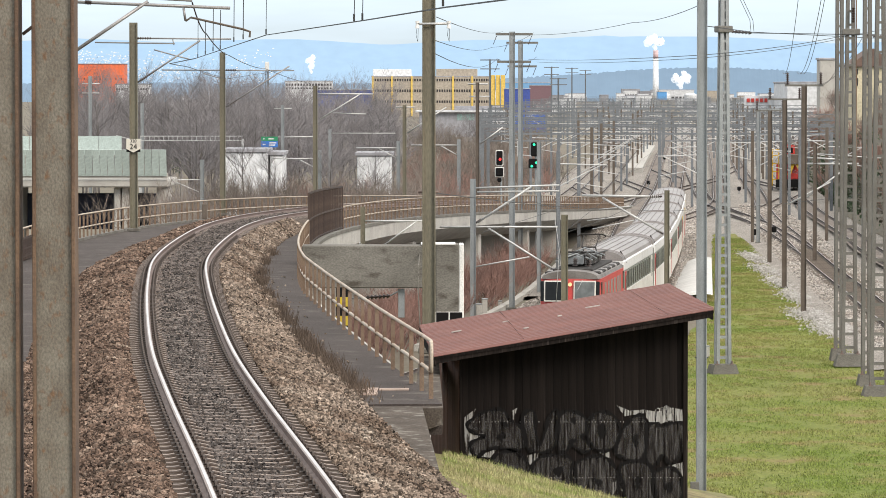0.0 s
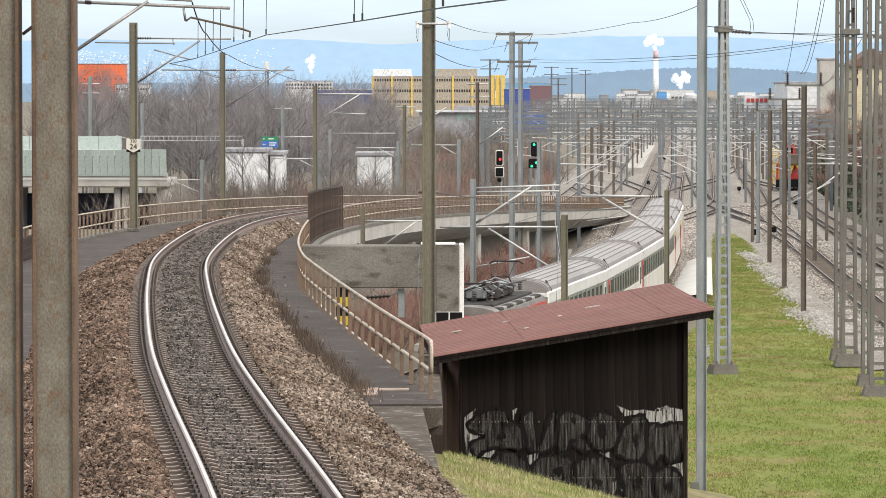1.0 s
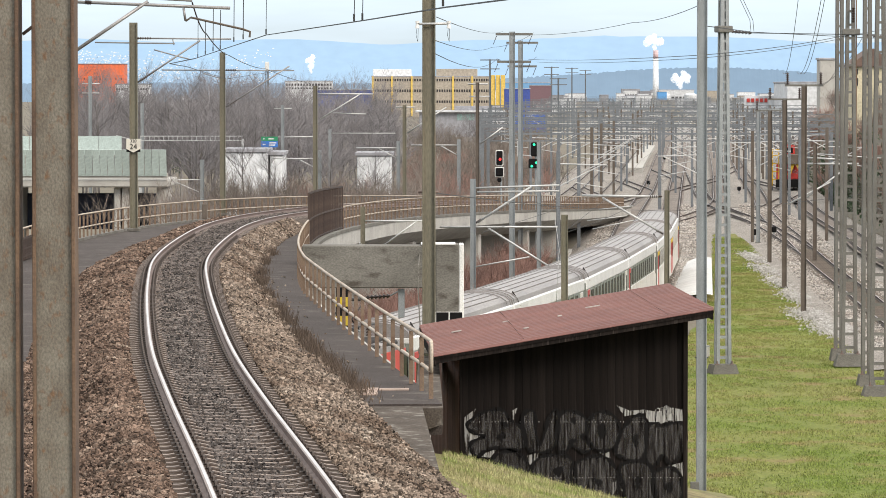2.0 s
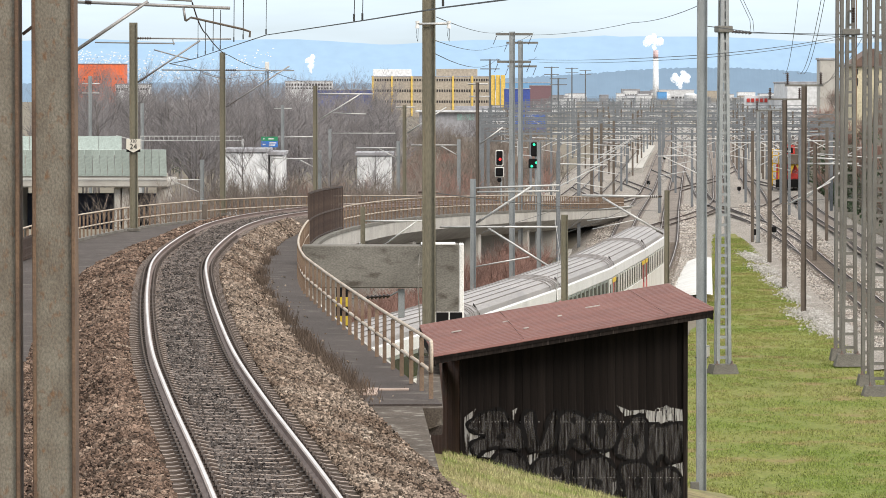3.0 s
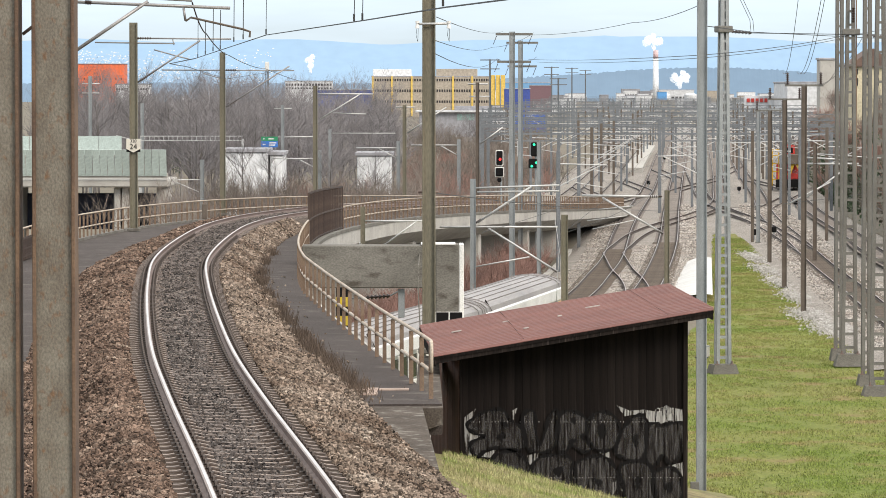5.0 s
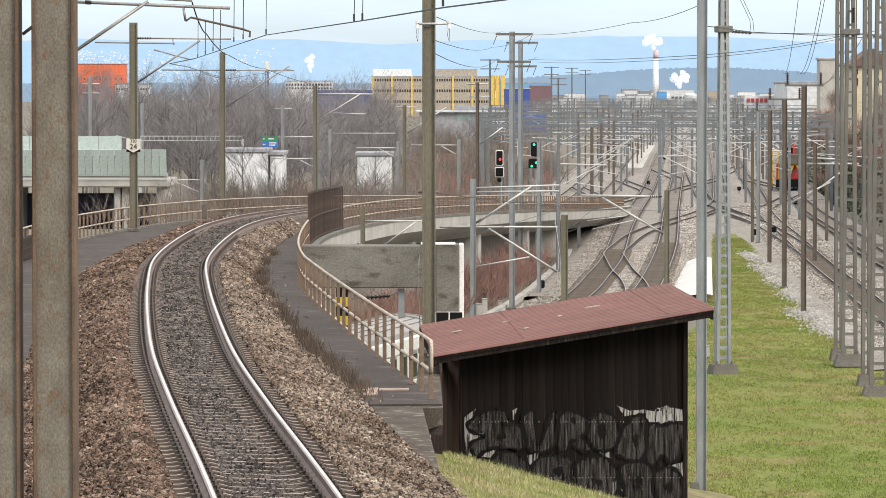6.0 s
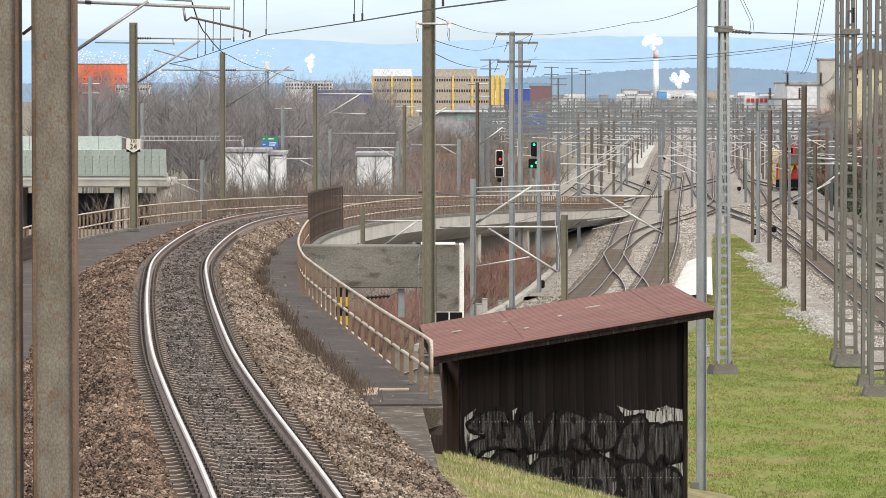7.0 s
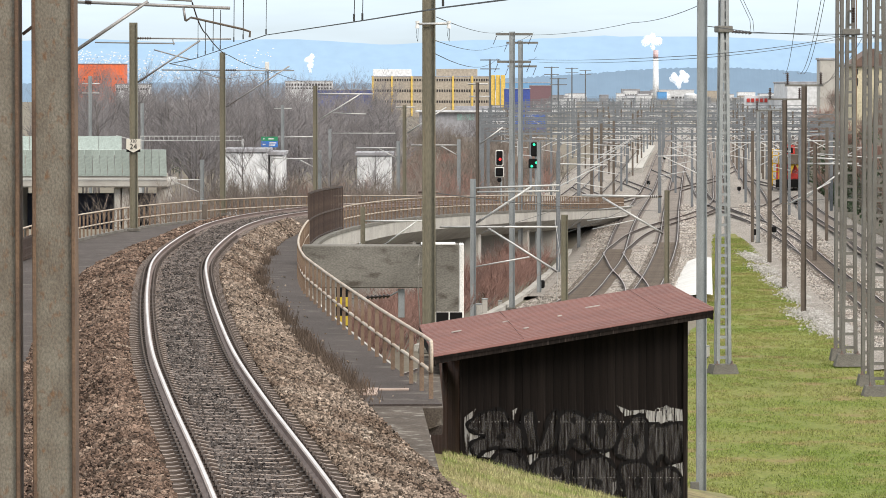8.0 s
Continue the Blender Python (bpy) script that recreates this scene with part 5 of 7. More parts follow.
# ---------------------------------------------------------------- trees and shrubs
M_BARK = mat("grey brown bark", (0.15, 0.135, 0.125), (0.095, 0.085, 0.078), 0.95, 0, 1, 20, 0.3, vary=0.3)
# cooler grey puts the haze over the distant woods into the twig colour
M_TWIG = mat("bare twigs greyed for haze", (0.25, 0.233, 0.238), (0.18, 0.168, 0.172), 0.95, 0, 0.5, 10, 0, vary=0.3)
M_TWIGRED = mat("red brown twigs", (0.30, 0.175, 0.145), (0.2, 0.12, 0.10), 0.95, 0, 0.5, 10, 0, vary=0.3)
M_TWIGDARK = mat("dark brown twigs", (0.215, 0.18, 0.155), (0.145, 0.12, 0.105), 0.95, 0, 0.5, 10, 0, vary=0.3)
M_NEEDLE = mat("dark evergreen", (0.035, 0.055, 0.025), (0.02, 0.035, 0.018), 0.9, 0, 0.8, 10, 0, vary=0.3)
M_IVY = mat("ivy leaves", (0.05, 0.085, 0.03), (0.03, 0.05, 0.02), 0.8, 0, 0.8, 10, 0, vary=0.3)


def twig(m, a, b, r0, r1):
    d = (b - a).normalized()
    u = d.orthogonal().normalized()
    w = d.cross(u)
    vs = [a + (u * math.cos(k) + w * math.sin(k)) * r0 for k in (0, 2.1, 4.2)] + [b + (u * math.cos(k) + w * math.sin(k)) * r1 for k in (0, 2.1, 4.2)]
    m.add(vs, [(0, 1, 4, 3), (1, 2, 5, 4), (2, 0, 3, 5)])


def spike(m, a, b, r):
    """an outermost twig, running out to a point"""
    d = (b - a).normalized()
    u = d.orthogonal().normalized()
    w = d.cross(u)
    m.add([a + (u * math.cos(k) + w * math.sin(k)) * r for k in (0, 2.1, 4.2)] + [b], [(0, 1, 3), (1, 2, 3), (2, 0, 3)])


def grow(trunk, crown, p, d, length, r, depth, kids, rng, droop=0.0):
    d = d.normalized()
    mid = p + d * length * 0.5 + Vector((rng.uniform(-1, 1), rng.uniform(-1, 1), 0)) * length * 0.05
    q = p + d * length
    m = trunk if depth >= 4 else crown
    if depth <= 0:
        spike(m, p, q, r)
        return
    if depth == 1:
        twig(m, p, q, r, r * 0.6)
    else:
        twig(m, p, mid, r, r * 0.8)
        twig(m, mid, q, r * 0.8, r * 0.62)
    for i in range(kids):
        f = rng.uniform(0.35, 1.0) if i else 1.0
        base = p.lerp(q, f)
        side = Vector((rng.uniform(-1, 1), rng.uniform(-1, 1), rng.uniform(-0.25, 0.6)))
        nd = d * (0.75 if i else 1.3) + side.normalized() * rng.uniform(0.5, 0.85) + Vector((0, 0, 0.22 - droop))
        grow(trunk, crown, base, nd, length * rng.uniform(0.56, 0.78), r * 0.6, depth - 1, kids, rng, droop)


def bare_tree(seed, h):
    rng = random.Random(seed)
    t = thing("bare_tree", "leafless grey-brown tree in the winter woods", "tree", "bare trees", at=(0, 0, -500))
    trunk, crown = Mesh(), Mesh()
    # a straight leader with limbs that rise from it, each with branches and fine twigs
    lean = Vector((rng.uniform(-0.05, 0.05), rng.uniform(-0.05, 0.05), 1))
    pts = [Vector((0, 0, 0))]
    for k in range(7):
        pts.append(pts[-1] + (lean + Vector((rng.uniform(-0.07, 0.07), rng.uniform(-0.07, 0.07), 0))) * h * 0.108)
    rad = [h * 0.0115 * (1 - 0.125 * k) for k in range(8)]
    for a, b, ra, rb in zip(pts, pts[1:], rad, rad[1:]):
        twig(trunk, a, b, ra, rb)
    for k in range(17):
        f = rng.uniform(1.6, 6.95)
        q = int(f)
        p = pts[q].lerp(pts[q + 1], f - q)
        a = rng.uniform(0, 6.28)
        up = rng.uniform(0.4, 1.5)
        d = Vector((math.cos(a), math.sin(a), up))
        grow(trunk, crown, p, d, h * rng.uniform(0.13, 0.23) * (1.25 - f * 0.07), rad[q] * 0.5, 3, 4, rng)
    part("trunk", trunk, M_BARK, t)
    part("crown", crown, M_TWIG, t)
    return t


def shrub(seed, h, material, label, name="shrub"):
    rng = random.Random(seed)
    t = thing(name, label, "shrub", "shrubs", at=(0, 0, -500))
    stems, crown = Mesh(), Mesh()
    for i in range(9):
        a = rng.uniform(0, 6.3)
        d = Vector((math.cos(a) * 0.5, math.sin(a) * 0.5, 1))
        grow(stems, crown, Vector((math.cos(a), math.sin(a), 0)) * rng.uniform(0, h * 0.3), d, h * rng.uniform(0.36, 0.5), 0.03, 4 if i < 1 else 3, 4, rng)
    part("stem", stems, M_BARK, t)
    part("crown", crown, material, t)
    return t


def conifer(seed, h):
    rng = random.Random(seed)
    t = thing("evergreen_tree", "dark evergreen tree among bare woods", "tree", "evergreens", at=(0, 0, -500))
    part("trunk", Mesh().tube((0, 0, 0), (0, 0, h * 0.95), h * 0.012, 6, 0.02), M_BARK, t)
    m = Mesh()
    for i in range(700):
        f = rng.random() ** 0.7
        z = h * (0.1 + 0.9 * f)
        rad = h * 0.17 * (1 - f) * rng.uniform(0.3, 1.15) + 0.1
        a = rng.uniform(0, 6.3)
        c = Vector((math.cos(a) * rad, math.sin(a) * rad, z))
        u = Vector((rng.uniform(-1, 1), rng.uniform(-1, 1), rng.uniform(-0.6, 0.2))).normalized() * rng.uniform(0.25, 0.6)
        w = Vector((rng.uniform(-1, 1), rng.uniform(-1, 1), rng.uniform(-1, 1))).normalized() * 0.16
        m.add([c - w, c + u, c + w, c - u * 0.4], [(0, 1, 2, 3)])
    part("crown", m, M_NEEDLE, t)
    return t


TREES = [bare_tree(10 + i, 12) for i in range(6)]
SHRUBS = [shrub(40 + i, 4.0, M_TWIGDARK, "leafless brown thicket beside the railway") for i in range(3)]
REDS = [shrub(60 + i, 3.4, M_TWIGRED, "red-brown leafless osier thicket below the viaduct") for i in range(3)]
FIRS = [conifer(80 + i, 13) for i in range(2)]


PLANTED = set()


def plant(kinds, x, y, z, k, rng):
    src = rng.choice(kinds)
    grown = pose(x, y, z, 0, 0, rng.uniform(0, 360)) @ Matrix.Diagonal((k * rng.uniform(0.9, 1.15), k * rng.uniform(0.9, 1.15), k, 1))
    ob = copy_thing(src, pose(0, 0, 0)) if src in PLANTED else src
    PLANTED.add(src)
    ob.matrix_basis = grown
    return ob


rng = random.Random(5)
UPX = lambda y: UP.at(UP.s_at_y(min(y, 590)))[0].x
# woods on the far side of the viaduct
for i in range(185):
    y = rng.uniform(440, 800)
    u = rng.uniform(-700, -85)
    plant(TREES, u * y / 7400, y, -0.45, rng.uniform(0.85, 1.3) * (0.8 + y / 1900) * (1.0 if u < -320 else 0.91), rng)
for i in range(16):
    y = rng.uniform(700, 900)
    plant(TREES, rng.uniform(-120, 110) * y / 7400, y, -0.45, rng.uniform(0.55, 0.8), rng)
for i in range(7):
    plant(FIRS, rng.uniform(-560, -440) * 0.075, rng.uniform(600, 680), -0.45, rng.uniform(0.55, 0.7), rng)
# brushwood between viaduct and road
for i in range(70):
    y = rng.uniform(300, 405)
    x = rng.uniform(-470, 170) * y / 7400
    if x < UPX(y) - 8 and not (x < -14 and y < 375):
        plant(SHRUBS if rng.random() < 0.8 else REDS, x, y, -0.45, rng.uniform(0.8, 1.5), rng)
for u, y, k in ((-452, 330, 1.5), (-470, 340, 1.3), (-360, 350, 1.7), (-335, 372, 1.5), (-270, 330, 1.5), (-230, 322, 1.7), (-560, 345, 1.3), (-150, 335, 1.6), (-60, 335, 1.5)):
    plant(SHRUBS, u * y / 7400, y, -0.45, k, rng)
for u, y, k in ((-466, 352, 0.62), (-300, 360, 0.8), (-200, 380, 0.9), (-120, 390, 0.8), (-350, 395, 0.85), (-420, 390, 0.9)):
    plant(TREES, u * y / 7400, y, -0.45, k, rng)
for i in range(46):
    y = rng.uniform(378, 406)
    plant(SHRUBS, rng.uniform(-400, -60) * y / 7400, y, -0.45, rng.uniform(0.75, 1.15), rng)
# red brown osiers below the viaduct
for i in range(60):
    y = rng.uniform(190, 292)
    xa, xb = UPX(y) + 3.8, TRA.at(TRA.s_at_y(y))[0].x - 4.6
    if xb > xa:
        plant(REDS, rng.uniform(xa, xb), y, -0.5, rng.uniform(0.5, 0.95), rng)
for i in range(14):
    y = rng.uniform(150, 186)
    plant(REDS, rng.uniform(-9, -5.9), y, -0.5, rng.uniform(0.6, 1.0), rng)

for i in range(46):
    y = rng.uniform(640, 1000)
    plant(SHRUBS, rng.uniform(-60, 175) * y / 7400, y, -0.45, rng.uniform(1.0, 1.7), rng)
for i in range(80):
    y = rng.uniform(345, 640)
    xb = TRA.at(TRA.s_at_y(y))[0].x - (12 if y > 410 else 6)
    x = rng.uniform(-60, 190) * y / 7400
    if x < xb and abs(x - UPX(y)) > 7:
        plant(SHRUBS if rng.random() < 0.6 else REDS, x, y, -0.45, rng.uniform(0.8, 1.4), rng)
# wooded bank on the far side of the last track
m = Mesh()
TRT.strip(m, [(3.0, -0.5), (4.2, 1.2), (6.5, 5.0), (9.5, 8.6), (16, 11), (60, 13)], TRT.s_at_y(250), TRT.s_at_y(760), 6, closed=False)
solid("bank", m, M_SOIL, "steep overgrown bank beside the tracks", "bank", kind="structure", smooth=True)
for i in range(95):
    y = rng.uniform(300, 700)
    o = rng.uniform(3.6, 12)
    z = float(np.interp(o, [3.0, 4.2, 6.5, 9.5, 16], [-0.5, 1.2, 5.0, 8.6, 11]))
    p = TRT.off(TRT.s_at_y(y), o)
    plant(SHRUBS if rng.random() < 0.55 else REDS, p.x, p.y, z - 0.1, rng.uniform(0.6, 1.1), rng)
ivy = Mesh()
for i in range(5200):
    y = rng.gauss(470, 45)
    o = 3.2 + abs(rng.gauss(0, 2.2))
    z = float(np.interp(o, [3.0, 4.2, 6.5, 9.5, 16], [-0.5, 1.2, 5.0, 8.6, 11])) + rng.uniform(0, 1.3)
    c = TRT.off(TRT.s_at_y(y), o)
    c.z = z
    a = Vector((rng.uniform(-1, 1), rng.uniform(-1, 1), rng.uniform(-1, 1))).normalized() * 0.22
    b = Vector((rng.uniform(-1, 1), rng.uniform(-1, 1), rng.uniform(-1, 1))).normalized() * 0.18
    ivy.add([c - a, c + b, c + a, c - b], [(0, 1, 2, 3)])
solid("ivy", ivy, M_IVY, "dense green ivy covering the bank", "ivy", kind="stuff")

# ---------------------------------------------------------------- railway yard
YARD = thing("yard_mast", "grey catenary mast with cantilever in the railway yard", "mast", "yard masts", at=(0, 0, -500))
part("post", Mesh().box(-0.13, 0.13, -0.13, 0.13, -0.5, 8.2), M_FARSTEEL, YARD)
part("top_tube", Mesh().tube((0, 0, 7.3), (3.4, 0, 7.2), 0.05, 6), M_TUBE, YARD)
part("stay_tube", Mesh().tube((0, 0, 5.7), (3.0, 0, 7.2), 0.05, 6), M_TUBE, YARD)
part("steady_arm", Mesh().tube((1.2, 0, 6.0), (3.2, 0, 5.65), 0.035, 6), M_TUBE, YARD)
YARDB = thing("yard_mast", "brown catenary mast with cantilever in the railway yard", "mast", "yard masts", at=(0, 0, -500))
part("post", Mesh().box(-0.13, 0.13, -0.13, 0.13, -0.5, 9.0), M_BROWNMAST, YARDB)
part("top_tube", Mesh().tube((0, 0, 7.4), (3.2, 0, 7.3), 0.05, 6), M_TUBE, YARDB)
part("stay_tube", Mesh().tube((0, 0, 5.8), (2.9, 0, 7.3), 0.05, 6), M_TUBE, YARDB)
part("steady_arm", Mesh().tube((1.2, 0, 6.1), (3.1, 0, 5.7), 0.035, 6), M_TUBE, YARDB)


def yard_mast(src, m):
    if src in PLANTED:
        return copy_thing(src, m)
    PLANTED.add(src)
    src.matrix_basis = m
    return src


rng = random.Random(11)
for ln, o, y0, y1 in ((TRA, -3.1, 290, 1300), (TRB, 2.9, 330, 1300), (TRD, 3.0, 470, 1300), (TRS, -3.0, 350, 690), (TRR, 2.3, 420, 1300), (TRT, -2.3, 350, 1300), (TRA, -6.9, 410, 1300), (TRA, -11.5, 450, 1300), (TRT, 3.0, 470, 1300)):
    y = y0
    while y < y1:
        q = ln.off(ln.s_at_y(y), o + rng.uniform(-0.2, 0.2))
        yard_mast(YARD if rng.random() < 0.6 else YARDB, pose(q.x, q.y, q.z, 0, 0, (0 if o < 0 else 180) + rng.uniform(-5, 5)))
        y += rng.uniform(34, 60) * (1 + (y - 300) / 1500)
for i in range(80):
    y = rng.uniform(650, 2300)
    xa = 0.045 * y - 22 - (y - 650) * 0.02
    yard_mast(YARD if rng.random() < 0.7 else YARDB, pose(rng.uniform(xa, 0.073 * y + 14), y, -0.3, 0, 0, rng.choice((0, 180))))


def gantry(y, x0, x1, z, label="steel lattice gantry spanning the yard tracks"):
    t = thing("yard_gantry", label, "gantry", "yard gantries")
    m = Mesh()
    for dz in (0, 0.7):
        m.bar((x0, y, z + dz), (x1, y, z + dz), 0.12, 0.12)
    n = int((x1 - x0) / 1.1)
    for i in range(n):
        a, b = x0 + (x1 - x0) * i / n, x0 + (x1 - x0) * (i + 1) / n
        m.bar((a, y, z + (0.7 if i % 2 else 0)), (b, y, z + (0 if i % 2 else 0.7)), 0.07, 0.07)
    part("lattice_beam", m, M_FARSTEEL, t)
    k = max(2, int((x1 - x0) / 16) + 1)
    for i in range(k):
        x = x0 + (x1 - x0) * i / (k - 1)
        part("post", Mesh().box(x - 0.16, x + 0.16, y - 0.16, y + 0.16, -0.5, z + 0.9), M_FARSTEEL, t)
        part("hanger", Mesh().bar((x + 3, y - 0.2, z), (x + 3, y - 0.2, z - 1.6), 0.07, 0.07).tube((x + 3, y - 0.2, z - 1.4), (x + 5, y - 0.2, z - 1.6), 0.04, 5), M_TUBE, t)


for i, y in enumerate((430, 462, 500, 540, 585, 630, 680, 735, 790, 850, 915, 985, 1060, 1150, 1250, 1370, 1500, 1650, 1830, 2050, 2300)):
    gantry(y, 0.048 * y - 16 - i * 1.8, 0.072 * y + 9 + i * 1.2, 7.2 + 0.45 * (i % 3))
# a low platform with a shelter between the tracks
pf = thing("platform", "pale concrete yard platform with a canopy", "platform", kind="structure")
m = Mesh()
TRA.strip(m, [(-4.6, -0.4), (-1.9, -0.4), (-1.9, 0.55), (-4.6, 0.55)], TRA.s_at_y(640), TRA.s_at_y(900), 8)
part("slab", m, M_CONC_PALE, pf)
part("canopy", bevelled(27, 31, 690, 720, 3.2, 3.6, 0.05), M_BROWNMAST, pf)
for x in (27.4, 30.6):
    part("canopy_post", Mesh().box(x, x + 0.2, 700, 700.2, 0.5, 3.2), M_LATTICE, pf)

# red and yellow works vehicle on the last track
M_VRED = mat("red vehicle paint", (0.55, 0.04, 0.03), (0.45, 0.04, 0.03), 0.4, bump=0)
M_VYEL = mat("yellow vehicle paint", (0.65, 0.40, 0.02), (0.55, 0.33, 0.02), 0.4, bump=0)
wv = thing("works_vehicle", "red and yellow rail works vehicle with a crane mast", "rail vehicle", at=(43.22, 524.822695035461, 0), rz=-5)
part("underframe", bevelled(-1.4, 1.6, -5, 8, 0.3, 1.3, 0.05), M_BLACK, wv)
part("lower_body", bevelled(-1.35, 1.5, -3, 8, 1.3, 3.2, 0.08), M_VRED, wv)
part("platform_deck", bevelled(-0.6, 1.5, -4, 0, 3.2, 4.4, 0.05), M_BROWNMAST, wv)
part("cab", bevelled(-0.9, 0.95, 0.5, 3, 3.2, 5.6, 0.1), M_VRED, wv)
part("cab_window", Mesh().box(-0.6, 0.7, 0.48, 0.495, 4.5, 5.2), M_BLACK, wv)
m = Mesh()
m.add([(-0.9, 0.5, 5.6), (0.95, 0.5, 5.6), (0.95, 3, 5.6), (-0.9, 3, 5.6), (-0.3, 1, 6.6), (0.4, 1, 6.6), (0.4, 2.5, 6.6), (-0.3, 2.5, 6.6)], [(4, 5, 6, 7), (0, 1, 5, 4), (1, 2, 6, 5), (2, 3, 7, 6), (3, 0, 4, 7)])
part("cab_roof", m, M_LATTICE, wv)
m = Mesh()
for x in (-1.9, -1.1):
    m.box(x, x + 0.12, -3, -2.88, 0.5, 5.0)
    m.box(x, x + 0.12, -1.5, -1.38, 0.5, 5.0)
for z in (1.2, 2.2, 3.2, 4.2, 4.9):
    m.box(-1.9, -0.98, -3, -2.9, z, z + 0.14)
part("crane_frame", m, M_VYEL, wv)
part("crane_arm", Mesh().bar((0.2, -3.5, 1.8), (0.9, -3.5, 3.6), 0.4, 0.4).bar((0.9, -3.5, 3.6), (1.5, -3.5, 2.6), 0.3, 0.3), M_VYEL, wv)
for y in (-3.5, -1, 4, 6.5):
    part("wheel", Mesh().tube((-0.85, y, 0.42), (-0.72, y, 0.42), 0.42, 14).tube((0.72, y, 0.42), (0.85, y, 0.42), 0.42, 14), M_RAIL_SIDE, wv)

# ---------------------------------------------------------------- road bridge and road
rb = thing("road_bridge", "pale concrete road bridge with green glass noise barrier", "bridge", kind="structure")
M_BARRIER = mat("green noise barrier", (0.46, 0.53, 0.50), (0.38, 0.45, 0.42), 0.4, 0, 0.3, 10, 0, vary=0.12)
YB = 350
part("deck", bevelled(-60, -23.0, YB, YB + 12, 4.27, 4.93, 0.1), M_CONC_PALE, rb)
part("edge_beam", bevelled(-60, -23.0, YB - 0.3, YB, 5.03, 5.5, 0.05), M_CONC_PALE, rb)
bp = Mesh().box(-0.29, 0.29, -0.04, 0.04, 0, 2.3).data("barrier_panel", [M_BARRIER])
for i in range(62):
    ob = part("barrier_panel", bp, None, rb)
    ob.matrix_basis = pose(-23.0 - 0.4 - i * 0.62, YB - 0.4, 5.5 - 0.25, 18, 0, 0)
bp2 = Mesh().box(-0.95, 0.95, -0.04, 0.04, 0, 1.6).data("barrier_panel", [M_BARRIER])
for i in range(22):
    ob = part("barrier_panel", bp2, None, rb)
    ob.matrix_basis = pose(-27.17 - 1.0 - i * 1.95, YB + 4, 6.92, 0, 0, 0)
for x in (-27.26, -26.79, -23.67, -36):
    part("bridge_pier", bevelled(x - 0.4, x + 0.4, YB + 1, YB + 9, -0.5, 4.27, 0.1), M_CONC_PALE, rb)
# dark blue block filling the dark band below the deck
part("lower_beam", bevelled(-60, -24.23, YB + 8, YB + 9, 0.5, 4.08 - 0.5, 0.1), mat("dark blue panel", (0.02, 0.03, 0.07), rough=0.6), rb)
m = Mesh()
for z in (0.0, 0.45):
    m.bar((-31, 428, 7.26 + z), (-20.5, 428, 7.26 + z), 0.08, 0.08)
for i in range(22):
    m.bar((-31 + i * 0.48, 428, 7.26), (-31 + i * 0.48, 428, 7.26 + 0.45), 0.05, 0.05)
sg = thing("sign_gantry", "pale lattice sign gantry across the road", "sign gantry")
part("lattice_beam", m, M_TUBE, sg)
for x in (-31, -20.5):
    part("post", Mesh().box(x - 0.12, x + 0.12, 427.9, 428.1, -0.5, 7.43), M_TUBE, sg)
rs = thing("road_sign", "green and blue road direction sign", "road sign", at=(-17.85, 430, 0))
part("green_panel", Mesh().box(-0.85, 0.85, 0, 0.05, 7.18, 7.64), mat("green sign", (0.01, 0.25, 0.10), (0.01, 0.22, 0.09), 0.5, bump=0), rs)
part("blue_panel", Mesh().box(-0.85, 0.85, 0, 0.05, 6.54, 7.18), mat("blue sign", (0.02, 0.16, 0.55), (0.02, 0.14, 0.5), 0.5, bump=0), rs)
for x0, x1, v in ((-0.1, 0.45, 7.35), (0.0, 0.7, 6.94), (0.0, 0.6, 6.71), (-0.7, -0.4, 6.77), (-0.65, -0.5, 7.35)):
    part("writing_bar", Mesh().box(x0, x1, -0.02, -0.005, v, v + 0.12), M_WHITEWASH, rs)
for x in (-0.6, 0.6):
    part("post", Mesh().box(x - 0.06, x + 0.06, 0.06, 0.18, -0.5, 7.58), M_GALV, rs)

# ---------------------------------------------------------------- buildings
M_FACADE = mat("beige facade", (0.42, 0.37, 0.30), (0.38, 0.33, 0.27), 0.8, 0, 0.1, 1, 0)
M_YELLOWF = mat("yellow panel", (0.75, 0.52, 0.12), (0.68, 0.47, 0.11), 0.7, 0, 0.1, 1, 0)
M_WINDARK = mat("dark window", (0.05, 0.045, 0.045), rough=0.25, bump=0)
M_ORANGE = mat("orange facade", (0.80, 0.17, 0.06), (0.74, 0.15, 0.055), 0.7, 0, 0.1, 1, 0)
M_WHITEF = mat("white facade", (0.74, 0.75, 0.76), (0.64, 0.65, 0.67), 0.7, 0, 0.08, 1, 0, vary=0.15)
M_GREYF = mat("grey facade", (0.34, 0.34, 0.36), (0.28, 0.28, 0.30), 0.8, 0, 0.08, 1, 0, vary=0.25)
M_BLUEF = mat("blue cladding", (0.05, 0.09, 0.36), (0.04, 0.07, 0.28), 0.5, 0, 0.1, 1, 0)


def block(name, label, d, u0, u1, v1, material, v0=None, depth=20.0, windows=(), trims=(), category="building"):
    """a building by its ends across, its top and its rows of windows"""
    b = thing(name, label, category, "far buildings", at=(0, d, 0))
    part("wall", bevelled(u0, u1, 0, depth, -0.6, v1, 0.1), material, b)
    part("roof", bevelled(u0 - 0.2, u1 + 0.2, -0.2, depth + 0.2, v1, v1 + 0.35, 0.05), M_GREYF, b)
    for z0, z1, n, fill in windows:
        w = (u1 - u0) / n
        me = Mesh().box(-w * fill / 2, w * fill / 2, -0.12, 0.05, 0, z1 - z0).data("window", [M_WINDARK])
        for i in range(n):
            ob = part("window", me, None, b)
            ob.location = (u0 + w * (i + 0.5), 0, z0)
    return b


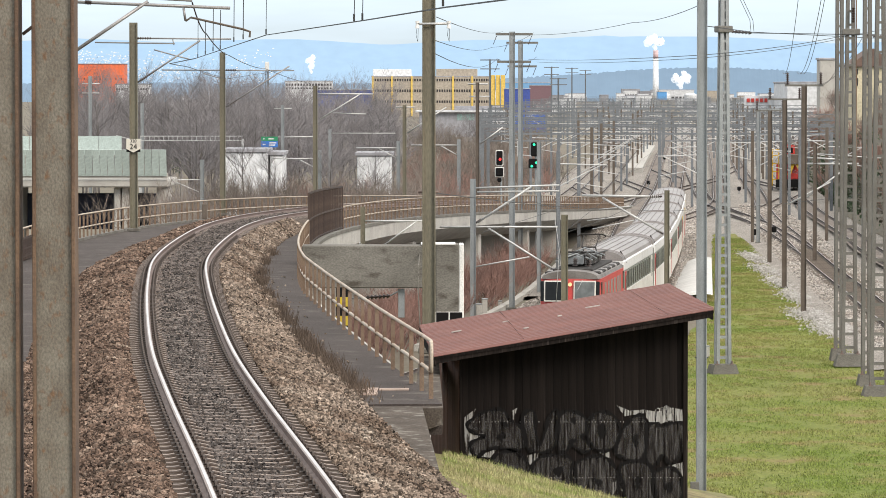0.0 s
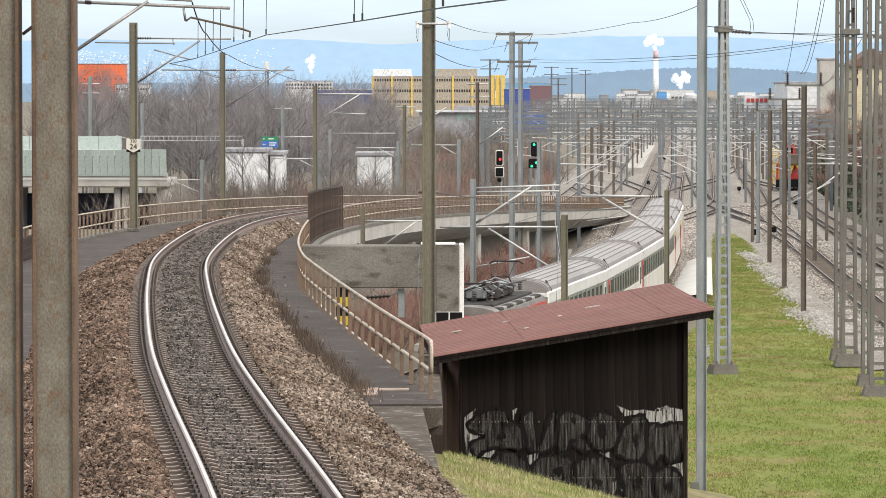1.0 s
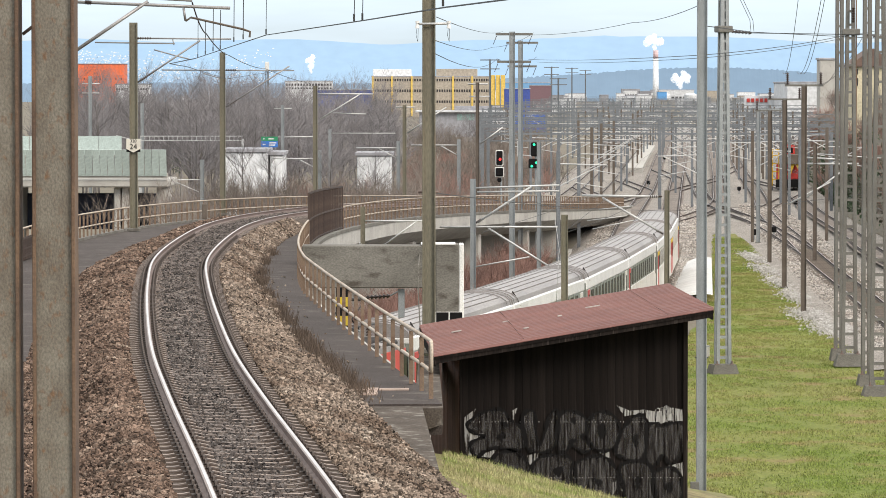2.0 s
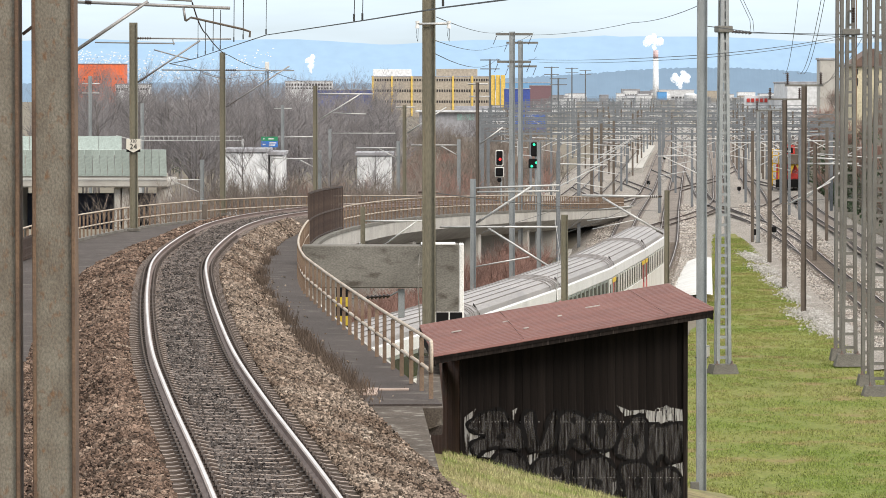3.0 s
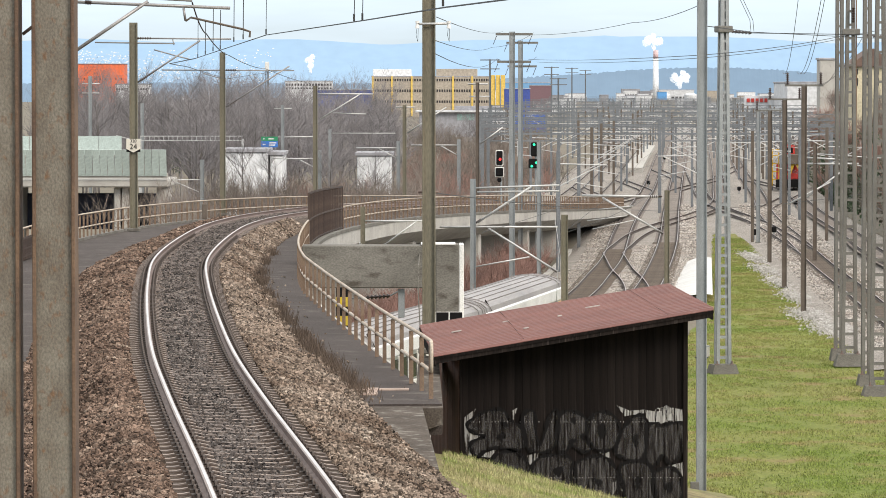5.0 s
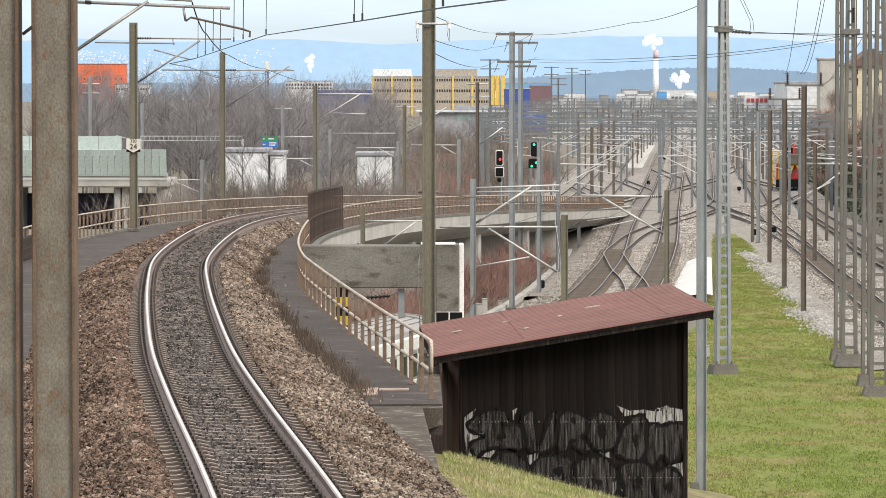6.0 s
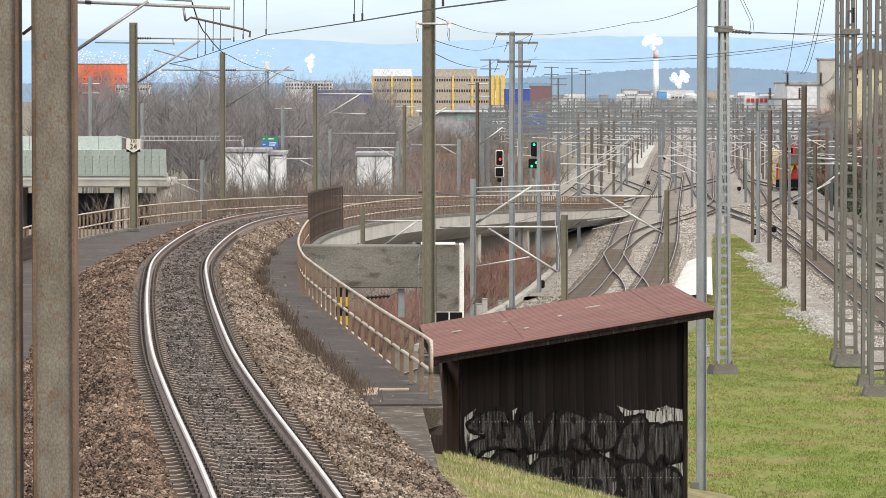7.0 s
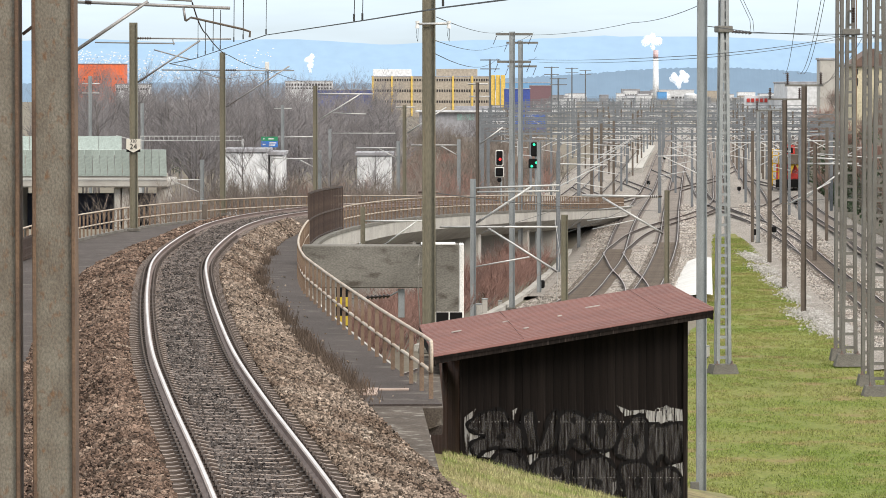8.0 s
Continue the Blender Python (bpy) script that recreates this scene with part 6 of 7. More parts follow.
DY = 2000
b = block("office_building", "beige and yellow office block with window bands", DY, -34.08, 22.72, 18.88, M_FACADE, depth=40,
          windows=((16.72, 17.93, 48, 0.6), (11.59, 12.8, 48, 0.6), (6.46, 7.54, 48, 0.6)))
for x in (-34.08, -24.88, -15.42, -5.14, 4.33, 13.52):
    part("yellow_strip", bevelled(x, x + 0.9, -0.5, 0.4, 0, 19.15, 0.05), M_YELLOWF, b)
for i in range(3):
    part("yellow_panel", bevelled(22.99 + i * 2.35, 22.99 + i * 2.35 + 2.0, -1.0 - i, 6, 0, 19.69, 0.05), M_YELLOWF, b)
part("roof_block", bevelled(-33.54, -15.15, 2, 18, 18.88, 22.38, 0.1), M_WHITEF, b)
part("roof_block", bevelled(-3.25, 16.5, 2, 18, 18.88, 22.65, 0.1), M_FACADE, b)
block("industrial_hall", "bright orange industrial hall with windows", 1800, -157.74, -137.29, 23.57, M_ORANGE, windows=((17.0, 17.7, 9, 0.22), (13.2, 13.9, 9, 0.22)))
block("office_building", "white low building with a row of windows", 1500, -117.45, -105.89, 14.42, M_WHITEF, windows=((12.4, 13.21, 12, 0.6),))
block("office_building", "white long building on the hill foot", 2300, -86.78, -60.96, 17.37, M_WHITEF, windows=((14.88, 16.12, 16, 0.6), (13.02, 13.95, 16, 0.6)))
block("warehouse", "dark blue warehouse roof behind the trees", 1700, -51.04, -28.97, 12.4, M_BLUEF)
b = block("signal_building", "grey flat-roofed railway building with a glazed corner", 1150, -6.53, 18.66, 6.5, M_GREYF, windows=((4.33, 6.04, 1, 0.001),))
part("roof_slab", bevelled(-7.62, 18.97, -1.5, 22, 6.35, 6.81, 0.05), M_WHITEF, b)
part("upper_storey", bevelled(3.27, 16.17, 3, 16, 6.81, 8.05, 0.05), M_GREYF, b)
for i in range(6):
    x = 3.89 + i * 0.8
    part("window", Mesh().box(x, x + 0.68, -0.1, 0.05, 4.17, 5.88), mat("greenish glass", (0.35, 0.5, 0.47), rough=0.2, bump=0), b)
part("sign_board", Mesh().box(13.69, 18.35, -0.2, -0.1, 2.93, 4.02), M_WHITEF, b)
part("writing_bar", Mesh().box(14.0, 17.73, -0.26, -0.21, 3.24, 3.71), M_BLACK, b)
block("railway_hut", "small white flat-roofed building by the yard", 1050, -19.03, -11.93, 5.74, M_WHITEF, depth=8, windows=((4.18, 4.89, 5, 0.5),))
block("warehouse", "blue container warehouse beside the yard", 1900, 28.01, 39.57, 12.91, M_BLUEF)
block("container_stack", "bright blue containers beside the yard", 1300, 21.8, 32.0, 5.03, mat("bright blue cladding", (0.04, 0.13, 0.5), (0.04, 0.1, 0.4), 0.5, bump=0), depth=6, category="containers")
block("warehouse", "pale blue glass industrial building", 2500, 32.46, 64.57, 16.79, mat("pale blue cladding", (0.18, 0.38, 0.62), (0.16, 0.33, 0.55), 0.5, bump=0))
block("warehouse", "brown red warehouse behind the masts", 2300, 47.9, 59.41, 14.88, mat("maroon cladding", (0.20, 0.11, 0.13), (0.17, 0.1, 0.11), 0.6, bump=0))
block("factory_hall", "long white hall behind bare shrubs", 412, -21.67, -17.49, 6.28, M_WHITEF, depth=12)
block("factory_hall", "long white hall behind bare shrubs", 418, -17.3, -16.1, 5.9, M_WHITEF, depth=12)
block("factory_hall", "white shed behind bare shrubs", 425, -8.74, -5.29, 5.74, M_WHITEF, depth=10)
w = block("warehouse", "large white warehouse beside the yard", 1000, 82.22, 92.77, 14.15, M_WHITEF, depth=40)
for i in range(5):
    part("writing_bar", Mesh().box(75.46 + i * 1.1, 75.46 + i * 1.1 + 0.75, 39, 39.1, 9.43, 10.38), M_VRED, w)
part("sign_wall", bevelled(74.92, 83.3, 39.2, 41, -0.5, 11.05, 0.1), M_WHITEF, w)
block("concrete_tower", "grey concrete building above the bank", 720, 64.85, 67.67, 17.65, M_CONC_PALE, depth=6)
hs = block("house", "pale yellow house with a gabled roof above the bank", 520, 50.77, 55.98, 15.35, mat("cream render", (0.62, 0.55, 0.38), (0.55, 0.49, 0.34), 0.8, 0, 0.3, 4, 0), depth=10,
           windows=((12.96, 13.94, 4, 0.25), (14.36, 15.07, 4, 0.25)))
m = Mesh()
a, bx, zt, zr = 50.21, 56.68, 15.35, 17.59
m.add([(a, -0.5, zt), (bx, -0.5, zt), (bx, 10.5, zt), (a, 10.5, zt), ((a + bx) / 2, -0.5, zr), ((a + bx) / 2, 10.5, zr)], [(0, 4, 5, 3), (1, 2, 5, 4), (0, 1, 4), (3, 5, 2)])
part("gable_roof", m, mat("brown tiles", (0.17, 0.11, 0.085), (0.12, 0.08, 0.065), 0.85, 0, 1, 8, 0.3), hs)
# scattered far town
rng = random.Random(21)
for i in range(120):
    d = rng.uniform(2300, 4300)
    u = rng.uniform(870, 1460)
    wpx = rng.uniform(8, 34)
    h = rng.uniform(3, 10) * (d / 3000)
    x0 = (u - 784) * d / 7400
    block("town_building", "pale distant town building", d, x0, x0 + wpx * d / 7400, h, rng.choice((M_WHITEF, M_WHITEF, M_GREYF, M_GREYF, M_FACADE)), windows=((h * 0.55, h * 0.7, 5, 0.6),) if i % 3 == 0 else ())
for i in range(26):
    d = rng.uniform(2800, 4300)
    u = rng.uniform(60, 660)
    h = rng.uniform(3, 6.5) * (d / 3000)
    x0 = (u - 784) * d / 7400
    block("town_building", "pale distant town building", d, x0, x0 + rng.uniform(6, 22) * d / 7400, h, rng.choice((M_WHITEF, M_GREYF, M_FACADE)))
# chimney of the power plant
ch = thing("chimney", "tall white industrial chimney with a pink top", "chimney", at=(152.54, 3000, 0))
part("shaft", Mesh().tube((0, 0, -0.5), (0, 0, 35.06), 2.3, 20, 1.9), M_WHITEF, ch, smooth=True)
part("cap", Mesh().tube((0, 0, 35.06), (0, 0, 41.13), 1.9, 20, 1.8), mat("faded pink paint", (0.72, 0.52, 0.52), (0.66, 0.48, 0.48), 0.7, bump=0), ch, smooth=True)
for u, v, d in ((1175, 165, 2900), (1222, 168, 2900)):
    pl = thing("storage_tank", "white industrial tank beside the chimney", "tank", "tanks", at=((u - 784) * d / 7400, d, 0))
    part("drum", Mesh().tube((0, 0, -0.5), (0, 0, 9.5), 4.5, 20), M_WHITEF, pl)
    part("dome", Mesh().tube((0, 0, 9.5), (0, 0, 10.6), 4.5, 20, 1.5), M_WHITEF, pl)
block("boiler_house", "white and blue power plant hall", 2950, 152.39, 177.13, 12.6, M_WHITEF, windows=((6.5, 8.0, 9, 0.6),))
block("boiler_house", "blue clad power plant annex", 2850, 146.5, 152.5, 11.2, mat("sky blue cladding", (0.12, 0.36, 0.7), (0.1, 0.3, 0.6), 0.5, bump=0))

# steam plumes, in soft overlapping puffs
M_STEAM = mat("white steam", (0.93, 0.94, 0.95), (0.86, 0.88, 0.91), 1.0, 0, 0.08, 0.4, 0)
st = M_STEAM.node_tree.nodes["Principled BSDF"]
st.inputs["Alpha"].default_value = 0.3
# a faint glow of its own brightens the steam beyond the light it receives
st.inputs["Emission Color"].default_value, st.inputs["Emission Strength"].default_value = (0.9, 0.95, 1.0, 1), 0.35
PLUMES = []


def plume(label, at, puffs, drift, seed):
    t = thing("steam_plume", label, "steam plume", "steam plumes", at=at)
    rg = random.Random(seed)
    for x, z, r in puffs:
        bm = bmesh.new()
        bmesh.ops.create_icosphere(bm, subdivisions=3, radius=r)
        for v in bm.verts:
            k = 1 + 0.32 * noise.noise(v.co * (1.6 / r) + Vector((seed, x, z))) + 0.2 * noise.noise(v.co * (4.5 / r) + Vector((seed, z, x)))
            v.co *= k
        me = bpy.data.meshes.new("puff")
        bm.to_mesh(me)
        bm.free()
        me.materials.append(M_STEAM)
        me.polygons.foreach_set("use_smooth", [True] * len(me.polygons))
        ob = part("puff", me, None, t)
        ob.location = (x, rg.uniform(-3, 3), z)
    PLUMES.append((t, at, drift))


def cloud(n, rx, rz, x0, z0, r0, r1, seed):
    rg = random.Random(seed)
    out = [(0.0, 0.6, r0), (-0.4, 2.0, r0 * 1.2)]
    for k in range(n):
        a, q = rg.uniform(0, 6.28), math.sqrt(rg.random())
        out.append((x0 + rx * q * math.cos(a), z0 + rz * q * math.sin(a), rg.uniform(r0, r1)))
    return out


plume("white steam drifting from the tall chimney", (151.76, 2990, 41.44), cloud(15, 7.0, 3.6, -1.5, 7.0, 1.4, 3.0, 4), (-1.6, 0, 0.4), 3)
plume("white steam over the power plant", (169.98, 2990, 14.01), cloud(13, 6.0, 5.0, 1.0, 6.0, 1.4, 3.0, 8), (-1.2, 0, 0.5), 7)
plume("thin steam rising beyond the woods", (-81.79, 2600, 22.92), cloud(9, 2.2, 6.0, 0.0, 8.0, 0.9, 2.0, 9), (-0.6, 0, 0.6), 12)

# ---------------------------------------------------------------- train
M_RED = mat("faded red paint", (0.56, 0.055, 0.045), (0.48, 0.065, 0.055), 0.42, 0, 1, 30, 0.05)
M_TROOF = mat("grey train roof", (0.37, 0.34, 0.325), (0.28, 0.255, 0.245), 0.5, 0.25, 0.7, 20, 0.1, stretch=(1, 0.3, 1), c3=(0.19, 0.18, 0.175), c3lo=0.6, c3hi=0.85)
M_LROOF = mat("sooty locomotive roof", (0.22, 0.20, 0.185), (0.13, 0.115, 0.105), 0.6, 0.1, 1.2, 20, 0.1)
M_TWHITE = mat("pale train side", (0.72, 0.70, 0.65), (0.60, 0.57, 0.52), 0.45, 0, 1, 20, 0.05)
M_TGREY = mat("grey green train side", (0.24, 0.255, 0.22), (0.18, 0.195, 0.165), 0.5, 0, 1, 20, 0.05)
M_EAVE = mat("silver white eave", (0.82, 0.81, 0.80), (0.72, 0.71, 0.70), 0.4, 0.1, 1, 20, 0.05)
M_DOOR = mat("red door", (0.50, 0.035, 0.035), (0.42, 0.04, 0.04), 0.4, bump=0)
M_TYEL = mat("yellow class stripe", (0.75, 0.52, 0.03), (0.68, 0.46, 0.03), 0.5, bump=0)
M_DARKGLASS = mat("dark train glass", (0.012, 0.014, 0.015), rough=0.25, bump=0, spec=0.2)
M_CABGLASS = mat("grey cab glass", (0.16, 0.17, 0.165), (0.10, 0.105, 0.105), 0.08, 0, 0.8, 5, 0)
M_UNDER = mat("dark running gear", (0.035, 0.03, 0.027), rough=0.85)
M_HEAD = glow("warm headlamp", (1.0, 0.55, 0.28), 0.4)
CARS = []


def bogie(parent, y):
    bg_ = part("bogie", bevelled(-1.15, 1.15, y - 1.5, y + 1.5, 0.35, 0.75, 0.06), M_UNDER, parent)
    wheel = Mesh().tube((-0.8, 0, 0), (-0.68, 0, 0), 0.47, 16).tube((0.68, 0, 0), (0.8, 0, 0), 0.47, 16).tube((-0.68, 0, 0), (0.68, 0, 0), 0.08, 6).data("wheel", [M_RAIL_SIDE])
    for dy in (-1.2, 1.2):
        w = part("wheel", wheel, None, bg_)
        w.location = (0, y + dy, 0.47)


def roof_profile(y, hw=1.36, z0=3.46, z1=4.05, n=10):
    out = []
    for i in range(n + 1):
        a = math.pi * i / n
        out.append((hw * math.cos(a), y, z0 + (z1 - z0) * math.sin(a) ** 0.75))
    return out


def coach(first):
    L = 23.4 / 2
    c = thing("coach", "white and grey passenger coach with yellow first-class stripe" if first else "white and grey-green passenger coach with red doors", "railway carriage", "train cars")
    part("lower_side", bevelled(-1.42, 1.42, -L, L, 0.62, 1.95, 0.04), M_TWHITE, c)
    part("window_band", bevelled(-1.41, 1.41, -L + 0.01, L - 0.01, 1.95, 2.95, 0.01), M_TGREY, c)
    part("eave_band", bevelled(-1.42, 1.42, -L, L, 2.95, 3.52, 0.06), M_EAVE, c)
    m = Mesh()
    m.sweep([roof_profile(-L + 0.02), roof_profile(-L + 0.7), roof_profile(L - 0.7), roof_profile(L - 0.02)], closed=True)
    part("roof", m, M_TROOF, c, smooth=False)
    for x in (-1.05, -0.75, -0.42, 0.0, 0.42, 0.75, 1.05):
        a = math.acos(x / 1.36)
        z = 3.46 + 0.59 * math.sin(a) ** 0.75
        part("roof_rib", Mesh().box(x - 0.02, x + 0.02, -L + 1.6, L - 1.6, z - 0.03, z + 0.022), M_LROOF, c)
    for y in (-L + 1.3, -L + 0.35, L - 1.3, L - 0.35):
        m = Mesh()
        ring = [[(x * 1.012, y + dy, 3.46 + (z - 3.46) * 1.02 + dz) for x, _, z in roof_profile(0)] for dy, dz in ((-0.05, 0.0), (-0.05, 0.035), (0.05, 0.035), (0.05, 0.0))]
        m.sweep(ring, closed=False)
        part("roof_strap", m, M_TROOF, c)
    part("roof_handrail", Mesh().chain([(1.15, -L + 1.5, 3.78), (1.1, -L + 1.5, 3.98), (1.32, -L + 1.5, 3.62), (1.42, -L + 1.5, 3.35)], 0.03, 5), M_UNDER, c)
    n = 11
    me = Mesh().box(-1.425, 1.425, -0.62, 0.62, 0, 0.82).data("window", [M_DARKGLASS])
    for i in range(n):
        w = part("window", me, None, c)
        w.location = (0, -L + 3.1 + i * (2 * L - 6.2) / (n - 1), 2.04)
    mf = Mesh().box(-1.45, 1.45, -0.24, 0.24, 0, 0.95).data("window_pillar", [M_TGREY if not first else M_TWHITE])
    for i in range(n - 1):
        w = part("window_pillar", mf, None, c)
        w.location = (0, -L + 3.1 + (i + 0.5) * (2 * L - 6.2) / (n - 1), 2.0)
    for y in (-L + 1.15, L - 1.15):
        leading = y < 0
        d = part("door", bevelled(-1.435, 1.435, y - 0.5, y + 0.5, 0.75, 2.94, 0.02), M_DOOR if leading or first else M_TWHITE, c, "red folding door" if leading or first else "pale folding door")
        part("door_window", Mesh().box(-1.442, 1.442, y - 0.3, y + 0.3, 1.75, 2.7), M_DARKGLASS, d)
        if first:
            part("stripe", Mesh().box(-1.445, 1.445, y - 1.1, y + 0.9, 2.72, 2.93), M_TYEL, c)
    for y in (-L, L):
        s = -1 if y < 0 else 1
        part("end_wall", bevelled(-1.38, 1.38, y - 0.02, y + 0.05 * s if s > 0 else y + 0.02, 0.9, 3.3, 0.005), M_TGREY, c)
        part("gangway", bevelled(-0.6, 0.6, min(y, y + 0.2 * s), max(y, y + 0.2 * s), 1.0, 3.1, 0.05), M_UNDER, c)
    part("underframe", bevelled(-1.2, 1.2, -L + 4.5, L - 4.5, 0.3, 0.62, 0.05), M_UNDER, c)
    for y in (-L + 3.1, L - 3.1):
        bogie(c, y)
    return c


def locomotive():
    L = 14.4 / 2
    c = thing("locomotive", "red electric locomotive with white framed cab windows", "locomotive", "train cars")
    W = 1.48
    m = Mesh()
    # rounded nose at both ends
    plan = lambda z, k: [(-W, -L + 0.45 + k, z), (-W + 0.25, -L + 0.1 + k, z), (-0.5, -L + k, z), (0.5, -L + k, z), (W - 0.25, -L + 0.1 + k, z), (W, -L + 0.45 + k, z),
                         (W, L - 0.45 - k, z), (W - 0.25, L - 0.1 - k, z), (0.5, L - k, z), (-0.5, L - k, z), (-W + 0.25, L - 0.1 - k, z), (-W, L - 0.45 - k, z)]
    m.sweep([plan(0.75, 0.06), plan(1.9, 0.0), plan(3.22, 0.22)])
    part("body", m, M_RED, c)
    m = Mesh()
    rp = lambda y, k: [(x * k, y, 3.21 + (z - 3.28) * k) for x, _, z in roof_profile(0, 1.46, 3.28, 3.70)]
    m.sweep([rp(-L + 0.24, 0.93), rp(-L + 0.5, 0.985), rp(-L + 0.9, 1.0), rp(L - 0.9, 1.0), rp(L - 0.5, 0.985), rp(L - 0.24, 0.93)])
    part("roof", m, M_LROOF, c)
    for s in (-1, 1):
        for x in (-0.72, 0.72):
            f = part("cab_window_frame", bevelled(x - 0.55, x + 0.55, -0.03, 0.03, -0.52, 0.52, 0.025), M_TWHITE, c, "white window frame")
            f.matrix_basis = pose(0, s * (L - 0.05), 2.62, s * 9.5, 0, s * x * 4)
            g_ = part("cab_window", bevelled(x - 0.49, x + 0.49, -0.045, 0.045, -0.46, 0.46, 0.02), M_DARKGLASS if x < 0 else M_CABGLASS, f)
            part("wiper", Mesh().bar((x - 0.1, s * 0.06, 0.55), (x - 0.35, s * 0.06, 0.05), 0.03, 0.02), M_TUBE, c).matrix_basis = pose(0, s * (L - 0.05), 2.62, s * 9.5, 0, 0)
        part("headlamp", Mesh().tube((0.0, s * (L - 0.14), 2.95), (0.0, s * (L - 0.02), 2.95), 0.095, 12), M_HEAD, c)
        for x in (-1.0, 1.0):
            part("headlamp", Mesh().tube((x, s * (L - 0.05), 1.35), (x, s * (L + 0.04), 1.35), 0.14, 12), M_HEAD, c)
        for x in (-W, W):
            k = 1 if x > 0 else -1
            part("corner_window", bevelled(min(x, x + 0.01 * k) - 0.005, max(x, x + 0.01 * k) + 0.005, s * (L - 0.85) - 0.28, s * (L - 0.85) + 0.28, 2.15, 3.05, 0.004), M_DARKGLASS, c)
        for x in (-1.27, 1.27):
            part("corner_window", bevelled(x - 0.17, x + 0.17, -0.05, 0.05, -0.5, 0.48, 0.02), M_DARKGLASS, c).matrix_basis = pose(0, s * (L - 0.17), 2.62, s * 9.5, 0, 0)
        part("buffer_beam", bevelled(-1.3, 1.3, min(s * L, s * (L + 0.15)), max(s * L, s * (L + 0.15)), 0.8, 1.2, 0.03), M_UNDER, c)
        for x in (-0.87, 0.87):
            part("buffer", Mesh().tube((x, s * (L + 0.1), 1.05), (x, s * (L + 0.6), 1.05), 0.1, 10).tube((x, s * (L + 0.56), 1.05), (x, s * (L + 0.62), 1.05), 0.24, 14), M_UNDER, c)
        part("number_bars", Mesh().box(-0.15, 0.15, min(s * (L - 0.05), s * (L + 0.01)), max(s * (L - 0.05), s * (L + 0.01)), 1.9, 2.02), M_TWHITE, c)
    for y in (-4.2, -2.4, -0.6, 1.2, 3.0, 4.4):
        part("side_window", bevelled(-1.49, 1.49, y - 0.4, y + 0.4, 2.1, 2.95, 0.02), M_TGREY, c, "louvred side window")
    # roof gear
    part("roof_deck", bevelled(-0.98, 0.98, -5.7, 5.6, 3.4, 3.655, 0.04), M_UNDER, c, "dark equipment deck")
    for k in range(13):
        for x in (-1.18, 1.18):
            part("roof_hatch", bevelled(x - 0.17, x + 0.17, -6.1 + k * 0.92, -6.1 + k * 0.92 + 0.88, 3.25, 3.53, 0.05), M_TROOF if k % 3 == 1 else M_UNDER, c)
    for y in (-4.5, 4.5):
        for x in (-0.6, 0.0, 0.6):
            m = Mesh()
            for i in range(4):
                m.tube((x, y, 3.75 + i * 0.1), (x, y, 3.83 + i * 0.1), 0.13, 8, 0.07)
            part("roof_insulator", m, M_INSUL, c)
    for y in (-2.2, -0.4, 1.4):
        part("resistor_hood", bevelled(-0.7, 0.7, y - 0.7, y + 0.7, 3.7, 4.15, 0.08), M_UNDER, c)
    rg = random.Random(3)
    for k in range(16):
        x, y = rg.uniform(-0.95, 0.95), rg.uniform(-5.4, 3.4)
        z = 3.72 + rg.uniform(0, 0.1)
        m = Mesh()
        for i in range(3):
            m.tube((x, y, z + i * 0.12), (x, y, z + i * 0.12 + 0.1), 0.12, 8, 0.06)
        part("roof_insulator", m, M_INSUL, c)
    for k in range(7):
        y = -5.2 + k * 1.25
        part("roof_pipe", Mesh().chain([(-0.9, y, 4.0), (rg.uniform(-0.4, 0.4), y + rg.uniform(-0.4, 0.4), 4.25 + rg.uniform(0, 0.15)), (0.9, y + rg.uniform(-0.5, 0.5), 4.05)], 0.04, 6), M_UNDER if k % 2 else M_GALV, c)
    for y in (-3.3, 2.8):
        part("transformer_box", bevelled(-0.5, 0.3, y - 0.35, y + 0.35, 3.75, 4.2, 0.06), M_GALV, c)
    part("roof_line", Mesh().chain([(0.75, -5.5, 4.1), (0.8, -2.5, 4.25), (0.7, 0.5, 4.2), (0.75, 5.2, 4.15)], 0.03, 6), M_WIRE, c)
    part("roof_line", Mesh().chain([(-0.75, -5.5, 4.1), (-0.8, -2.5, 4.3), (-0.7, 0.5, 4.2), (-0.75, 5.2, 4.15)], 0.03, 6), M_WIRE, c)
    m = Mesh().chain([(0.3, 4.2, 4.0), (0.35, 2.9, 4.4), (0.4, 4.6, 4.95)], 0.03, 6).chain([(-0.3, 4.2, 4.0), (-0.35, 2.9, 4.4), (-0.4, 4.6, 4.95)], 0.03, 6)
    m.chain([(-0.75, 4.6, 4.88), (-0.55, 4.6, 5.0), (0.55, 4.6, 5.0), (0.75, 4.6, 4.88)], 0.04, 6).tube((-0.35, 2.9, 4.4), (0.35, 2.9, 4.4), 0.04)
    part("pantograph", m, M_UNDER, c)
    m = Mesh().chain([(0.5, -4.4, 4.15), (0.55, -5.6, 4.3), (0.55, -3.6, 4.4)], 0.04, 6).chain([(-0.5, -4.4, 4.15), (-0.55, -5.6, 4.3), (-0.55, -3.6, 4.4)], 0.04, 6).tube((-0.9, -3.6, 4.4), (0.9, -3.6, 4.4), 0.04)
    part("pantograph", m, M_UNDER, c, "folded pantograph")
    part("underframe", bevelled(-1.3, 1.3, -L + 0.5, L - 0.5, 0.45, 0.78, 0.05), M_UNDER, c)
    for y in (-4.0, 4.0):
        bogie(c, y)
    return c


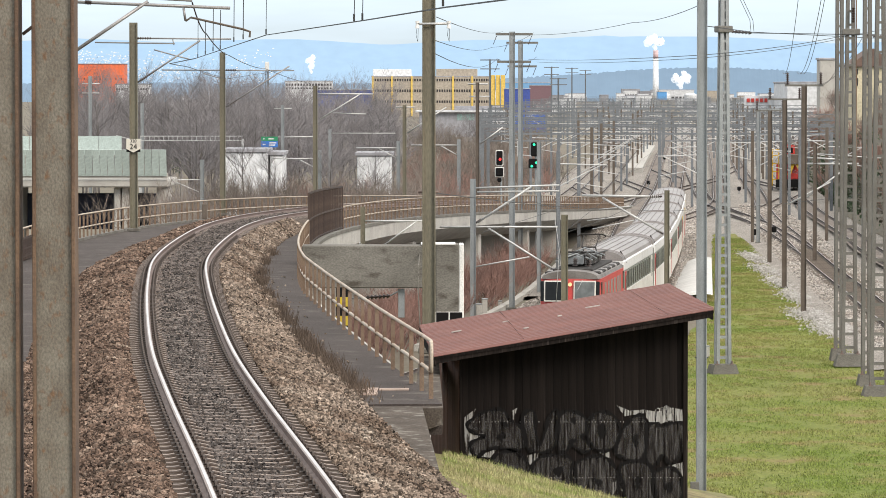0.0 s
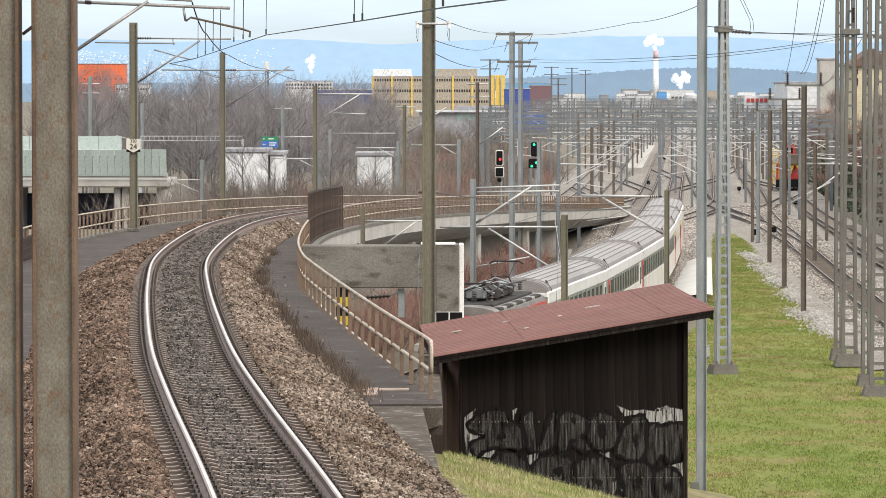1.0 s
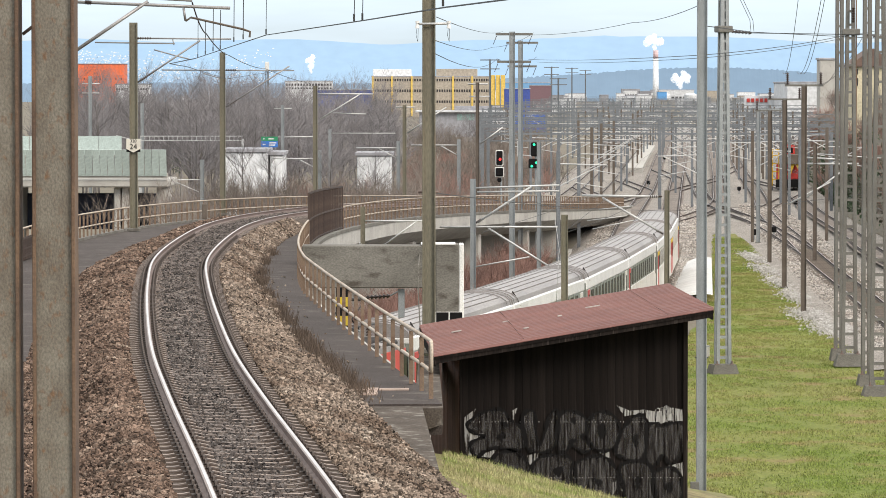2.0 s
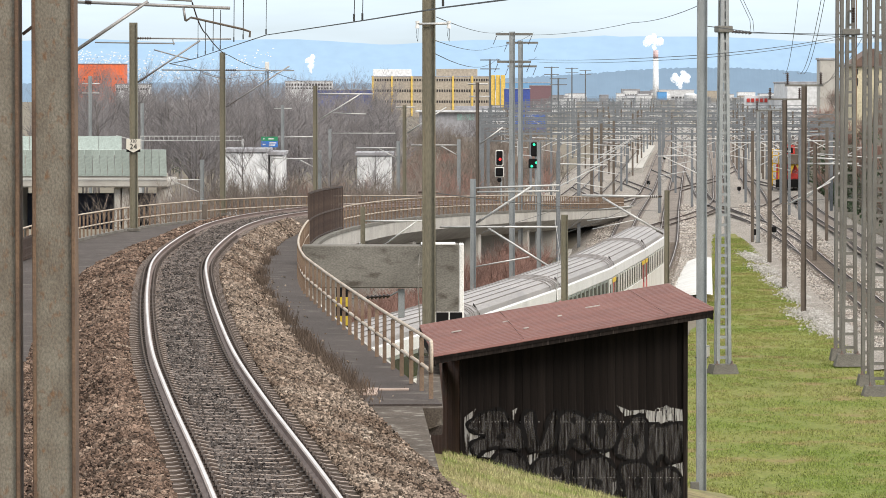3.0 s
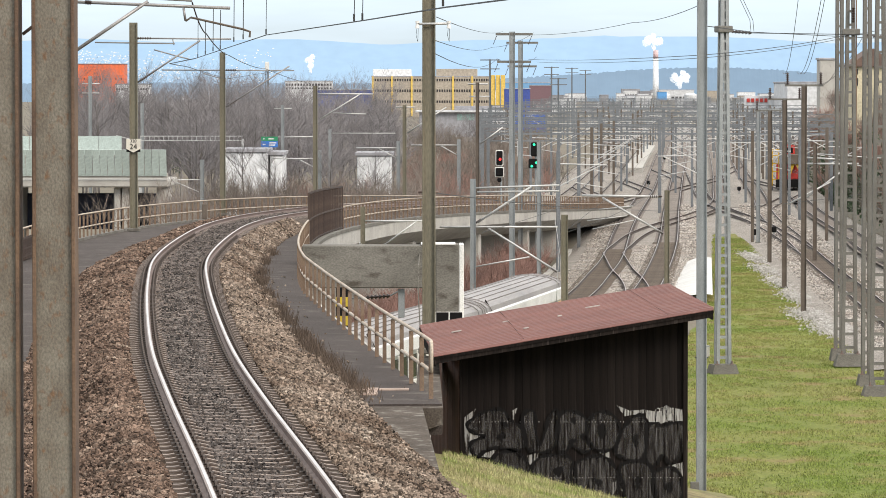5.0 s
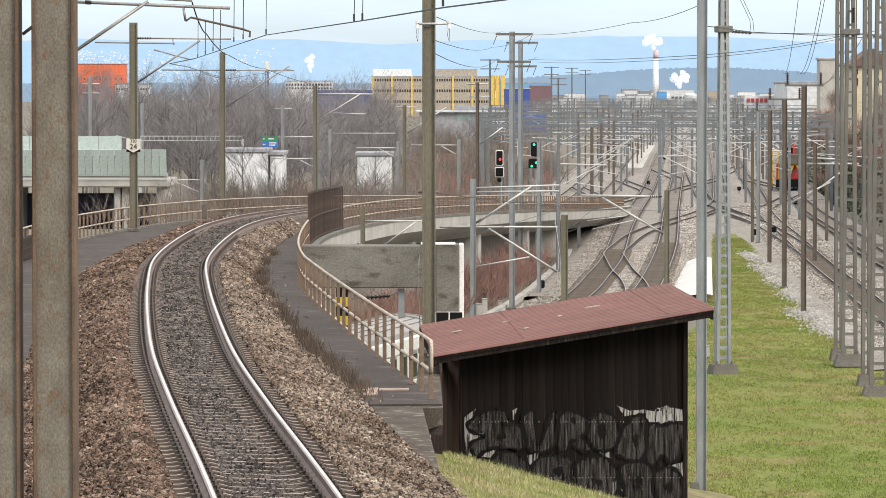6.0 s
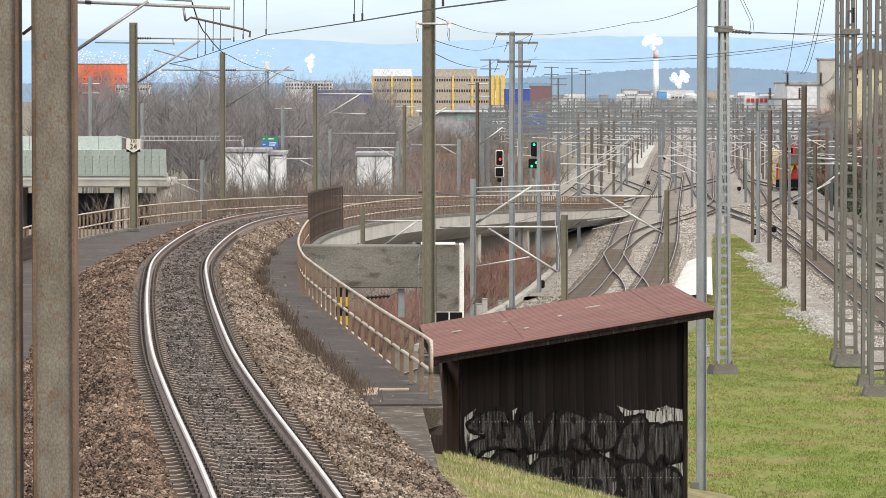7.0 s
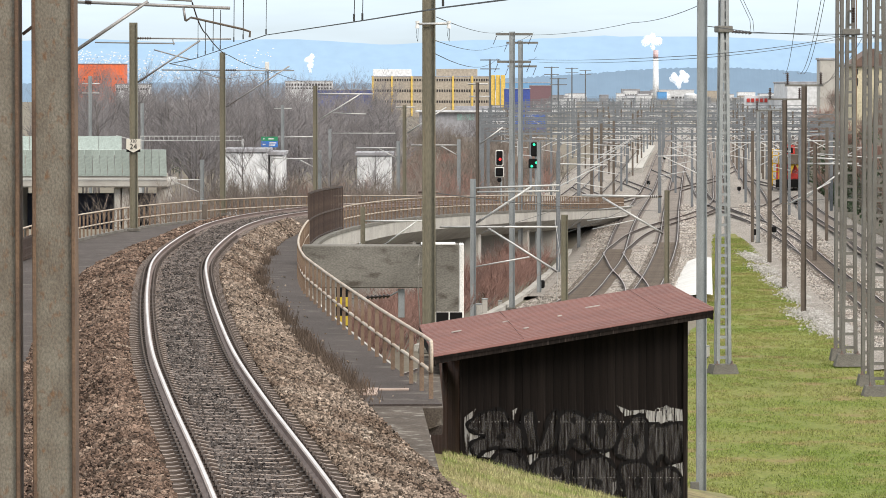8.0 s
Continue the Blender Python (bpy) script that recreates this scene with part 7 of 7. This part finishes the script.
CARS.append((locomotive(), 14.9, 7.45))
pos = 14.9
protos = {}
for i in range(6):
    first = i in (4, 5)
    if first in protos:
        k = copy_thing(protos[first], pose(0, 0, 0))
    else:
        k = protos[first] = coach(first)
    CARS.append((k, 23.8, pos + 11.9))
    pos += 23.8


SPEED = 34.2
FRONT0 = 203.0


def motions():
    s_front = TRB.s_at_y(FRONT0)
    for ob, length, back in CARS:
        rows = []
        for i in range(33):
            t = i * 0.25
            s = s_front - SPEED * t + back
            a, b = TRB.at(max(s - length * 0.35, 0.2))[0], TRB.at(s + length * 0.35)[0]
            h = (a - b).normalized()
            c = (a + b) / 2
            rows.append((t, pose(c.x, c.y, c.z, 0, 0, math.degrees(math.atan2(h.x, -h.y)))))
        walk(ob, rows)
    for ob, at, drift in PLUMES:
        walk(ob, [(t, pose(at[0] + drift[0] * t / 8, at[1], at[2] + drift[2] * t / 8)) for t in (0.0, 4.0, 8.0)])


# ---------------------------------------------------------------- pieces of the upper track
prof = [(-0.13, -0.10), (-0.10, -0.012), (-0.045, 0.0), (0.045, 0.0), (0.10, -0.012), (0.13, -0.10)]
m = Mesh()
ring = []
for x, dz in ((-1.27, -0.11), (-1.22, -0.02), (-1.05, -0.012), (-0.97, 0.008), (-0.55, 0.012), (-0.40, -0.018), (0.40, -0.018), (0.55, 0.012), (0.97, 0.008), (1.05, -0.012), (1.22, -0.02), (1.27, -0.11)):
    ring.append([(x, y, z + dz) for y, z in prof])
m.sweep(ring, closed=True)
# bright top edge and shaded flanks are put into two steel colours
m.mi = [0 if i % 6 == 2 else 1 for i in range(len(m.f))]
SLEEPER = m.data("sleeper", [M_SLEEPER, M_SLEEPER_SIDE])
clips = Mesh()
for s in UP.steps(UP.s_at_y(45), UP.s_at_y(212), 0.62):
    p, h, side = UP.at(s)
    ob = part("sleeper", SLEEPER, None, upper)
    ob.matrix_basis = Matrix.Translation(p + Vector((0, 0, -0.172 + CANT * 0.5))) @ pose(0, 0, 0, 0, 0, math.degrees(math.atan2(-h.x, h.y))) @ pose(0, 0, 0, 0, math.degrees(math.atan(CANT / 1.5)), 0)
    if p.y < 150:
        for o in (-0.9, -0.62, 0.62, 0.9):
            c = p + side * o + Vector((0, 0, -0.15 + CANT * (0.75 - o) / 1.5))
            clips.bar(c - side * 0.06, c + side * 0.06, 0.13, 0.05)
            # the sprung loop of the clip
            clips.chain([c + h * (0.075 * math.cos(a)) + Vector((0, 0, 0.02 + 0.055 * math.sin(a))) for a in (0, 0.8, 1.57, 2.35, 3.14)], 0.022, 4)
tagged(part("fastening_rest", clips, M_FASTEN, upper), kind="stuff")


def stones(name, label, count, s0, s1, bands, size, material, seed, zfun, heap=0.035):
    """loose angular stones, heaped unevenly"""
    r = np.random.default_rng(seed)
    s = s0 + (s1 - s0) * r.random(count) ** 1.25
    pick = r.integers(0, len(bands), count)
    lo, hi = np.array([b[0] for b in bands])[pick], np.array([b[1] for b in bands])[pick]
    o = lo + (hi - lo) * r.random(count)
    grid = np.linspace(s0, s1, 400)
    P = np.array([UP.at(g)[0] for g in grid])
    N = np.array([UP.at(g)[2] for g in grid])
    px = np.stack([np.interp(s, grid, P[:, k]) for k in range(3)], 1)
    nx = np.stack([np.interp(s, grid, N[:, k]) for k in range(3)], 1)
    c = px + nx * o[:, None]
    c[:, 2] += zfun(o) + r.uniform(-0.03, heap, count)
    rad = size * r.uniform(0.45, 1.5, count) * (1 + 0.35 * (s - s0) / (s1 - s0))
    return stone_mesh(name, label, c, rad, material, r)


def stone_mesh(name, label, c, rad, material, r):
    count = len(rad)
    base = np.array([(x, y, z) for z in (-1, 1) for x, y in ((-1, -1), (1, -1), (1, 1), (-1, 1))], float) * 0.62
    ang = r.uniform(0, 6.28, count)
    v = base[None] * r.uniform(0.55, 1.25, (count, 1, 3)) + r.uniform(-0.36, 0.36, (count, 8, 3))
    tip = r.uniform(-1.2, 1.2, count)
    ct, st_ = np.cos(tip)[:, None], np.sin(tip)[:, None]
    v = np.stack([v[..., 0], v[..., 1] * ct - v[..., 2] * st_, v[..., 1] * st_ + v[..., 2] * ct], -1)
    ca, sa = np.cos(ang)[:, None], np.sin(ang)[:, None]
    v = np.stack([v[..., 0] * ca - v[..., 1] * sa, v[..., 0] * sa + v[..., 1] * ca, v[..., 2]], -1)
    v = v * rad[:, None, None] + c[:, None, :]
    tri = np.array([(0, 1, 5), (0, 5, 4), (1, 2, 6), (1, 6, 5), (2, 3, 7), (2, 7, 6), (3, 0, 4), (3, 4, 7), (4, 5, 6), (4, 6, 7)])
    f = (tri[None] + 8 * np.arange(count)[:, None, None]).reshape(-1, 3)
    me = bpy.data.meshes.new(name)
    me.vertices.add(count * 8)
    me.vertices.foreach_set("co", v.reshape(-1))
    me.loops.add(len(f) * 3)
    me.loops.foreach_set("vertex_index", f.reshape(-1).astype(np.int32))
    me.polygons.add(len(f))
    me.polygons.foreach_set("loop_start", np.arange(0, len(f) * 3, 3, dtype=np.int32))
    me.polygons.foreach_set("loop_total", np.full(len(f), 3, dtype=np.int32))
    me.polygons.foreach_set("use_smooth", np.zeros(len(f), dtype=bool))
    me.materials.append(material)
    me.update(calc_edges=True)
    ob = new(name, me)
    return tagged(ob, label, "ballast", kind="stuff")


def bed(o, foot=2.75):
    return np.interp(o, [-3.3, -2.55, -1.6, 1.4, foot, foot + 0.5], [-0.7, -0.6, -0.19 + CANT * 1.56, -0.19 - CANT * 0.43, -0.64, -0.67])


BROWN = "loose brown ballast stones on the track shoulders"
RUST = "rust brown ballast stones on the outer shoulder"
Y48, Y84, Y112, Y190 = (UP.s_at_y(y) for y in (48, 84, 112, 190))
stones("ballast_stones", BROWN, 44000, Y48, Y84, [(1.16, 1.5), (1.3, 2.85), (1.3, 2.85), (1.3, 2.85)], 0.0235, M_STONE, 1, bed, 0.05)
stones("ballast_stones", RUST, 50000, Y48, Y84, [(-1.5, -1.16), (-3.3, -1.3), (-3.3, -1.3), (-3.3, -1.3)], 0.0235, M_STONE_RUST, 5, bed, 0.05)
stones("ballast_stones", BROWN, 15000, Y84, Y112, [(1.16, 1.5), (1.3, 2.5), (1.3, 2.5)], 0.032, M_STONE, 2, lambda o: bed(o, 2.4), 0.05)
stones("ballast_stones", RUST, 17000, Y84, Y112, [(-1.5, -1.16), (-3.2, -1.3), (-3.2, -1.3)], 0.032, M_STONE_RUST, 6, lambda o: bed(o, 2.4), 0.05)
stones("ballast_stones", BROWN, 14000, Y112, Y190, [(1.16, 2.2)], 0.045, M_STONE, 4, lambda o: bed(o, 2.1), 0.05)
stones("ballast_stones", RUST, 18000, Y112, Y190, [(-3.2, -1.16)], 0.045, M_STONE_RUST, 7, lambda o: bed(o, 2.1), 0.05)
stones("ballast_stones", "dark small ballast stones between the sleepers", 15000, Y48, Y84, [(-0.66, 0.66), (-0.45, 0.3)], 0.022, M_STONE_DARK, 3, lambda o: bed(o) - 0.028, 0.03)
stones("ballast_stones", "dark small ballast stones between the sleepers", 18000, Y84, UP.s_at_y(215), [(-0.66, 0.66)], 0.03, M_STONE_DARK, 8, lambda o: bed(o) - 0.022, 0.03)


def blades(name, label, count, place, h, material, seed, w=0.02):
    """thin grass blades standing on the ground"""
    r = random.Random(seed)
    V, Fc = [], []
    for i in range(count):
        x, y, z = place(r)
        a, k = r.uniform(0, 6.28), h * r.uniform(0.4, 1.3)
        dx, dy = math.cos(a) * w, math.sin(a) * w
        lx, ly = r.uniform(-0.5, 0.5) * k, r.uniform(-0.5, 0.5) * k
        n = len(V)
        V += [(x - dx, y - dy, z), (x + dx, y + dy, z), (x + lx, y + ly, z + k)]
        Fc.append((n, n + 1, n + 2))
    me = bpy.data.meshes.new(name)
    me.from_pydata(V, [], Fc)
    me.materials.append(material)
    return tagged(new(name, me), label, "grass", kind="stuff")


M_BLADE = mat("grass blades", (0.19, 0.25, 0.055), (0.29, 0.29, 0.1), 0.85, 0, 0.11, 3, 0, vary=0.5, island=True, c3=(0.30, 0.245, 0.11), c3lo=0.53, c3hi=0.68, spec=0.2)


M_STRAW = mat("dry bank grass", (0.48, 0.44, 0.24), (0.24, 0.32, 0.075), 0.85, 0, 0.6, 3, 0, vary=0.45, island=True, c3=(0.42, 0.36, 0.20), c3lo=0.5, c3hi=0.66, spec=0.2)


def on_bank(r):
    while True:
        x, y = r.uniform(-0.6, 4.6), r.uniform(55, 81)
        o = x - UP.at(UP.s_at_y(y))[0].x
        if o > 3.2 and not (x < 0 and y > 62):
            return x, y, bank_z(x, y) - 0.02


def on_meadow(r):
    y = 120 + 240 * r.random() ** 1.3
    c = TRR.at(TRR.s_at_y(max(y, 191)))[0].x
    for k in range(6):
        x = r.uniform(c + strip_l(y), c + strip_r(y)) if y > 192 else r.uniform(5.5, 20.5)
        if noise.noise(Vector((x * 0.9, y * 0.35, 0))) + 0.6 * noise.noise(Vector((x * 2.6, y * 0.9, 4))) > r.uniform(-0.5, 0.5):
            break
    return x, y, -0.37


blades("grass", "tufts of winter grass on the embankment", 60000, on_bank, 0.11, M_STRAW, 1, 0.008)
blades("grass", "short green and straw grass of the meadow strip", 230000, on_meadow, 0.065, M_BLADE, 2, 0.02)
M_WEED = mat("dry weeds", (0.12, 0.085, 0.06), (0.08, 0.055, 0.04), 0.9, bump=0)


def on_edge(r):
    y = r.choice((76, 79, 83, 88, 92, 99, 104, 112, 120, 127, 136, 145)) + r.gauss(0, 1.3)
    s = UP.s_at_y(y)
    q = UP.off(s, toe(s) + 0.08 + r.gauss(0, 0.13), -0.68)
    return q.x, q.y, q.z


blades("dry_weeds", "dark dry weeds along the ballast edge", 5200, on_edge, 0.24, M_WEED, 3, 0.010)

r = np.random.default_rng(31)
C = []
for s, o in zip(r.uniform(UP.s_at_y(72.6), UP.s_at_y(125), 260), np.abs(r.normal(0, 0.28, 260))):
    C.append(UP.off(s, toe(s) + 0.05 + min(o, 1.0), -0.645))
stone_mesh("strewn_stones", "single ballast stones strewn on the walkway", np.array(C), r.uniform(0.015, 0.032, len(C)), M_STONE, r)

# pale gravel heaps at the mast feet
r = np.random.default_rng(9)
C, R = [], []
for cx, cy, rx, ry, n in ((21.6, 222, 1.5, 7, 3600), (21.0, 236, 1.1, 7, 1800), (21.9, 257, 0.8, 8, 1100), (22.3, 276, 0.7, 9, 900), (22.9, 296, 0.8, 10, 900), (23.7, 318, 0.7, 10, 1200), (22.7, 206, 1.1, 7, 2000)):
    a, k = r.uniform(0, 6.283, n), np.sqrt(r.random(n)) * (1 + 0.35 * r.standard_normal(n))
    C.append(np.stack([cx + rx * k * np.cos(a), cy + ry * k * np.sin(a), np.full(n, -0.33) + 0.12 * np.clip(1 - k, 0, 1)], 1))
    R.append(r.uniform(0.03, 0.085, n))
stone_mesh("gravel", "patches of pale gravel on the meadow strip", np.concatenate(C), np.concatenate(R), M_WHITE_STONE, r)
# coarse ballast stones along the lower tracks
C, R = [], []
for ln, lo, hi, y0, y1, n in ((TRR, -2.9, -0.9, 195, 330, 9000), (TRR, 0.9, 3.4, 195, 330, 8000), (TRB, 0.9, 3.8, 232, 340, 7000), (TRA, -3.4, -0.9, 235, 340, 6000), (TRB, -2.9, -0.9, 235, 340, 6000), (TRB, 0.9, 3.0, 340, 460, 5000), (TRA, -6.5, -0.9, 340, 460, 6000), (TRR, -5.0, 3.4, 330, 460, 9000)):
    for s, o in zip(r.uniform(ln.s_at_y(y0), ln.s_at_y(y1), n), r.uniform(lo, hi, n)):
        q = ln.off(s, o, -0.19 if abs(o) < 2.4 else -0.19 - (abs(o) - 2.4) * 0.35)
        C.append(q)
        R.append(r.uniform(0.03, 0.07) * (1 if q.y < 335 else 1.5))
stone_mesh("lower_ballast_stones", "coarse grey ballast stones along the lower tracks", np.array(C), np.array(R), mat("grey stones", (0.45, 0.42, 0.385), (0.31, 0.27, 0.235), 0.95, 0, 0.3, 20, 0, vary=0.6, island=True), r)


motions()
